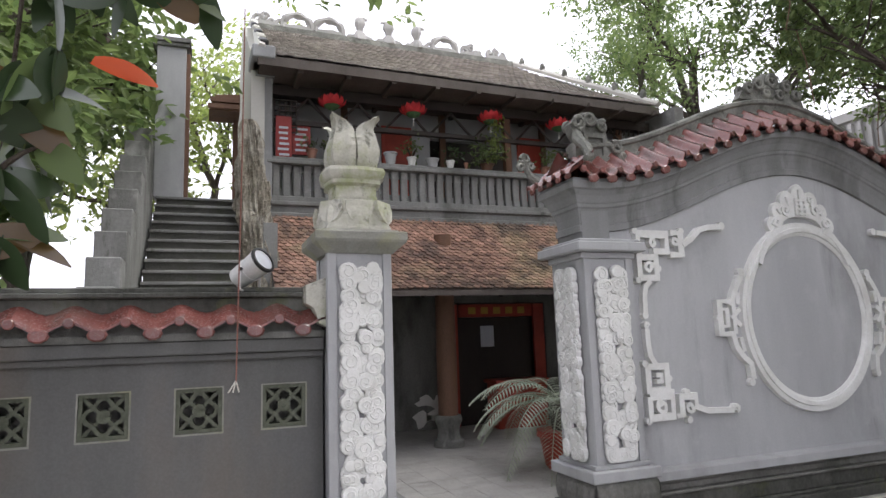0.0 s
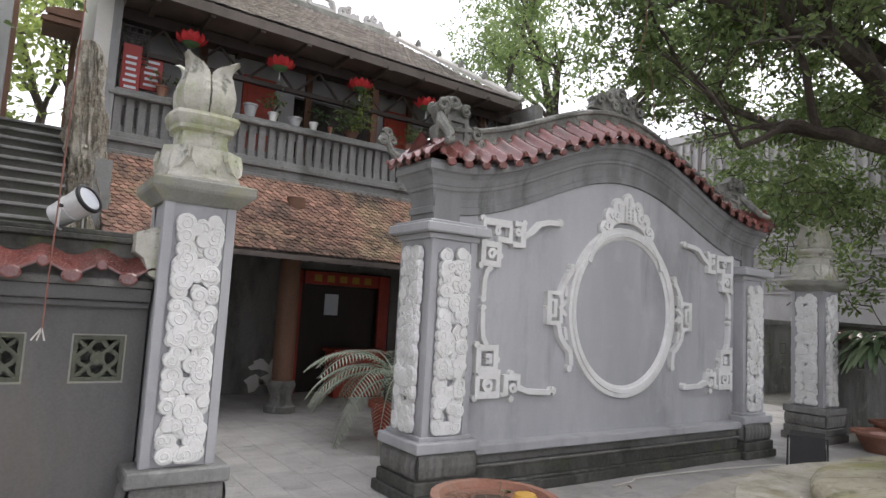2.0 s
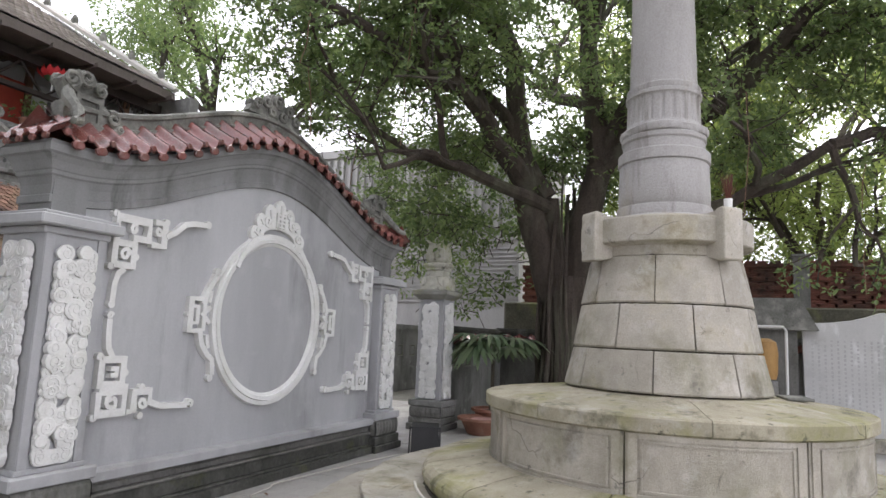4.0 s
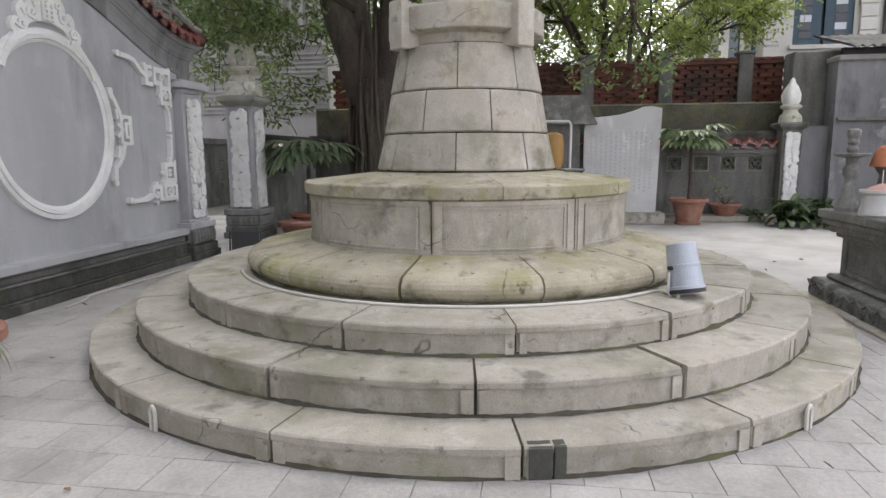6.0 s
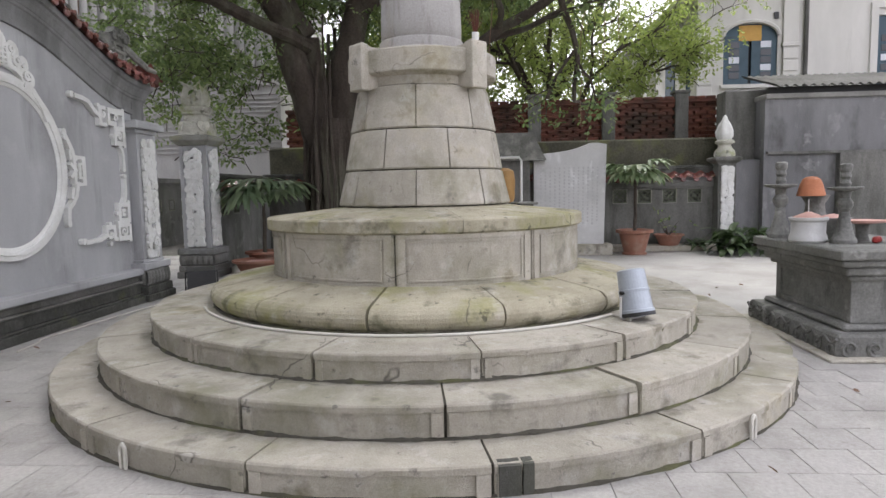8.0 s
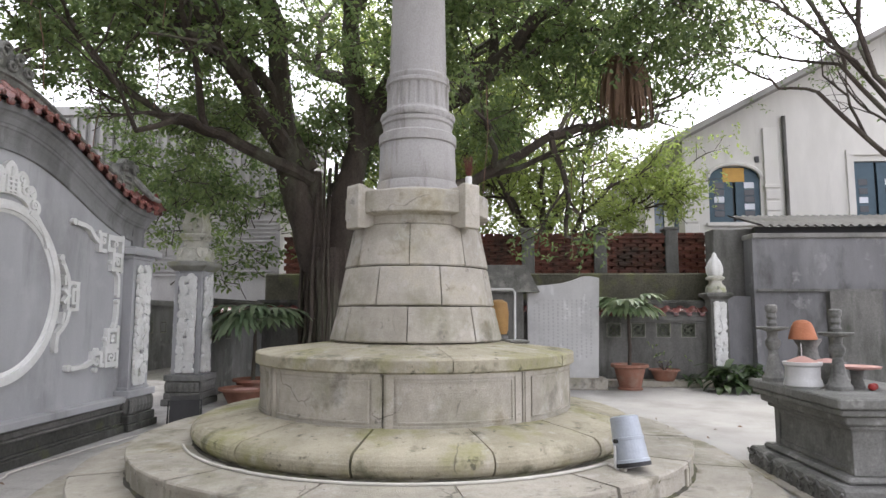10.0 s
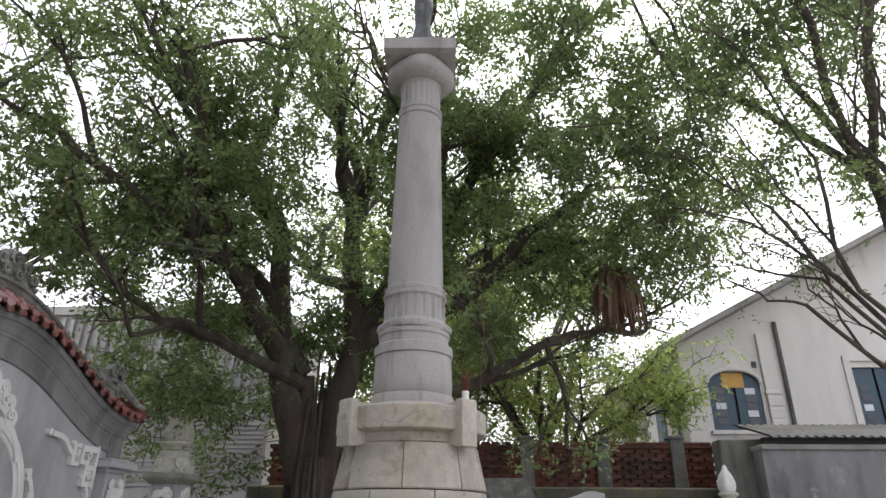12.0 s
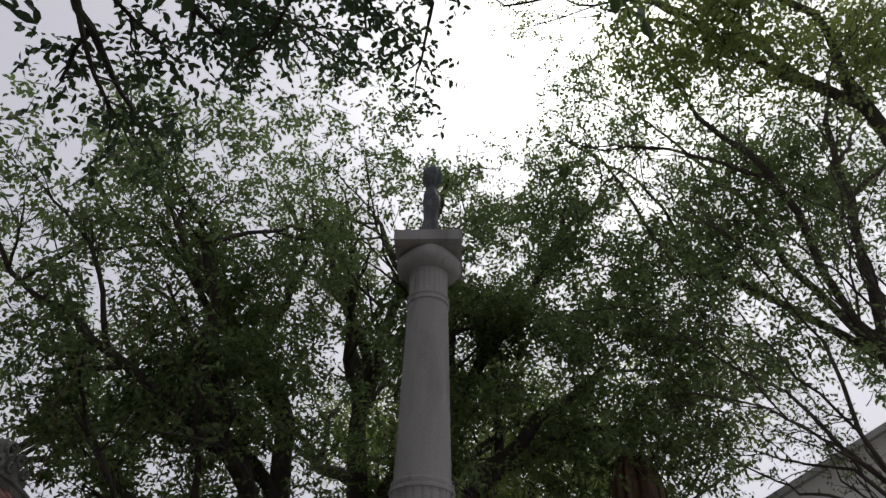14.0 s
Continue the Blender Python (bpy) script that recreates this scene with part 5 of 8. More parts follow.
# upper storey
YB = 10.6
for q in ((BX0 - 0.12, BX1 + 0.1, YB - 0.16, YB + 0.1, 3.80, 3.90), (BX0 - 0.12, BX1 + 0.1, YB - 0.12, YB + 0.1, 3.90, 4.02), (BX0 - 0.12, BX1 + 0.1, YB - 0.17, YB + 0.1, 4.02, 4.09), (BX0 - 0.08, BX1, YB - 0.10, YB + 0.08, 4.09, 4.19)):
    part("balcony_moulding", boxes(q, bevel=0.012), PLASTER_OLD, temple, "weathered moulded balcony edge")
part("balcony_rail", boxes((BX0 + 0.05, BX1, YB - 0.14, YB + 0.12, 4.74, 4.80), (BX0 + 0.05, BX1, YB - 0.11, YB + 0.09, 4.80, 4.86), bevel=0.01), PLASTER_OLD, temple)
bal = None
for k in range(46):
    x = BX0 + 0.20 + k * 0.172
    if bal is None:
        bal = part("baluster", boxes((-0.06, 0.06, -0.05, 0.05, 4.19, 4.74), bevel=0.012), PLASTER_OLD, temple, at=pose(x, YB, 0))
    else:
        again(bal, temple, pose(x, YB, 0))
part("balcony_skirt", boxes((BX0 + 0.05, BX1, YB + 0.02, YB + 0.06, 4.19, 4.32), (BX0 + 0.05, BX1, YB + 0.02, YB + 0.06, 4.62, 4.74)), PLASTER_OLD, temple)
part("corner_pier", boxes((BX0 - 0.1, BX0 + 0.13, YB - 0.12, YB + 0.14, 3.7, 6.35), (BX0 - 0.15, BX0 + 0.16, YB - 0.17, YB + 0.16, 6.2, 6.32), bevel=0.008), PLASTER, temple, "grey plastered corner pier")
part("side_wall_trim", boxes((BX0 - 0.26, BX0 - 0.22, 10.9, 16, 5.2, 5.32), (BX0 - 0.26, BX0 - 0.22, 10.7, 16, 3.9, 4.02)), PLASTER_OLD, temple)
# upper inner wall with doors
YU = 11.55
for q in ((BX0, 2.5, YU, YU + 0.15, 3.98, 6.8), (2.95, 4.25, YU, YU + 0.15, 3.98, 6.8), (6.0, 7.2, YU, YU + 0.15, 3.98, 6.8), (2.5, BX1, YU + 0.004, YU + 0.146, 5.75, 6.8)):
    part("upper_inner_wall", boxes(q), PLASTER, temple, "grey plastered inner gallery wall")
part("upper_room_back", boxes((BX0, BX1, 14.5, 14.6, 3.98, 7.3)), WOOD_DARK, temple)
for x0 in (3.24, 6.2):
    d = part("door_leaf", boxes((x0, x0 + 0.62, YU - 0.05, YU - 0.002, 3.98, 5.92), bevel=0.01), WOOD_RED, temple, "red-brown panelled door")
    part("door_panel", boxes((x0 + 0.08, x0 + 0.54, YU - 0.065, YU - 0.051, 4.95, 5.8), (x0 + 0.08, x0 + 0.54, YU - 0.065, YU - 0.051, 4.15, 4.75), bevel=0.006), WOOD_RED, d)
for x in (2.45, 4.45, 5.55, 6.75, 8.2):
    part("gallery_post", boxes((x, x + 0.13, YB + 0.18, YB + 0.31, 3.98, 6.35)) if x in (5.55, 8.2) else boxes((x, x + 0.12, YU - 0.08, YU, 3.98, 6.6)), WOOD_BROWN, temple, "reddish timber post")
part("gallery_beam", boxes((BX0, BX1, YB + 0.1, YB + 0.28, 6.02, 6.2), (BX0, BX1, YB + 0.14, YB + 0.24, 5.52, 5.60)), WOOD_DARK, temple)
for k in range(9):
    x = 1.3 + 0.9 * k
    for s in (-1, 1):
        part("truss_strut", tube(bmesh.new(), [(x + 0.42 + s * 0.40, YB + 0.19, 5.60), (x + 0.42, YB + 0.19, 6.02)], 0.025, 6), WOOD_DARK, temple)
for k in range(10):
    x = BX0 + 0.5 + k * 0.8
    part("roof_joist", boxes((x, x + 0.08, 10.02, 11.5, 6.15, 6.229)), WOOD_SOFFIT, temple)
# fretwork screen and signs at the left end of the gallery
fret = part("fret_screen", boxes((-0.02, 0.0, -0.016, 0.016, 5.33, 5.96)), WOOD_DARK, temple, "dark timber fretwork screen", at=pose(1.12, YB + 0.12, 0))
for k in range(7):
    part("fret_slat", boxes((0, 0.40, -0.015, 0.015, 5.35 + k * 0.095, 5.37 + k * 0.095)), WOOD_DARK, fret)
for k in range(5):
    part("fret_slat", boxes((k * 0.095, 0.02 + k * 0.095, -0.013, 0.013, 5.35, 5.94)), WOOD_DARK, fret)
sg = part("notice_board", boxes((1.15, 1.42, YB + 0.05, YB + 0.09, 4.86, 5.62), bevel=0.004), SIGN_RED, temple, "red painted notice board with pale writing")
sg2 = part("notice_board", boxes((1.44, 1.76, YB + 0.2, YB + 0.24, 5.0, 5.62), bevel=0.004), SIGN_RED, temple, "red painted notice board with pale writing")
for b, x0, x1, y, z0 in ((sg, 1.18, 1.39, YB + 0.046, 4.92), (sg2, 1.47, 1.73, YB + 0.196, 5.06)):
    rr = random.Random(int(x0 * 100))
    for k in range(6):
        part("writing_line", boxes((x0 + rr.uniform(0, 0.04), x1 - rr.uniform(0, 0.06), y - 0.003, y, z0 + k * 0.095, z0 + 0.04 + k * 0.095)), PAPER, b)
# closing boards at the right end
bm = bmesh.new()
for k in range(8):
    tube(bm, [(8.0 + k * 0.12, YB + 0.15, 5.9), (8.0 + (k + 0.8) * 0.12 * (1 if k % 2 else 1.0), YB + 0.15, 6.3)], 0.02, 4)
part("fret_frieze", bm, WOOD_DARK, temple)


def tiled_slope(name, x0, x1, ya, za, yb, zb, mat, tile_w, course, parent, curve=0.0, x0b=None, x1b=None, label="", limit=300):
    """Courses of overlapping flat tiles from the eave (ya, za) to the top (yb, zb): the stretch by the gate as pieces, the rest joined."""
    n = max(3, int(math.hypot(yb - ya, zb - za) / course))
    rng = random.Random(int(x0 * 77 + ya * 13))
    x0b, x1b = x0 if x0b is None else x0b, x1 if x1b is None else x1b
    tilt = math.atan2(zb - za, yb - ya)
    piece = bmesh.new()
    le = course * 2.0
    pts = [(-tile_w * 0.45, 0.03), (-tile_w * 0.32, -0.012), (0, -0.03), (tile_w * 0.32, -0.012), (tile_w * 0.45, 0.03), (tile_w * 0.45, le), (-tile_w * 0.45, le)]
    top = [piece.verts.new((x, y, 0.016)) for x, y in pts]
    bot = [piece.verts.new((x, y, 0.0)) for x, y in pts]
    piece.faces.new(top)
    for k in range(7):
        piece.faces.new((top[k], bot[k], bot[(k + 1) % 7], top[(k + 1) % 7]))
    me = bpy.data.meshes.new(name)
    piece.to_mesh(me)
    piece.free()
    me.materials.append(mat)
    pv = np.array([v.co for v in me.vertices])
    pf = [tuple(p.vertices) for p in me.polygons]
    verts, faces, made = [], [], 0
    for j in range(n + 1):
        t = j / n
        y, z = ya + (yb - ya) * t, za + (zb - za) * t - curve * math.sin(math.pi * t)
        a, b = x0 + (x0b - x0) * t, x1 + (x1b - x1) * t
        m = int((b - a) / tile_w)
        slope = math.atan2((zb - za) - curve * math.pi * math.cos(math.pi * t), yb - ya)
        for i in range(m):
            x = a + (i + 0.5 + 0.5 * (j % 2)) * (b - a) / m
            if x > b:
                continue
            mt = Matrix.Translation((x, y, z + 0.034 + rng.uniform(0, 0.014))) @ Matrix.Rotation(slope - 0.17 + rng.uniform(-0.05, 0.04), 4, "X") @ Matrix.Rotation(rng.uniform(-0.05, 0.05), 4, "Z")
            if made < limit and 2.0 < x < 4.6 and t < 0.62:
                o = new(name, me)
                o.parent = parent
                o.matrix_basis = mt
                made += 1
            else:
                r = np.array(mt)
                verts.append(pv @ r[:3, :3].T + r[:3, 3])
                faces.append((len(verts) - 1, pf))
    k = len(pv)
    allv = np.concatenate(verts).tolist()
    allf = [tuple(i + c * k for i in f) for c, fs in faces for f in fs]
    ob = part(name.replace("_tile", "_tile_field"), (allv, [], allf), mat, parent, label)
    ob["kind"] = "stuff"
    bm = bmesh.new()
    for q in range(12):
        t0, t1 = q / 12, (q + 1) / 12
        row = []
        for t in (t0, t1):
            y, z = ya + (yb - ya) * t, za + (zb - za) * t - curve * math.sin(math.pi * t)
            for x in (x0 + (x0b - x0) * t, x1 + (x1b - x1) * t):
                row.append((x, y, z))
        vs = [bm.verts.new(p) for p in row] + [bm.verts.new((p[0], p[1], p[2] - 0.07)) for p in row]
        for f in ((0, 1, 3, 2), (4, 6, 7, 5), (0, 4, 5, 1), (2, 3, 7, 6), (0, 2, 6, 4), (1, 5, 7, 3)):
            bm.faces.new([vs[i] for i in f])
    part(name + "_bed", bm, WOOD_SOFFIT, parent)


lower_roof = part("lower_roof", boxes((BX0, BX1, 10.4, 10.5, 3.55, 3.80)), WOOD_DARK, temple)
tiled_slope("roof_tile", BX0 + 0.02, BX1, 8.85, 2.46, 10.46, 3.80, ROOF_TILE, 0.118, 0.085, lower_roof, 0.06, label="weathered brown fish-scale roof tiles")
upper_roof = part("upper_roof", boxes((1.1, 7.7, 13.9, 14.1, 8.75, 8.95)), CARVED, temple, "grey ridge wall")
tiled_slope("upper_roof_tile", BX0 - 0.15, 8.85, 9.95, 6.36, 13.95, 8.80, ROOF_GREY, 0.14, 0.10, upper_roof, 0.10, 1.1, 7.75, label="pale grey weathered roof tiles", limit=0)
part("roof_back", slab(bmesh.new(), [(14.0, 8.8), (16.4, 7.1), (16.4, 7.0), (14.0, 8.7)], -7.7, -1.1), ROOF_GREY, upper_roof, at=pose(0, 0, 0, 0, 0, 90))
part("fascia", boxes((BX0 - 0.15, 8.85, 9.925, 9.985, 6.19, 6.35)), WOOD_SOFFIT, upper_roof)
part("soffit", boxes((BX0 - 0.1, 8.8, 10.001, 11.55, 6.23, 6.27)), WOOD_SOFFIT, upper_roof, "grey-brown boarded soffit")
part("verge_cap", tube(bmesh.new(), [(BX0 - 0.10, 9.92, 6.45), (1.12, 14.0, 8.98)], 0.09, 6), LIME, upper_roof, "pale mortar verge")
part("verge_cap", tube(bmesh.new(), [(8.85, 9.92, 6.42), (7.75, 14.0, 8.95)], 0.07, 6), LIME, upper_roof, "pale mortar verge")
for k in range(6):
    t = (k + 0.5) / 6
    part("verge_knob", lathe(bmesh.new(), [(0.06, 0), (0.075, 0.1), (0.05, 0.18), (0.02, 0.22)], 10), CARVED, upper_roof, at=pose(8.85 - 1.1 * t, 9.92 + 4.08 * t, 6.45 + 2.5 * t))
    part("verge_block", boxes((-0.07, 0.07, -0.16, 0.16, 0, 0.14), bevel=0.02), LIME if k % 2 else BLACK, upper_roof, at=pose(BX0 - 0.05 + 0.17 * t, 9.95 + 4 * t, 6.45 + 2.45 * t, 32, 0, 0))
part("verge_end", boxes((BX0 - 0.24, BX0 + 0.12, 9.9, 10.6, 6.3, 6.52), bevel=0.02), PLASTER, upper_roof)
for k in range(9):
    x = 1.35 + k * 0.74
    bm = bmesh.new()
    if k in (1, 2, 6):
        tube(bm, [(0.34 * math.cos(math.pi * q / 10), 14.0, 0.34 * math.sin(math.pi * q / 10) ** 0.8) for q in range(11)], [0.06 + 0.02 * (q % 3) for q in range(11)], 7)
        tube(bm, [(px, 14.0, pz) for px, pz in spiral(-0.40, 0.06, 0.12, 1.1, 10, 0, 1)], [0.05] * 11, 6)
    elif k in (3, 4, 5):
        lathe(bm, [(0.15, -0.05), (0.13, 0.10), (0.07, 0.18), (0.09, 0.26), (0.13, 0.34), (0.11, 0.46), (0.05, 0.54)], 12, (0, 14.0, 0), shape=lambda a, r, z: r * (1 + 0.25 * math.sin(3 * a + k)))
        tube(bm, [(-0.06, 14.0, 0.42), (0.10, 14.0, 0.52), (0.20 * (1 if k != 4 else -1), 14.0, 0.50)], [0.06, 0.05, 0.03], 6)
    else:
        for cx, cz, r, h in ((-0.16, 0.10, 0.13, 1), (0.16, 0.08, 0.11, -1), (0.0, 0.20, 0.09, 1)):
            tube(bm, [(px, 14.0, pz) for px, pz in spiral(cx, cz, r, 1.2, 12, k, h)], [0.05] * 13, 6)
    slab(bm, [(-0.36, -0.06), (0.36, -0.06), (0.30, 0.04), (0.1, 0.09), (-0.12, 0.07), (-0.30, 0.05)], 13.94, 14.06)
    part("ridge_ornament", bm, FLATS, upper_roof, "weathered grey ridge ornament", smooth=True, at=pose(x, 0, 8.98))

upper_roof.matrix_basis = Matrix.Translation((1, 10, 0)) @ Matrix.Rotation(radians(1.8), 4, "Z") @ Matrix.Translation((-1, -10, 0))

# lotus lanterns
def lantern(x, y, z):
    la = thing("lotus_lantern", "red silk lotus lantern with green base and tassel", "lantern", x, y, z, 0, "lanterns along the balcony")
    for ring, (n, r, tilt, le) in enumerate(((9, 0.08, 4, 0.25), (10, 0.13, 22, 0.24), (10, 0.17, 46, 0.20))):
        for k in range(n):
            bm = bmesh.new()
            rows = []
            for j in range(5):
                t = j / 4
                hw = 0.075 * math.sin(math.pi * (0.18 + 0.82 * t)) ** 0.7 if t < 1 else 0.004
                rows.append([bm.verts.new((u * hw, -0.03 * math.sin(math.pi * t) - 0.012 * abs(u), le * t)) for u in (-1, 0, 1)])
            for a, b in zip(rows, rows[1:]):
                for i in range(2):
                    bm.faces.new((a[i], a[i + 1], b[i + 1], b[i]))
            ob = part("petal", bm, LANTERN, la, smooth=True, at=pose(0, 0, 0, 0, 0, 36 * k + 18 * ring) @ pose(0, -r, 0.0, tilt, 0, 0))
    part("flower_core", lathe(bmesh.new(), [(0.1, -0.02), (0.16, 0.05), (0.12, 0.16), (0.02, 0.2)], 16), LANTERN, la)
    part("green_base", lathe(bmesh.new(), [(0.04, -0.10), (0.13, -0.06), (0.18, 0.0), (0.12, 0.02)], 16), GREEN_SILK, la)
    part("tassel", lathe(bmesh.new(), [(0.012, -0.30), (0.02, -0.28), (0.006, -0.1)], 8), WHITE, la)
    part("cord", tube(bmesh.new(), [(0, 0, 0.18), (0, 0, (6.24 - z) / 0.8)], 0.006, 5), WOOD_DARK, la)
    return la


for x in (2.10, 3.60, 5.16, 6.66):
    lantern(x, YB - 0.02, 5.86).scale = (0.8, 0.8, 0.8)


# potted plants on the balcony rail
def flowerpot(x, y, z, r, h, mat, label, leaf=None, leaves=0, size=0.08, spread=0.2, lift=0.15, bonsai=False, group="balcony pots"):
    p = thing("potted_plant", label, "potted plant", x, y, z, 0, group)
    part("pot", lathe(bmesh.new(), [(r * 0.62, 0), (r * 0.66, 0.02), (r * 0.92, h * 0.85), (r * 1.06, h * 0.87), (r * 1.06, h), (r * 0.92, h), (r * 0.86, h * 0.9)], 24), mat, p, smooth=True)
    part("soil", lathe(bmesh.new(), [(r * 0.87, h * 0.86), (r * 0.5, h * 0.9), (0.01, h * 0.91)], 16), SOIL, p)
    if leaf is not None:
        bm = bmesh.new()
        rr = random.Random(int(x * 100 + z))
        tips = []
        for k in range(7):
            tip = Vector((rr.uniform(-1, 1) * spread, rr.uniform(-1, 1) * spread, h + lift + rr.uniform(0, spread)))
            tips.append(tip)
            tube(bm, wander((0, 0, h * 0.85), tip, 4, 0.05, k), [0.012, 0.01, 0.008, 0.006, 0.004], 5)
        part("stems", bm, BARK, p)
        part("leaves", leaf_mesh(tips, spread * 0.8, leaves, size, int(x * 10)), leaf, p)
    return p


for x, r, h, mt, lf, nl in ((1.75, 0.13, 0.24, TERRACOTTA, LEAF_BANYAN, 10), (2.15, 0.14, 0.26, PLASTER, LEAF_DARK, 30), (3.15, 0.16, 0.30, PLASTER, None, 0), (3.55, 0.12, 0.22, WHITE, LEAF_BANYAN, 26), (3.95, 0.16, 0.22, PLASTER, None, 0), (4.30, 0.11, 0.20, WHITE, LEAF_DARK, 22), (4.62, 0.06, 0.18, TERRACOTTA, None, 0), (5.05, 0.18, 0.18, WOOD_BROWN, LEAF_BANYAN, 70), (6.3, 0.12, 0.2, TERRACOTTA, LEAF_BANYAN, 30), (7.0, 0.12, 0.2, TERRACOTTA, LEAF_BANYAN, 40)):
    flowerpot(x, YB - 0.01, 4.86, r * 0.75, h * 0.75, mt, "small pot on the balcony rail" + (" with a leafy plant" if lf else ""), lf, nl // 2, 0.08, 0.24 if nl > 60 else 0.12, 0.10)
orchid = thing("hanging_plant", "pale green trailing plant hanging over the balcony", "plant", 5.16, YB - 0.15, 5.1)
part("vine", tube(bmesh.new(), wander((0, 0, 0), (0.03, 0, 0.75), 8, 0.02, 4), 0.01, 5), BARK, orchid)
part("leaves", leaf_mesh([(0.02, 0, 0.08 * k + 0.05) for k in range(9)], 0.09, 16, 0.09, 5), LEAF_LIGHT, orchid)

# ---------------------------------------------------------------- stair beside the house
stair = thing("outdoor_stair", "steep grey stone stair with stepped parapet climbing beside the house", "stairs", 0, 0, 0)
NS, TOPZ, TOPY = 24, 4.05, 10.35
for k in range(NS):
    z1 = TOPZ - k * 0.166
    y0 = TOPY - k * 0.215
    # treads in weathered plaster, risers in a near-black one with olive patches
    part("tread", boxes((-0.66, 0.53, y0 - 0.03, y0 + 0.5, z1 - 0.04, z1), bevel=0.006), PLASTER_OLD, stair)
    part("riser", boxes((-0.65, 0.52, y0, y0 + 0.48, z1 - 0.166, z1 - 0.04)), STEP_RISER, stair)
part("landing", boxes((-0.66, 0.72, TOPY + 0.4, 13.5, 3.85, 4.05)), PLASTER_OLD, stair)
part("stair_mass", slab(bmesh.new(), [(5.5, 0), (5.5, 0.05), (TOPY, TOPZ - 0.3), (13.5, TOPZ - 0.3), (13.5, 0)], -0.52, 0.66), PLASTER_OLD, stair, at=pose(0, 0, 0, 0, 0, 90))
for k in range(9):
    y0 = 10.2 - k * 0.43
    z1 = 5.0 - k * 0.333
    part("parapet_block", boxes((-1.02, -0.70, y0 - 0.22, y0 + 0.21, z1 - 1.6, z1), bevel=0.012), PLASTER_OLD, stair, "grey stepped parapet block")
part("gate_pier", boxes((-0.70, -0.27, 10.35, 10.75, 4.05, 6.5), bevel=0.01), PLASTER, stair, "grey gate pier")
part("pier_cap", boxes((-0.74, -0.23, 10.31, 10.79, 6.5, 6.56), (-0.77, -0.20, 10.28, 10.82, 6.56, 6.64), bevel=0.01), PLASTER_OLD, stair)
part("gate_jamb", boxes((-0.27, -0.21, 10.45, 10.7, 4.05, 6.45), (0.47, 0.55, 10.9, 11.1, 4.05, 5.75)), WOOD_BROWN, stair, "brown timber gate jamb")
hood = thing("door_hood", "small brown timber hood over the stair gate", "canopy", 0.40, 10.75, 5.55)
part("hood_board", slab(bmesh.new(), [(-0.32, 0.0), (0.16, 0.0), (0.16, 0.30), (-0.22, 0.26)], -0.3, 0.3), WOOD_BROWN, hood)
part("hood_slats", boxes((-0.34, 0.15, -0.34, -0.31, 0.02, 0.10), (-0.30, 0.15, -0.34, -0.31, 0.13, 0.21), bevel=0.005), WOOD_BROWN, hood)
# gnarled dead trunk at the corner of the house
rock = thing("dead_trunk", "pale gnarled dead tree trunk standing beside the stair", "tree trunk", 0.80, 9.55, 0)
bm = bmesh.new()
rng = random.Random(5)
prof = [(0.36, 0), (0.33, 1.5), (0.31, 2.4), (0.27, 2.9), (0.25, 3.3), (0.22, 3.8), (0.19, 4.2), (0.17, 4.6), (0.14, 4.95), (0.07, 5.12)]
fine = []
for (r0, z0), (r1, z1) in zip(prof, prof[1:]):
    for q in range(14):
        fine.append((r0 + (r1 - r0) * q / 14, z0 + (z1 - z0) * q / 14))
lathe(bm, fine, 72, shape=lambda a, r, z: r * (1 + 0.34 * noise.noise(Vector((math.cos(a) * 2.2, math.sin(a) * 2.2, z * 1.1))) + 0.42 * noise.noise(Vector((math.cos(a) * 6, math.sin(a) * 6, z * 1.6))) + 0.3 * noise.noise(Vector((math.cos(a) * 14, math.sin(a) * 14, z * 6)))))
for v in bm.verts:
    v.co.x -= 0.10 * max(0, v.co.z - 2.5) * 0.55
part("trunk", bm, ROCKWORK, rock, smooth=False)
for k in range(14):
    bm = bmesh.new()
    a = rng.uniform(0, 6.28)
    z = rng.uniform(2.2, 4.4)
    r = 0.22
    tube(bm, wander((r * math.cos(a) - 0.05 * max(0, z - 2.5), r * math.sin(a), z), (r * 1.1 * math.cos(a + 0.5) - 0.05, r * 1.1 * math.sin(a + 0.5), z - rng.uniform(0.5, 1.2)), 6, 0.06, k), [0.03] * 7, 6)
    part("bark_ridge", bm, ROCKWORK, rock)

# cords hanging in front of the wall
cable("dangling_string", [(0.33, 4.55, 4.2), (0.32, 4.55, 3.0), (0.30, 4.6, 1.5)], 0.005, RED_CORD, "thin faded red string hanging in front of the wall", category="string")
bm = bmesh.new()
for dx in (-0.05, -0.02, 0.02):
    tube(bm, [(0.30, 4.6, 1.52), (0.30 + dx, 4.6, 1.44)], 0.005, 5)
tagged(part("cord_tuft", bm, CABLE), "frayed pale end of the hanging cord", "cord")
cable("hanging_rope", [(-0.50, 2.6, 4.2), (-0.60, 2.6, 2.2), (-0.72, 2.6, 0.02)], 0.009, BARK, "brown aerial root hanging to the ground", category="root")


# ---------------------------------------------------------------- east side of the court
stela = thing("stone_stela", "pale inscribed marble stela standing on a stone base", "stela", 14.35, -1.95, 0)
bm = bmesh.new()
slab(bm, [(-0.78, 0.25), (0.78, 0.25), (0.81, 2.49), (0.62, 2.53), (0.45, 2.52), (0.25, 2.44), (0.0, 2.37), (-0.3, 2.33), (-0.55, 2.31), (-0.72, 2.32), (-0.80, 2.28)], -0.09, 0.09)
part("tablet", bm, MARBLE, stela, at=pose(0, 0, 0, 4, 0, -90))
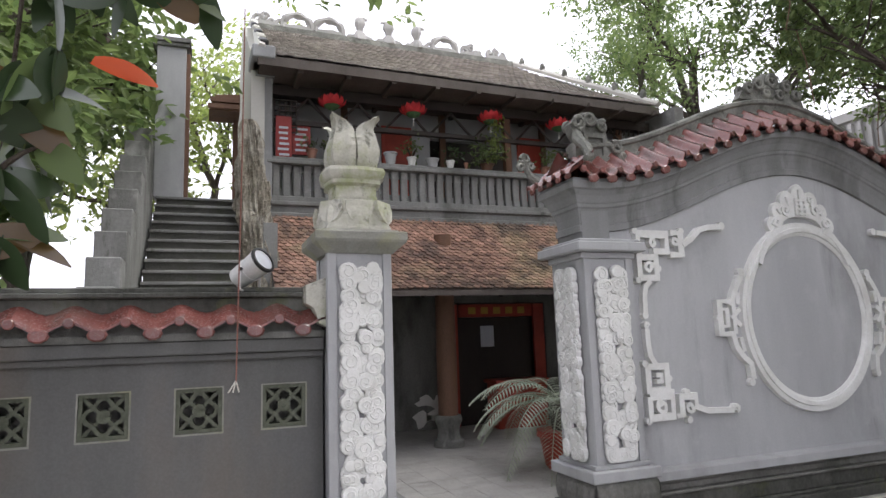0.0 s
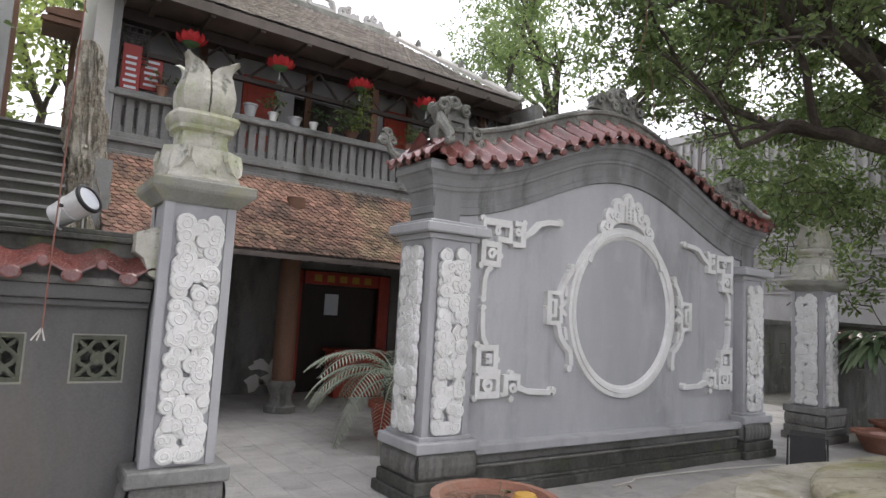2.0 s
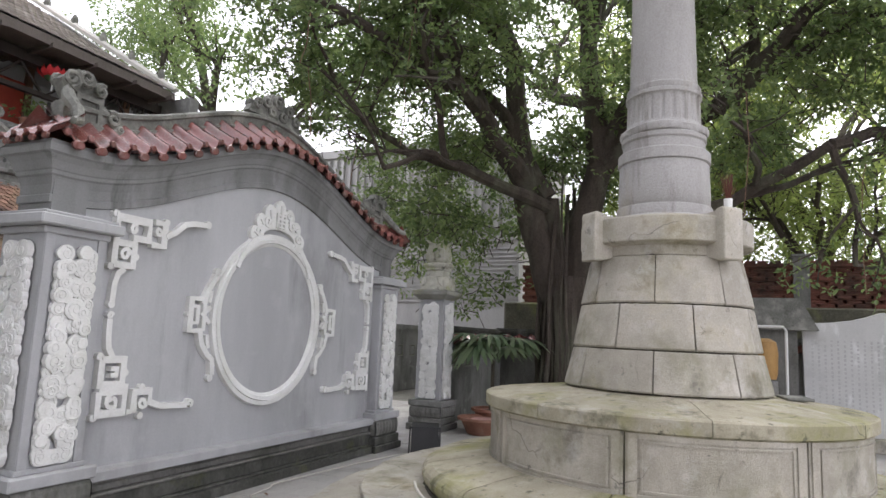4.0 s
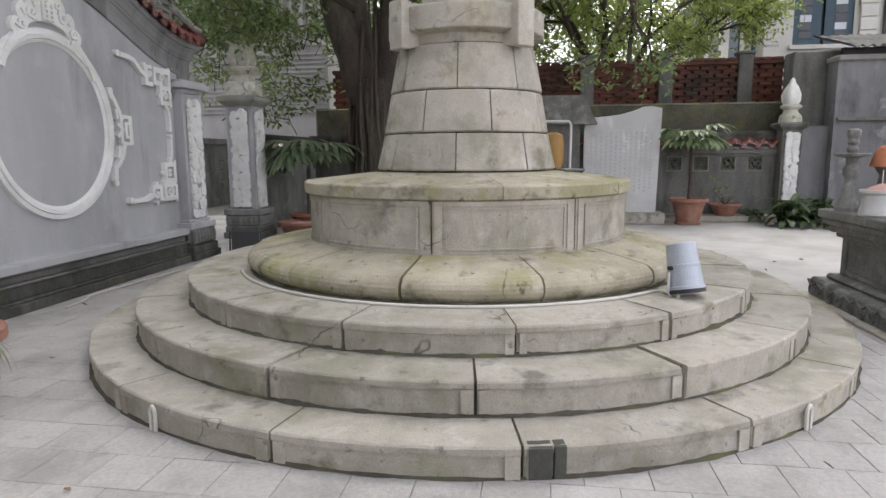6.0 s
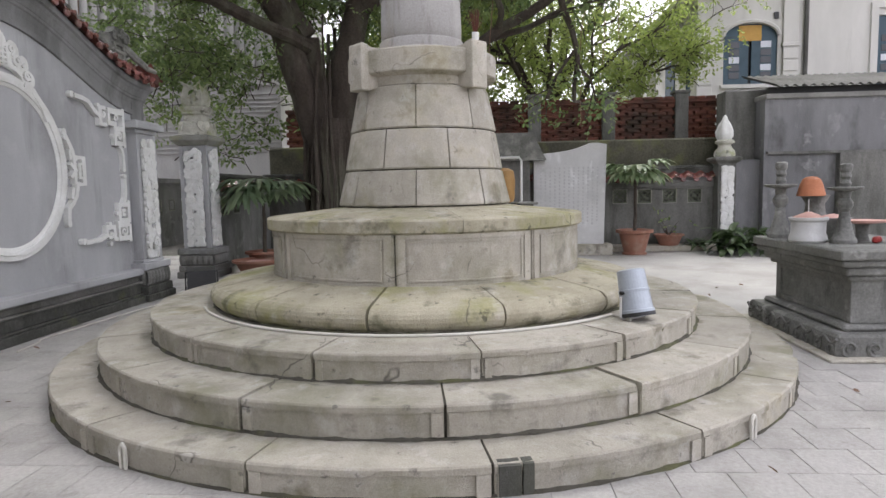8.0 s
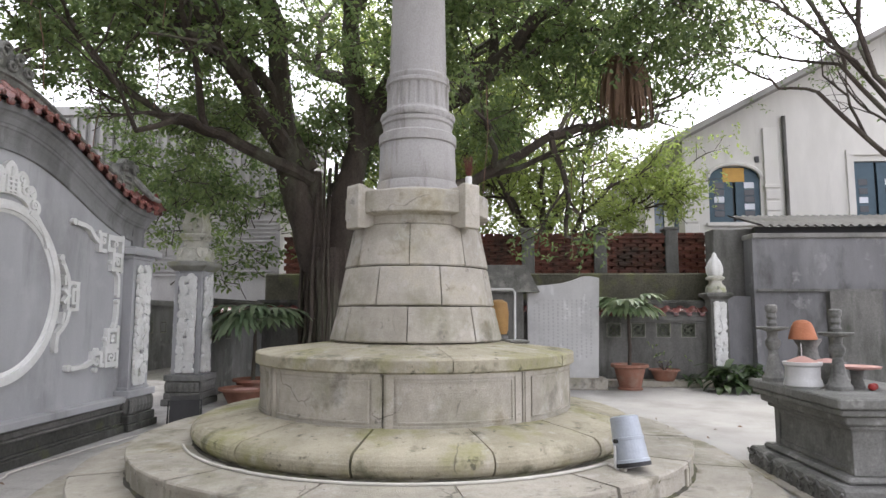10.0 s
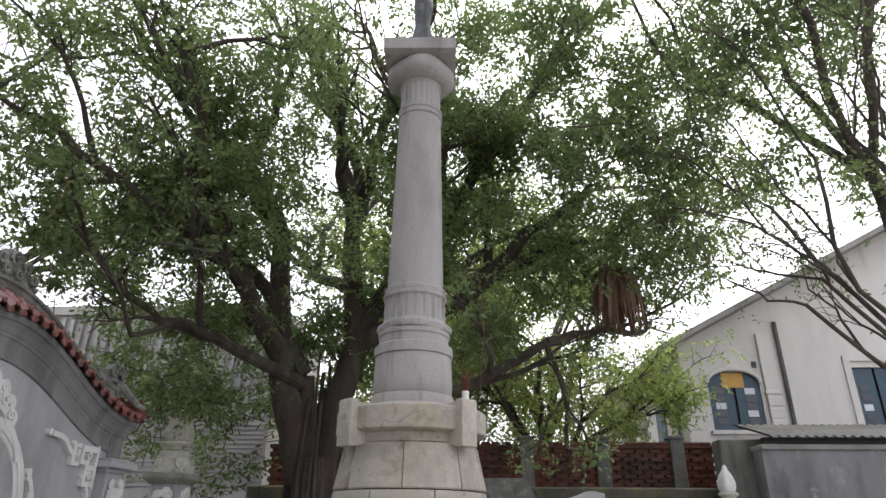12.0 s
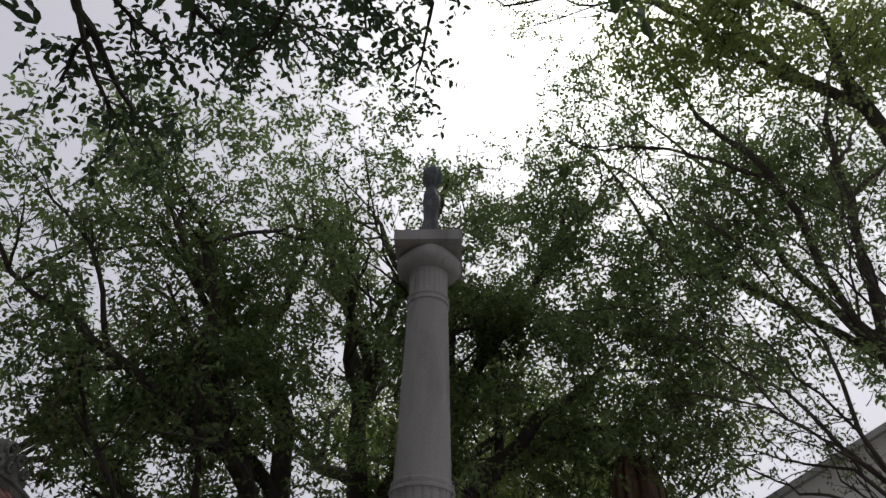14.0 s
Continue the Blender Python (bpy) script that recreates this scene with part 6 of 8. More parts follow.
part("base", boxes((-0.95, 0.95, -0.28, 0.28, 0, 0.25), bevel=0.015), STONE, stela, at=pose(0, 0, 0, 0, 0, -90))
rng = random.Random(9)
for c in range(13):
    bm = bmesh.new()
    z = 2.0
    while z > 0.75:
        h = rng.uniform(0.03, 0.06)
        box(bm, -0.66 + c * 0.105, -0.66 + c * 0.105 + 0.035, -0.094, -0.0895, z - h, z)
        z -= h + rng.uniform(0.02, 0.05)
    part("inscription_column", bm, INSCRIBED, stela, "worn unreadable inscription", at=pose(0, 0, 0, 4, 0, -90))["kind"] = "stuff"

# stone altar with offerings
altar = thing("stone_altar", "grey carved stone altar table with moulded top and scrolled foot", "altar", 6.20, -3.70, 0)
part("altar_top", boxes((-0.90, 0.90, -0.62, 0.62, 0.86, 0.95), (-0.87, 0.87, -0.59, 0.59, 0.80, 0.859), (-0.82, 0.82, -0.53, 0.53, 0.72, 0.799), (-0.77, 0.77, -0.48, 0.48, 0.67, 0.719), bevel=0.014), ALTAR, altar)
part("altar_body", boxes((-0.70, 0.70, -0.41, 0.41, 0.28, 0.67)), ALTAR, altar)
part("body_frame", boxes((-0.72, -0.62, -0.43, 0.43, 0.28, 0.67), (0.62, 0.72, -0.43, 0.43, 0.28, 0.67), (-0.62, 0.62, -0.425, 0.425, 0.61, 0.669), (-0.62, 0.62, -0.425, 0.425, 0.282, 0.34), bevel=0.006), ALTAR, altar)
part("altar_foot", boxes((-0.80, 0.80, -0.53, 0.53, 0.22, 0.28), (-0.91, 0.91, -0.64, 0.64, 0.0, 0.22), bevel=0.025), ALTAR, altar)
bm = bmesh.new()
for yy in (-0.645, 0.645):
    for k in range(9):
        x = -0.82 + k * 0.205
        tube(bm, [(px, yy, pz) for px, pz in spiral(x, 0.085, 0.07, 1.2, 12, k, 1 if k % 2 else -1)], [0.013] * 13, 5)
        tube(bm, [(x - 0.1 + 0.2 * q / 6, yy, 0.185 - 0.05 * math.sin(math.pi * q / 6)) for q in range(7)], [0.014] * 7, 5)
for k in range(6):
    y = -0.52 + k * 0.21
    tube(bm, [(-0.915, py, pz) for py, pz in spiral(y, 0.10, 0.075, 1.3, 12, k, 1)], [0.016] * 13, 5)
part("carved_wave_band", bm, ALTAR, altar, "carved scroll waves")["kind"] = "stuff"
apron = part("apron_step", boxes((-1.02, 1.02, -0.74, 0.74, 0.001, 0.03), bevel=0.008), STONE, altar, "thin pale stone slab under the altar")


def candle_stand(x, y, z, h=0.56):
    c = thing("stone_candlestick", "grey turned stone candlestick with a wide drip tray", "candlestick", x, y, z, 0, "altar candlesticks")
    s = h / 0.56
    part("stem", lathe(bmesh.new(), [(0.12, 0), (0.12, 0.03), (0.10, 0.05), (0.06, 0.16), (0.045, 0.24), (0.075, 0.28), (0.075, 0.31), (0.05, 0.34), (0.055, 0.38), (0.07, 0.395)], 28), ALTAR, c, smooth=True, at=Matrix.Diagonal((s * 0.74, s * 0.74, s, 1)))
    part("tray", lathe(bmesh.new(), [(0.06, 0.39), (0.15, 0.405), (0.16, 0.42), (0.15, 0.425), (0.05, 0.425)], 32), ALTAR, c, at=Matrix.Diagonal((s * 0.76, s * 0.76, s, 1)))
    part("socket", lathe(bmesh.new(), [(0.04, 0.42), (0.05, 0.45), (0.035, 0.48), (0.05, 0.50), (0.04, 0.53), (0.055, 0.55), (0.055, 0.59), (0.03, 0.60)], 24), ALTAR, c, smooth=True, at=Matrix.Diagonal((s * 0.8, s * 0.8, s, 1)))


candle_stand(6.76, -3.22, 0.95, 0.76)
candle_stand(5.98, -3.46, 0.95, 0.71)
cens = thing("incense_bowl", "round grey stone incense bowl heaped with pink ash and sticks", "incense bowl", 6.20, -3.24, 0.95)
part("bowl", lathe(bmesh.new(), [(0.16, 0), (0.175, 0.02), (0.165, 0.07), (0.155, 0.09), (0.155, 0.20), (0.175, 0.22), (0.175, 0.245), (0.15, 0.245)], 36), MARBLE, cens, smooth=True)
part("ash_heap", lathe(bmesh.new(), [(0.15, 0.24), (0.09, 0.27), (0.02, 0.30)], 20), INCENSE, cens)
part("stick", tube(bmesh.new(), [(0, 0, 0.28), (0.005, 0, 0.42)], 0.004, 5), WHITE, cens)
vase = thing("stone_vase", "grey stone vase with an orange wicker hat on its rim", "vase", 6.72, -3.56, 0.95)
part("vase_body", lathe(bmesh.new(), [(0.10, 0), (0.09, 0.04), (0.13, 0.12), (0.14, 0.20), (0.10, 0.27), (0.09, 0.36), (0.13, 0.43), (0.14, 0.45), (0.1, 0.45)], 32), ALTAR, vase, smooth=True)
hat = thing("wicker_hat", "orange woven conical hat resting on a stone vase", "hat", 6.69, -3.50, 1.395)
part("hat_body", lathe(bmesh.new(), [(0.138, 0.0), (0.135, 0.02), (0.108, 0.12), (0.085, 0.175), (0.05, 0.20), (0.01, 0.205)], 36, shape=lambda a, r, z: r * (1 + 0.02 * math.sin(a * 18))), ORANGE, hat)
for x, y, r, h in ((6.55, -3.66, 0.17, 0.22), (5.75, -4.05, 0.16, 0.24)):
    pot = thing("offering_pot", "dark grey stone pot with a pale pink heap", "pot", x, y, 0.95, 0, "altar pots")
    part("pot_body", lathe(bmesh.new(), [(r * 0.6, 0), (r * 0.9, h * 0.3), (r, h * 0.8), (r * 1.05, h), (r * 0.85, h)], 28), ALTAR, pot, smooth=True)
    part("heap", lathe(bmesh.new(), [(r * 0.86, h * 0.98), (r * 0.5, h * 1.1), (0.01, h * 1.18)], 16), INCENSE, pot)
table = thing("offering_tray", "pink round tray on a turned stone stand", "tray", 6.18, -3.74, 0.95)
part("stand", lathe(bmesh.new(), [(0.07, 0), (0.05, 0.08), (0.06, 0.17)], 20), ALTAR, table, smooth=True)
part("plate", lathe(bmesh.new(), [(0.05, 0.17), (0.2, 0.19), (0.21, 0.21), (0.19, 0.205)], 32), INCENSE, table)
for x, y in ((6.02, -3.80), (5.95, -3.74)):
    fr = part("red_fruit", lathe(bmesh.new(), [(0.012, 0), (0.03, 0.012), (0.036, 0.034), (0.026, 0.058), (0.008, 0.062)], 16), SIGN_RED, smooth=True, at=pose(x, y, 0.95))
    tagged(fr, "small round red fruit on the altar", "fruit", "altar fruit")

# finial pillar at the end of the east wall and the taller grey wall
def small_gate_pillar(x, y):
    g = thing("boundary_pillar", "weathered boundary pillar with white cloud panel and bud finial", "pillar", x, y, 0)
    part("shaft", boxes((-0.2, 0.2, -0.2, 0.2, 0.0, 2.05)), PLASTER_DAMP, g)
    rp = part("relief_panel", cloud_panel(bmesh.new(), 0.30, 1.55, 17, False), WHITE, g, "white stucco cloud relief", at=pose(0, 0, 0, 0, 0, -90) @ pose(0, -0.203, 0.45))
    part("cap", square_lathe(bmesh.new(), [(0.2, 2.02), (0.30, 2.10), (0.31, 2.15), (0.26, 2.18)]), PLASTER_DAMP, g)
    part("bud_base", lathe(bmesh.new(), [(0.22, 2.16), (0.24, 2.22), (0.22, 2.32), (0.15, 2.40), (0.14, 2.46), (0.21, 2.50), (0.22, 2.54), (0.16, 2.58)], 28), LOTUS, g, smooth=True)
    part("bud", lathe(bmesh.new(), [(0.14, 2.56), (0.19, 2.66), (0.19, 2.78), (0.13, 2.94), (0.06, 3.04), (0.05, 3.1), (0.01, 3.15)], 28, shape=lambda a, r, z: r * (1 + 0.09 * math.cos(5 * a))), WHITE, g, smooth=True)


small_gate_pillar(15.10, -5.68)
tall = thing("wall_southeast", "tall dark grey stained wall with recessed panels", "wall", 0, 0, 0, kind="structure")
part("wall_body", boxes((15.0, 15.3, -6.45, -5.9, 0, 2.1), (14.8, 15.3, -16, -6.45, 0, 3.45)), TALL_PLASTER, tall)
part("wall_body", boxes((14.62, 14.8, -9.2, -8.05, 0, 2.2), (14.62, 14.8, -13, -9.5, 0, 2.2)), PLASTER_DAMP, tall)
part("wall_cap", boxes((14.72, 15.36, -16, -6.43, 3.45, 3.56), bevel=0.015), CONCRETE, tall)
part("ledge", boxes((14.70, 14.82, -13, -6.5, 2.2, 2.26)), PLASTER_DAMP, tall)
shed = thing("shed_roof", "corrugated grey sheet roof on the tall wall", "roof", 0, 0, 0)
bm = bmesh.new()
rows = []
for k in range(181):
    y = -6.6 - k * 0.05
    h = 0.03 * math.cos(k * math.pi / 2)
    rows.append([bm.verts.new((14.6, y, 3.72 + h)), bm.verts.new((16.6, y, 4.25 + h)), bm.verts.new((16.6, y, 4.235 + h)), bm.verts.new((14.6, y, 3.705 + h))])
for a, b in zip(rows, rows[1:]):
    for q in range(4):
        bm.faces.new((a[q], b[q], b[(q + 1) % 4], a[(q + 1) % 4]))
part("sheet", bm, TIN, shed)
# coloured black to stand for the shadow gap under the sheet
part("support", boxes((14.95, 15.1, -15, -6.6, 3.56, 3.74)), BLACK, shed)
block = part("mossy_pier", boxes((15.35, 15.9, -6.75, -5.75, 0, 3.75), bevel=0.03), PLASTER_DAMP)
tagged(block, "square mossy grey pier behind the boundary wall", "pier")
# bank, retaining wall and pierced brick fence behind the east wall
bank = part("wall_retaining", boxes((15.8, 16.9, -6.2, 5.5, 0, 2.70), bevel=0.04), material("mossy_bank", (0.15, 0.14, 0.10), (0.05, 0.05, 0.035), 0.95, 2, 20, 0.9, 0.5, (0.16, 0.17, 0.06), 0.7, 1.2))
tagged(bank, "mossy retaining wall behind the boundary wall", "wall", kind="structure")
fence = thing("brick_fence", "dark pierced red brick fence with square posts", "fence", 0, 0, 0)
for y in (-5.25, -3.35, -1.4, 0.6, 2.6, 4.6):
    part("post", boxes((16.95, 17.3, y - 0.17, y + 0.17, 2.7, 3.95), (16.91, 17.34, y - 0.21, y + 0.21, 3.95, 4.02), bevel=0.015), PLASTER_DAMP, fence)
part("rail", boxes((16.98, 17.25, -6.2, 5.4, 3.72, 3.80), (16.98, 17.25, -6.2, 5.4, 2.70, 2.78)), BRICK, fence)
bm = bmesh.new()
box(bm, 0, 0.10, -0.145, 0.145, 0, 0.07, 0.006)
brick0 = part("brick", bm, BRICK, fence, at=pose(17.05, -5.0, 2.79))
cnt = 1
for r in range(9):
    for k in range(33):
        y = -6.1 + k * 0.35 + (0.17 if r % 2 else 0)
        if y < 5.3 and cnt < 300:
            again(brick0, fence, pose(17.03 + 0.03 * (r % 2), y, 2.785 + r * 0.104, 0, 0, (k * 37 % 5) - 2))
            cnt += 1
part("brick_backing", boxes((17.22, 17.25, -6.2, 5.4, 2.78, 3.72)), BRICK, fence)
part("brick_course", boxes(*[(17.04, 17.16, -6.2, 5.4, 2.862 + r * 0.104, 2.885 + r * 0.104) for r in range(9)]), BRICK, fence)
cap_row = None
for k in range(42):
    m = pose(17.12, -6.0 + k * 0.27, 3.80, 0, 0, 0)
    if cap_row is None:
        cap_row = part("cap_tile", boxes((-0.16, 0.16, -0.12, 0.12, 0, 0.07), bevel=0.015), BRICK, fence, at=m)
    elif k % 5 != 3:
        again(cap_row, fence, m)

# kerb and plants along the east wall
kerb = part("kerb", boxes((14.72, 15.2, -5.5, -0.6, 0, 0.14), bevel=0.015), STONE)
tagged(kerb, "low stone kerb along the foot of the wall", "kerb", kind="structure")


def strap_leaf(bm, base, d, length, width, bend, n=6, fold=0.15):
    """A long arching leaf."""
    d = Vector(d).normalized()
    side = d.cross(Vector((0, 0, 1)))
    side = side.normalized() if side.length > 0.01 else Vector((1, 0, 0))
    p = Vector(base)
    rows = []
    for k in range(n + 1):
        t = k / n
        w = width * math.sin(math.pi * (0.12 + 0.86 * t)) ** 0.8
        rows.append((bm.verts.new(p - side * w + Vector((0, 0, fold * w))), bm.verts.new(p), bm.verts.new(p + side * w + Vector((0, 0, fold * w)))))
        d = (d + Vector((0, 0, -bend / n))).normalized()
        p = p + d * length / n
    for a, b in zip(rows, rows[1:]):
        bm.faces.new((a[0], a[1], b[1], b[0]))
        bm.faces.new((a[1], a[2], b[2], b[1]))


def fan_plant(name, label, x, y, r_pot, h_pot, trunk, fronds, length, seed, width=0.10, pot_mat=TERRACOTTA, leaf=LEAF_PALM, group=""):
    p = thing(name, label, "potted plant", x, y, 0, 0, group)
    part("pot", lathe(bmesh.new(), [(r_pot * 0.7, 0), (r_pot * 0.72, 0.03), (r_pot * 0.62, 0.05), (r_pot * 0.9, h_pot * 0.85), (r_pot * 1.08, h_pot * 0.88), (r_pot * 1.08, h_pot), (r_pot * 0.95, h_pot), (r_pot * 0.88, h_pot * 0.9)], 32), pot_mat, p, smooth=True)
    part("soil", lathe(bmesh.new(), [(r_pot * 0.9, h_pot * 0.88), (0.02, h_pot * 0.92)], 20), SOIL, p)
    rng = random.Random(seed)
    if trunk:
        part("trunk", tube(bmesh.new(), wander((0, 0, h_pot * 0.85), (0.03, 0, trunk), 6, 0.01, seed), [0.045, 0.04, 0.04, 0.038, 0.036, 0.035, 0.03], 8), BARK, p)
    for k in range(fronds):
        bm = bmesh.new()
        a = 2.4 * k + rng.uniform(-0.3, 0.3)
        up = rng.uniform(0.15, 1.0)
        d0 = Vector((math.cos(a), math.sin(a), up))
        base = Vector((0.03, 0, max(trunk, h_pot)))
        le = length * rng.uniform(0.75, 1.1)
        stalk = wander(base, base + d0.normalized() * le * 0.55, 3, 0.02, k)
        tube(bm, stalk, [0.012, 0.01, 0.008, 0.006], 5)
        for j in range(9):
            b = a + (j - 4) * 0.33
            strap_leaf(bm, stalk[-1], (math.cos(b), math.sin(b), up * 0.5 - 0.1), le * 0.62 * (1 - 0.06 * abs(j - 4)), width * 0.5, rng.uniform(0.8, 1.6))
        part("frond", bm, leaf, p)
    return p


fan_plant("potted_palm", "broad-leaved young tree in a brown pot before the wall", 14.25, -3.42, 0.38, 0.56, 1.75, 15, 0.95, 4, 0.13)
pl = flowerpot(14.85, -4.35, 0.14, 0.33, 0.26, TERRACOTTA, "low brown bowl with sparse stems", LEAF_BANYAN, 6, 0.10, 0.3, 0.1, group="court pots")
for x, y, s, n in ((14.8, -5.0, 0.55, 26), (13.9, -5.45, 1.0, 60), (14.3, -6.1, 0.9, 50), (13.4, -6.3, 0.8, 40)):
    sh = thing("leafy_shrub", "dark green broad-leaved shrub before the wall", "shrub", x, y, 0, 0, "shrubs by the wall")
    bm = bmesh.new()
    rng = random.Random(int(x * 31))
    for k in range(n):
        a, u = rng.uniform(0, 6.28), rng.uniform(0.3, 1.6)
        b = Vector((rng.uniform(-0.25, 0.25) * s, rng.uniform(-0.25, 0.25) * s, rng.uniform(0.05, 0.5) * s))
        strap_leaf(bm, b, (math.cos(a), math.sin(a), u), rng.uniform(0.35, 0.7) * s, 0.06 * s + 0.02, rng.uniform(1.0, 2.2))
    part("leaves", bm, LEAF_DARK, sh)
    part("stem", tube(bmesh.new(), [(0, 0, 0), (0, 0, 0.35 * s)], 0.04, 6), BARK, sh)
fan_plant("potted_palm", "dark fan-leaved palm in a terracotta pot beneath the banyan", 12.0, 4.35, 0.36, 0.40, 1.35, 22, 1.15, 8, 0.11, leaf=LEAF_FAN)
red_bowl = flowerpot(11.35, 4.25, 0, 0.46, 0.30, TERRACOTTA, "wide terracotta bowl filled with reddish gravel", None, group="court pots")
red_bowl.children[1].data.materials[0] = INCENSE
# wide planter on the court with dry grass and an orange fruit
planter = flowerpot(3.05, 3.50, 0, 0.43, 0.50, TERRACOTTA, "wide terracotta planter with dry grass and drooping leaves", None, group="court pots")
bm = bmesh.new()
rng = random.Random(8)
for k in range(170):
    a, r = rng.uniform(0, 6.28), 0.36 * math.sqrt(rng.random())
    strap_leaf(bm, (r * math.cos(a), r * math.sin(a), 0.455), (rng.uniform(-1, 1), rng.uniform(-1, 1), 0.35), rng.uniform(0.1, 0.26), 0.006, 1.2, 3)
part("dry_grass", bm, ROOT, planter)
bm = bmesh.new()
for k in range(34):
    a = rng.uniform(-1.5, 0.9)
    strap_leaf(bm, (0.25 * math.cos(a), 0.25 * math.sin(a), 0.47), (math.cos(a), math.sin(a), rng.uniform(0.2, 0.7)), rng.uniform(0.25, 0.45), 0.010, 3.2, 7)
part("grass_leaves", bm, LEAF_PALM, planter)
fr = part("orange_fruit", lathe(bmesh.new(), [(0.02, 0), (0.07, 0.02), (0.09, 0.06), (0.07, 0.10), (0.02, 0.115)], 20), YELLOW, smooth=True, at=pose(3.13, 3.28, 0.462))
tagged(fr, "orange-yellow fruit lying in the planter", "fruit")

# black stage lamp on the ground by the screen
spot = thing("stage_lamp", "black box-shaped stage lamp lying on the paving", "lamp", 9.0, 4.28, 0, 25)
spot.scale = (1.25, 1.25, 1.25)
part("housing", slab(bmesh.new(), [(-0.20, 0.0), (0.18, 0.0), (0.10, 0.14), (-0.02, 0.36), (-0.14, 0.32)], -0.16, 0.16), BLACK, spot)
part("front_box", boxes((0.06, 0.34, -0.17, 0.17, 0.02, 0.20), bevel=0.02), BLACK, spot)
part("yoke", tube(bmesh.new(), [(-0.2, -0.18, 0.02), (-0.05, -0.18, 0.30), (-0.05, 0.18, 0.30), (-0.2, 0.18, 0.02)], 0.012, 6), BLACK, spot)
# yellow tank with a pale pipe behind the column
tank = thing("yellow_tank", "ochre yellow painted tank beside a pale pipe frame", "tank", 12.9, -0.46, 0.0)
part("tank_body", lathe(bmesh.new(), [(0.17, 1.25), (0.20, 1.35), (0.215, 1.7), (0.185, 1.9), (0.08, 1.96)], 24), OCHRE_OLD, tank, smooth=True)
part("tank_stand", lathe(bmesh.new(), [(0.2, 0), (0.2, 1.22)], 16), PLASTER_DAMP, tank)
part("pipe_frame", tube(bmesh.new(), [(-0.05, -0.33, 0), (-0.05, -0.34, 2.10), (-0.05, -0.30, 2.17), (-0.05, 0.4, 2.17)], 0.025, 8), METAL_WHITE, tank)
shrine = thing("roofed_shrine", "small dark tiled-roof shrine behind the column", "shrine", 14.3, -0.55, 0)
part("shrine_body", boxes((-0.35, 0.35, -0.5, 0.5, 0, 2.15)), PLASTER_DAMP, shrine)
part("shrine_roof", slab(bmesh.new(), [(-0.85, 2.15), (0.85, 2.15), (0.55, 2.75), (-0.55, 2.75)], -0.55, 0.55), CARVED, shrine, at=pose(0, 0, 0, 0, 0, 90))

# ---------------------------------------------------------------- old colonial house beyond the fence
house = thing("colonial_house", "pale limewashed colonial house with arched blue-shuttered window", "house", 21, 0, 0)
HY0, HY1 = -6.9, -24.1
# openings are cut through the gable wall
op = ((-9.42, -7.74, 4.72, 6.62), (-13.9, -12.45, 4.55, 6.75))
for q in ((0, 0.35, op[0][1], HY0, 3, 7.6), (0, 0.35, op[0][0], op[0][1], 3, op[0][2]), (0, 0.35, op[0][0], op[0][1], op[0][3], 7.6), (0, 0.35, op[1][1], op[0][0], 3, 7.6), (0, 0.35, op[1][0], op[1][1], 3, op[1][2]), (0, 0.35, op[1][0], op[1][1], op[1][3], 7.6), (0, 0.35, HY1, op[1][0], 3, 7.6), (0.0, 0.4, HY1, HY0, 0, 3)):
    part("wall", boxes(q), LIME, house)
part("gable", slab(bmesh.new(), [(6.9, 7.6), (24.1, 7.6), (15.5, 12.05)], 0, 0.35), LIME, house, at=Matrix(((0, 1, 0, 0), (-1, 0, 0, 0), (0, 0, 1, 0), (0, 0, 0, 1))))
part("side_wall", boxes((0.35, 14, HY0 - 0.35, HY0, 0, 7.6)), LIME, house)
part("room_back", boxes((2.5, 2.6, HY1, HY0 - 0.4, 3, 7.6)), WOOD_DARK, house)
part("roof", slab(bmesh.new(), [(6.0, 7.25), (15.5, 12.2), (25.0, 7.25), (25.0, 7.05), (15.5, 12.0), (6.0, 7.05)], -0.9, 14), CONCRETE, house, "grey weathered roof with wide eaves", at=Matrix(((0, 1, 0, 0), (-1, 0, 0, 0), (0, 0, 1, 0), (0, 0, 0, 1))))
for y0, y1, z0, z1 in ((-7.35, -6.88, 3, 7.6), (-10.0, -9.55, 3, 7.9)):
    part("pilaster", boxes((-0.10, 0.0, y0, y1, z0, z1), (-0.14, 0.0, y0 - 0.04, y1 + 0.04, 5.86, 5.98), bevel=0.01), LIME, house)
    for k in range(7):
        part("quoin", boxes((-0.13, -0.1, y0, y1, 3.2 + k * 0.38, 3.5 + k * 0.38), bevel=0.008), LIME, house)
part("drain_pipe", tube(bmesh.new(), [(-0.08, -10.25, 3.0), (-0.08, -10.25, 8.3)], 0.07, 8), TIN, house)


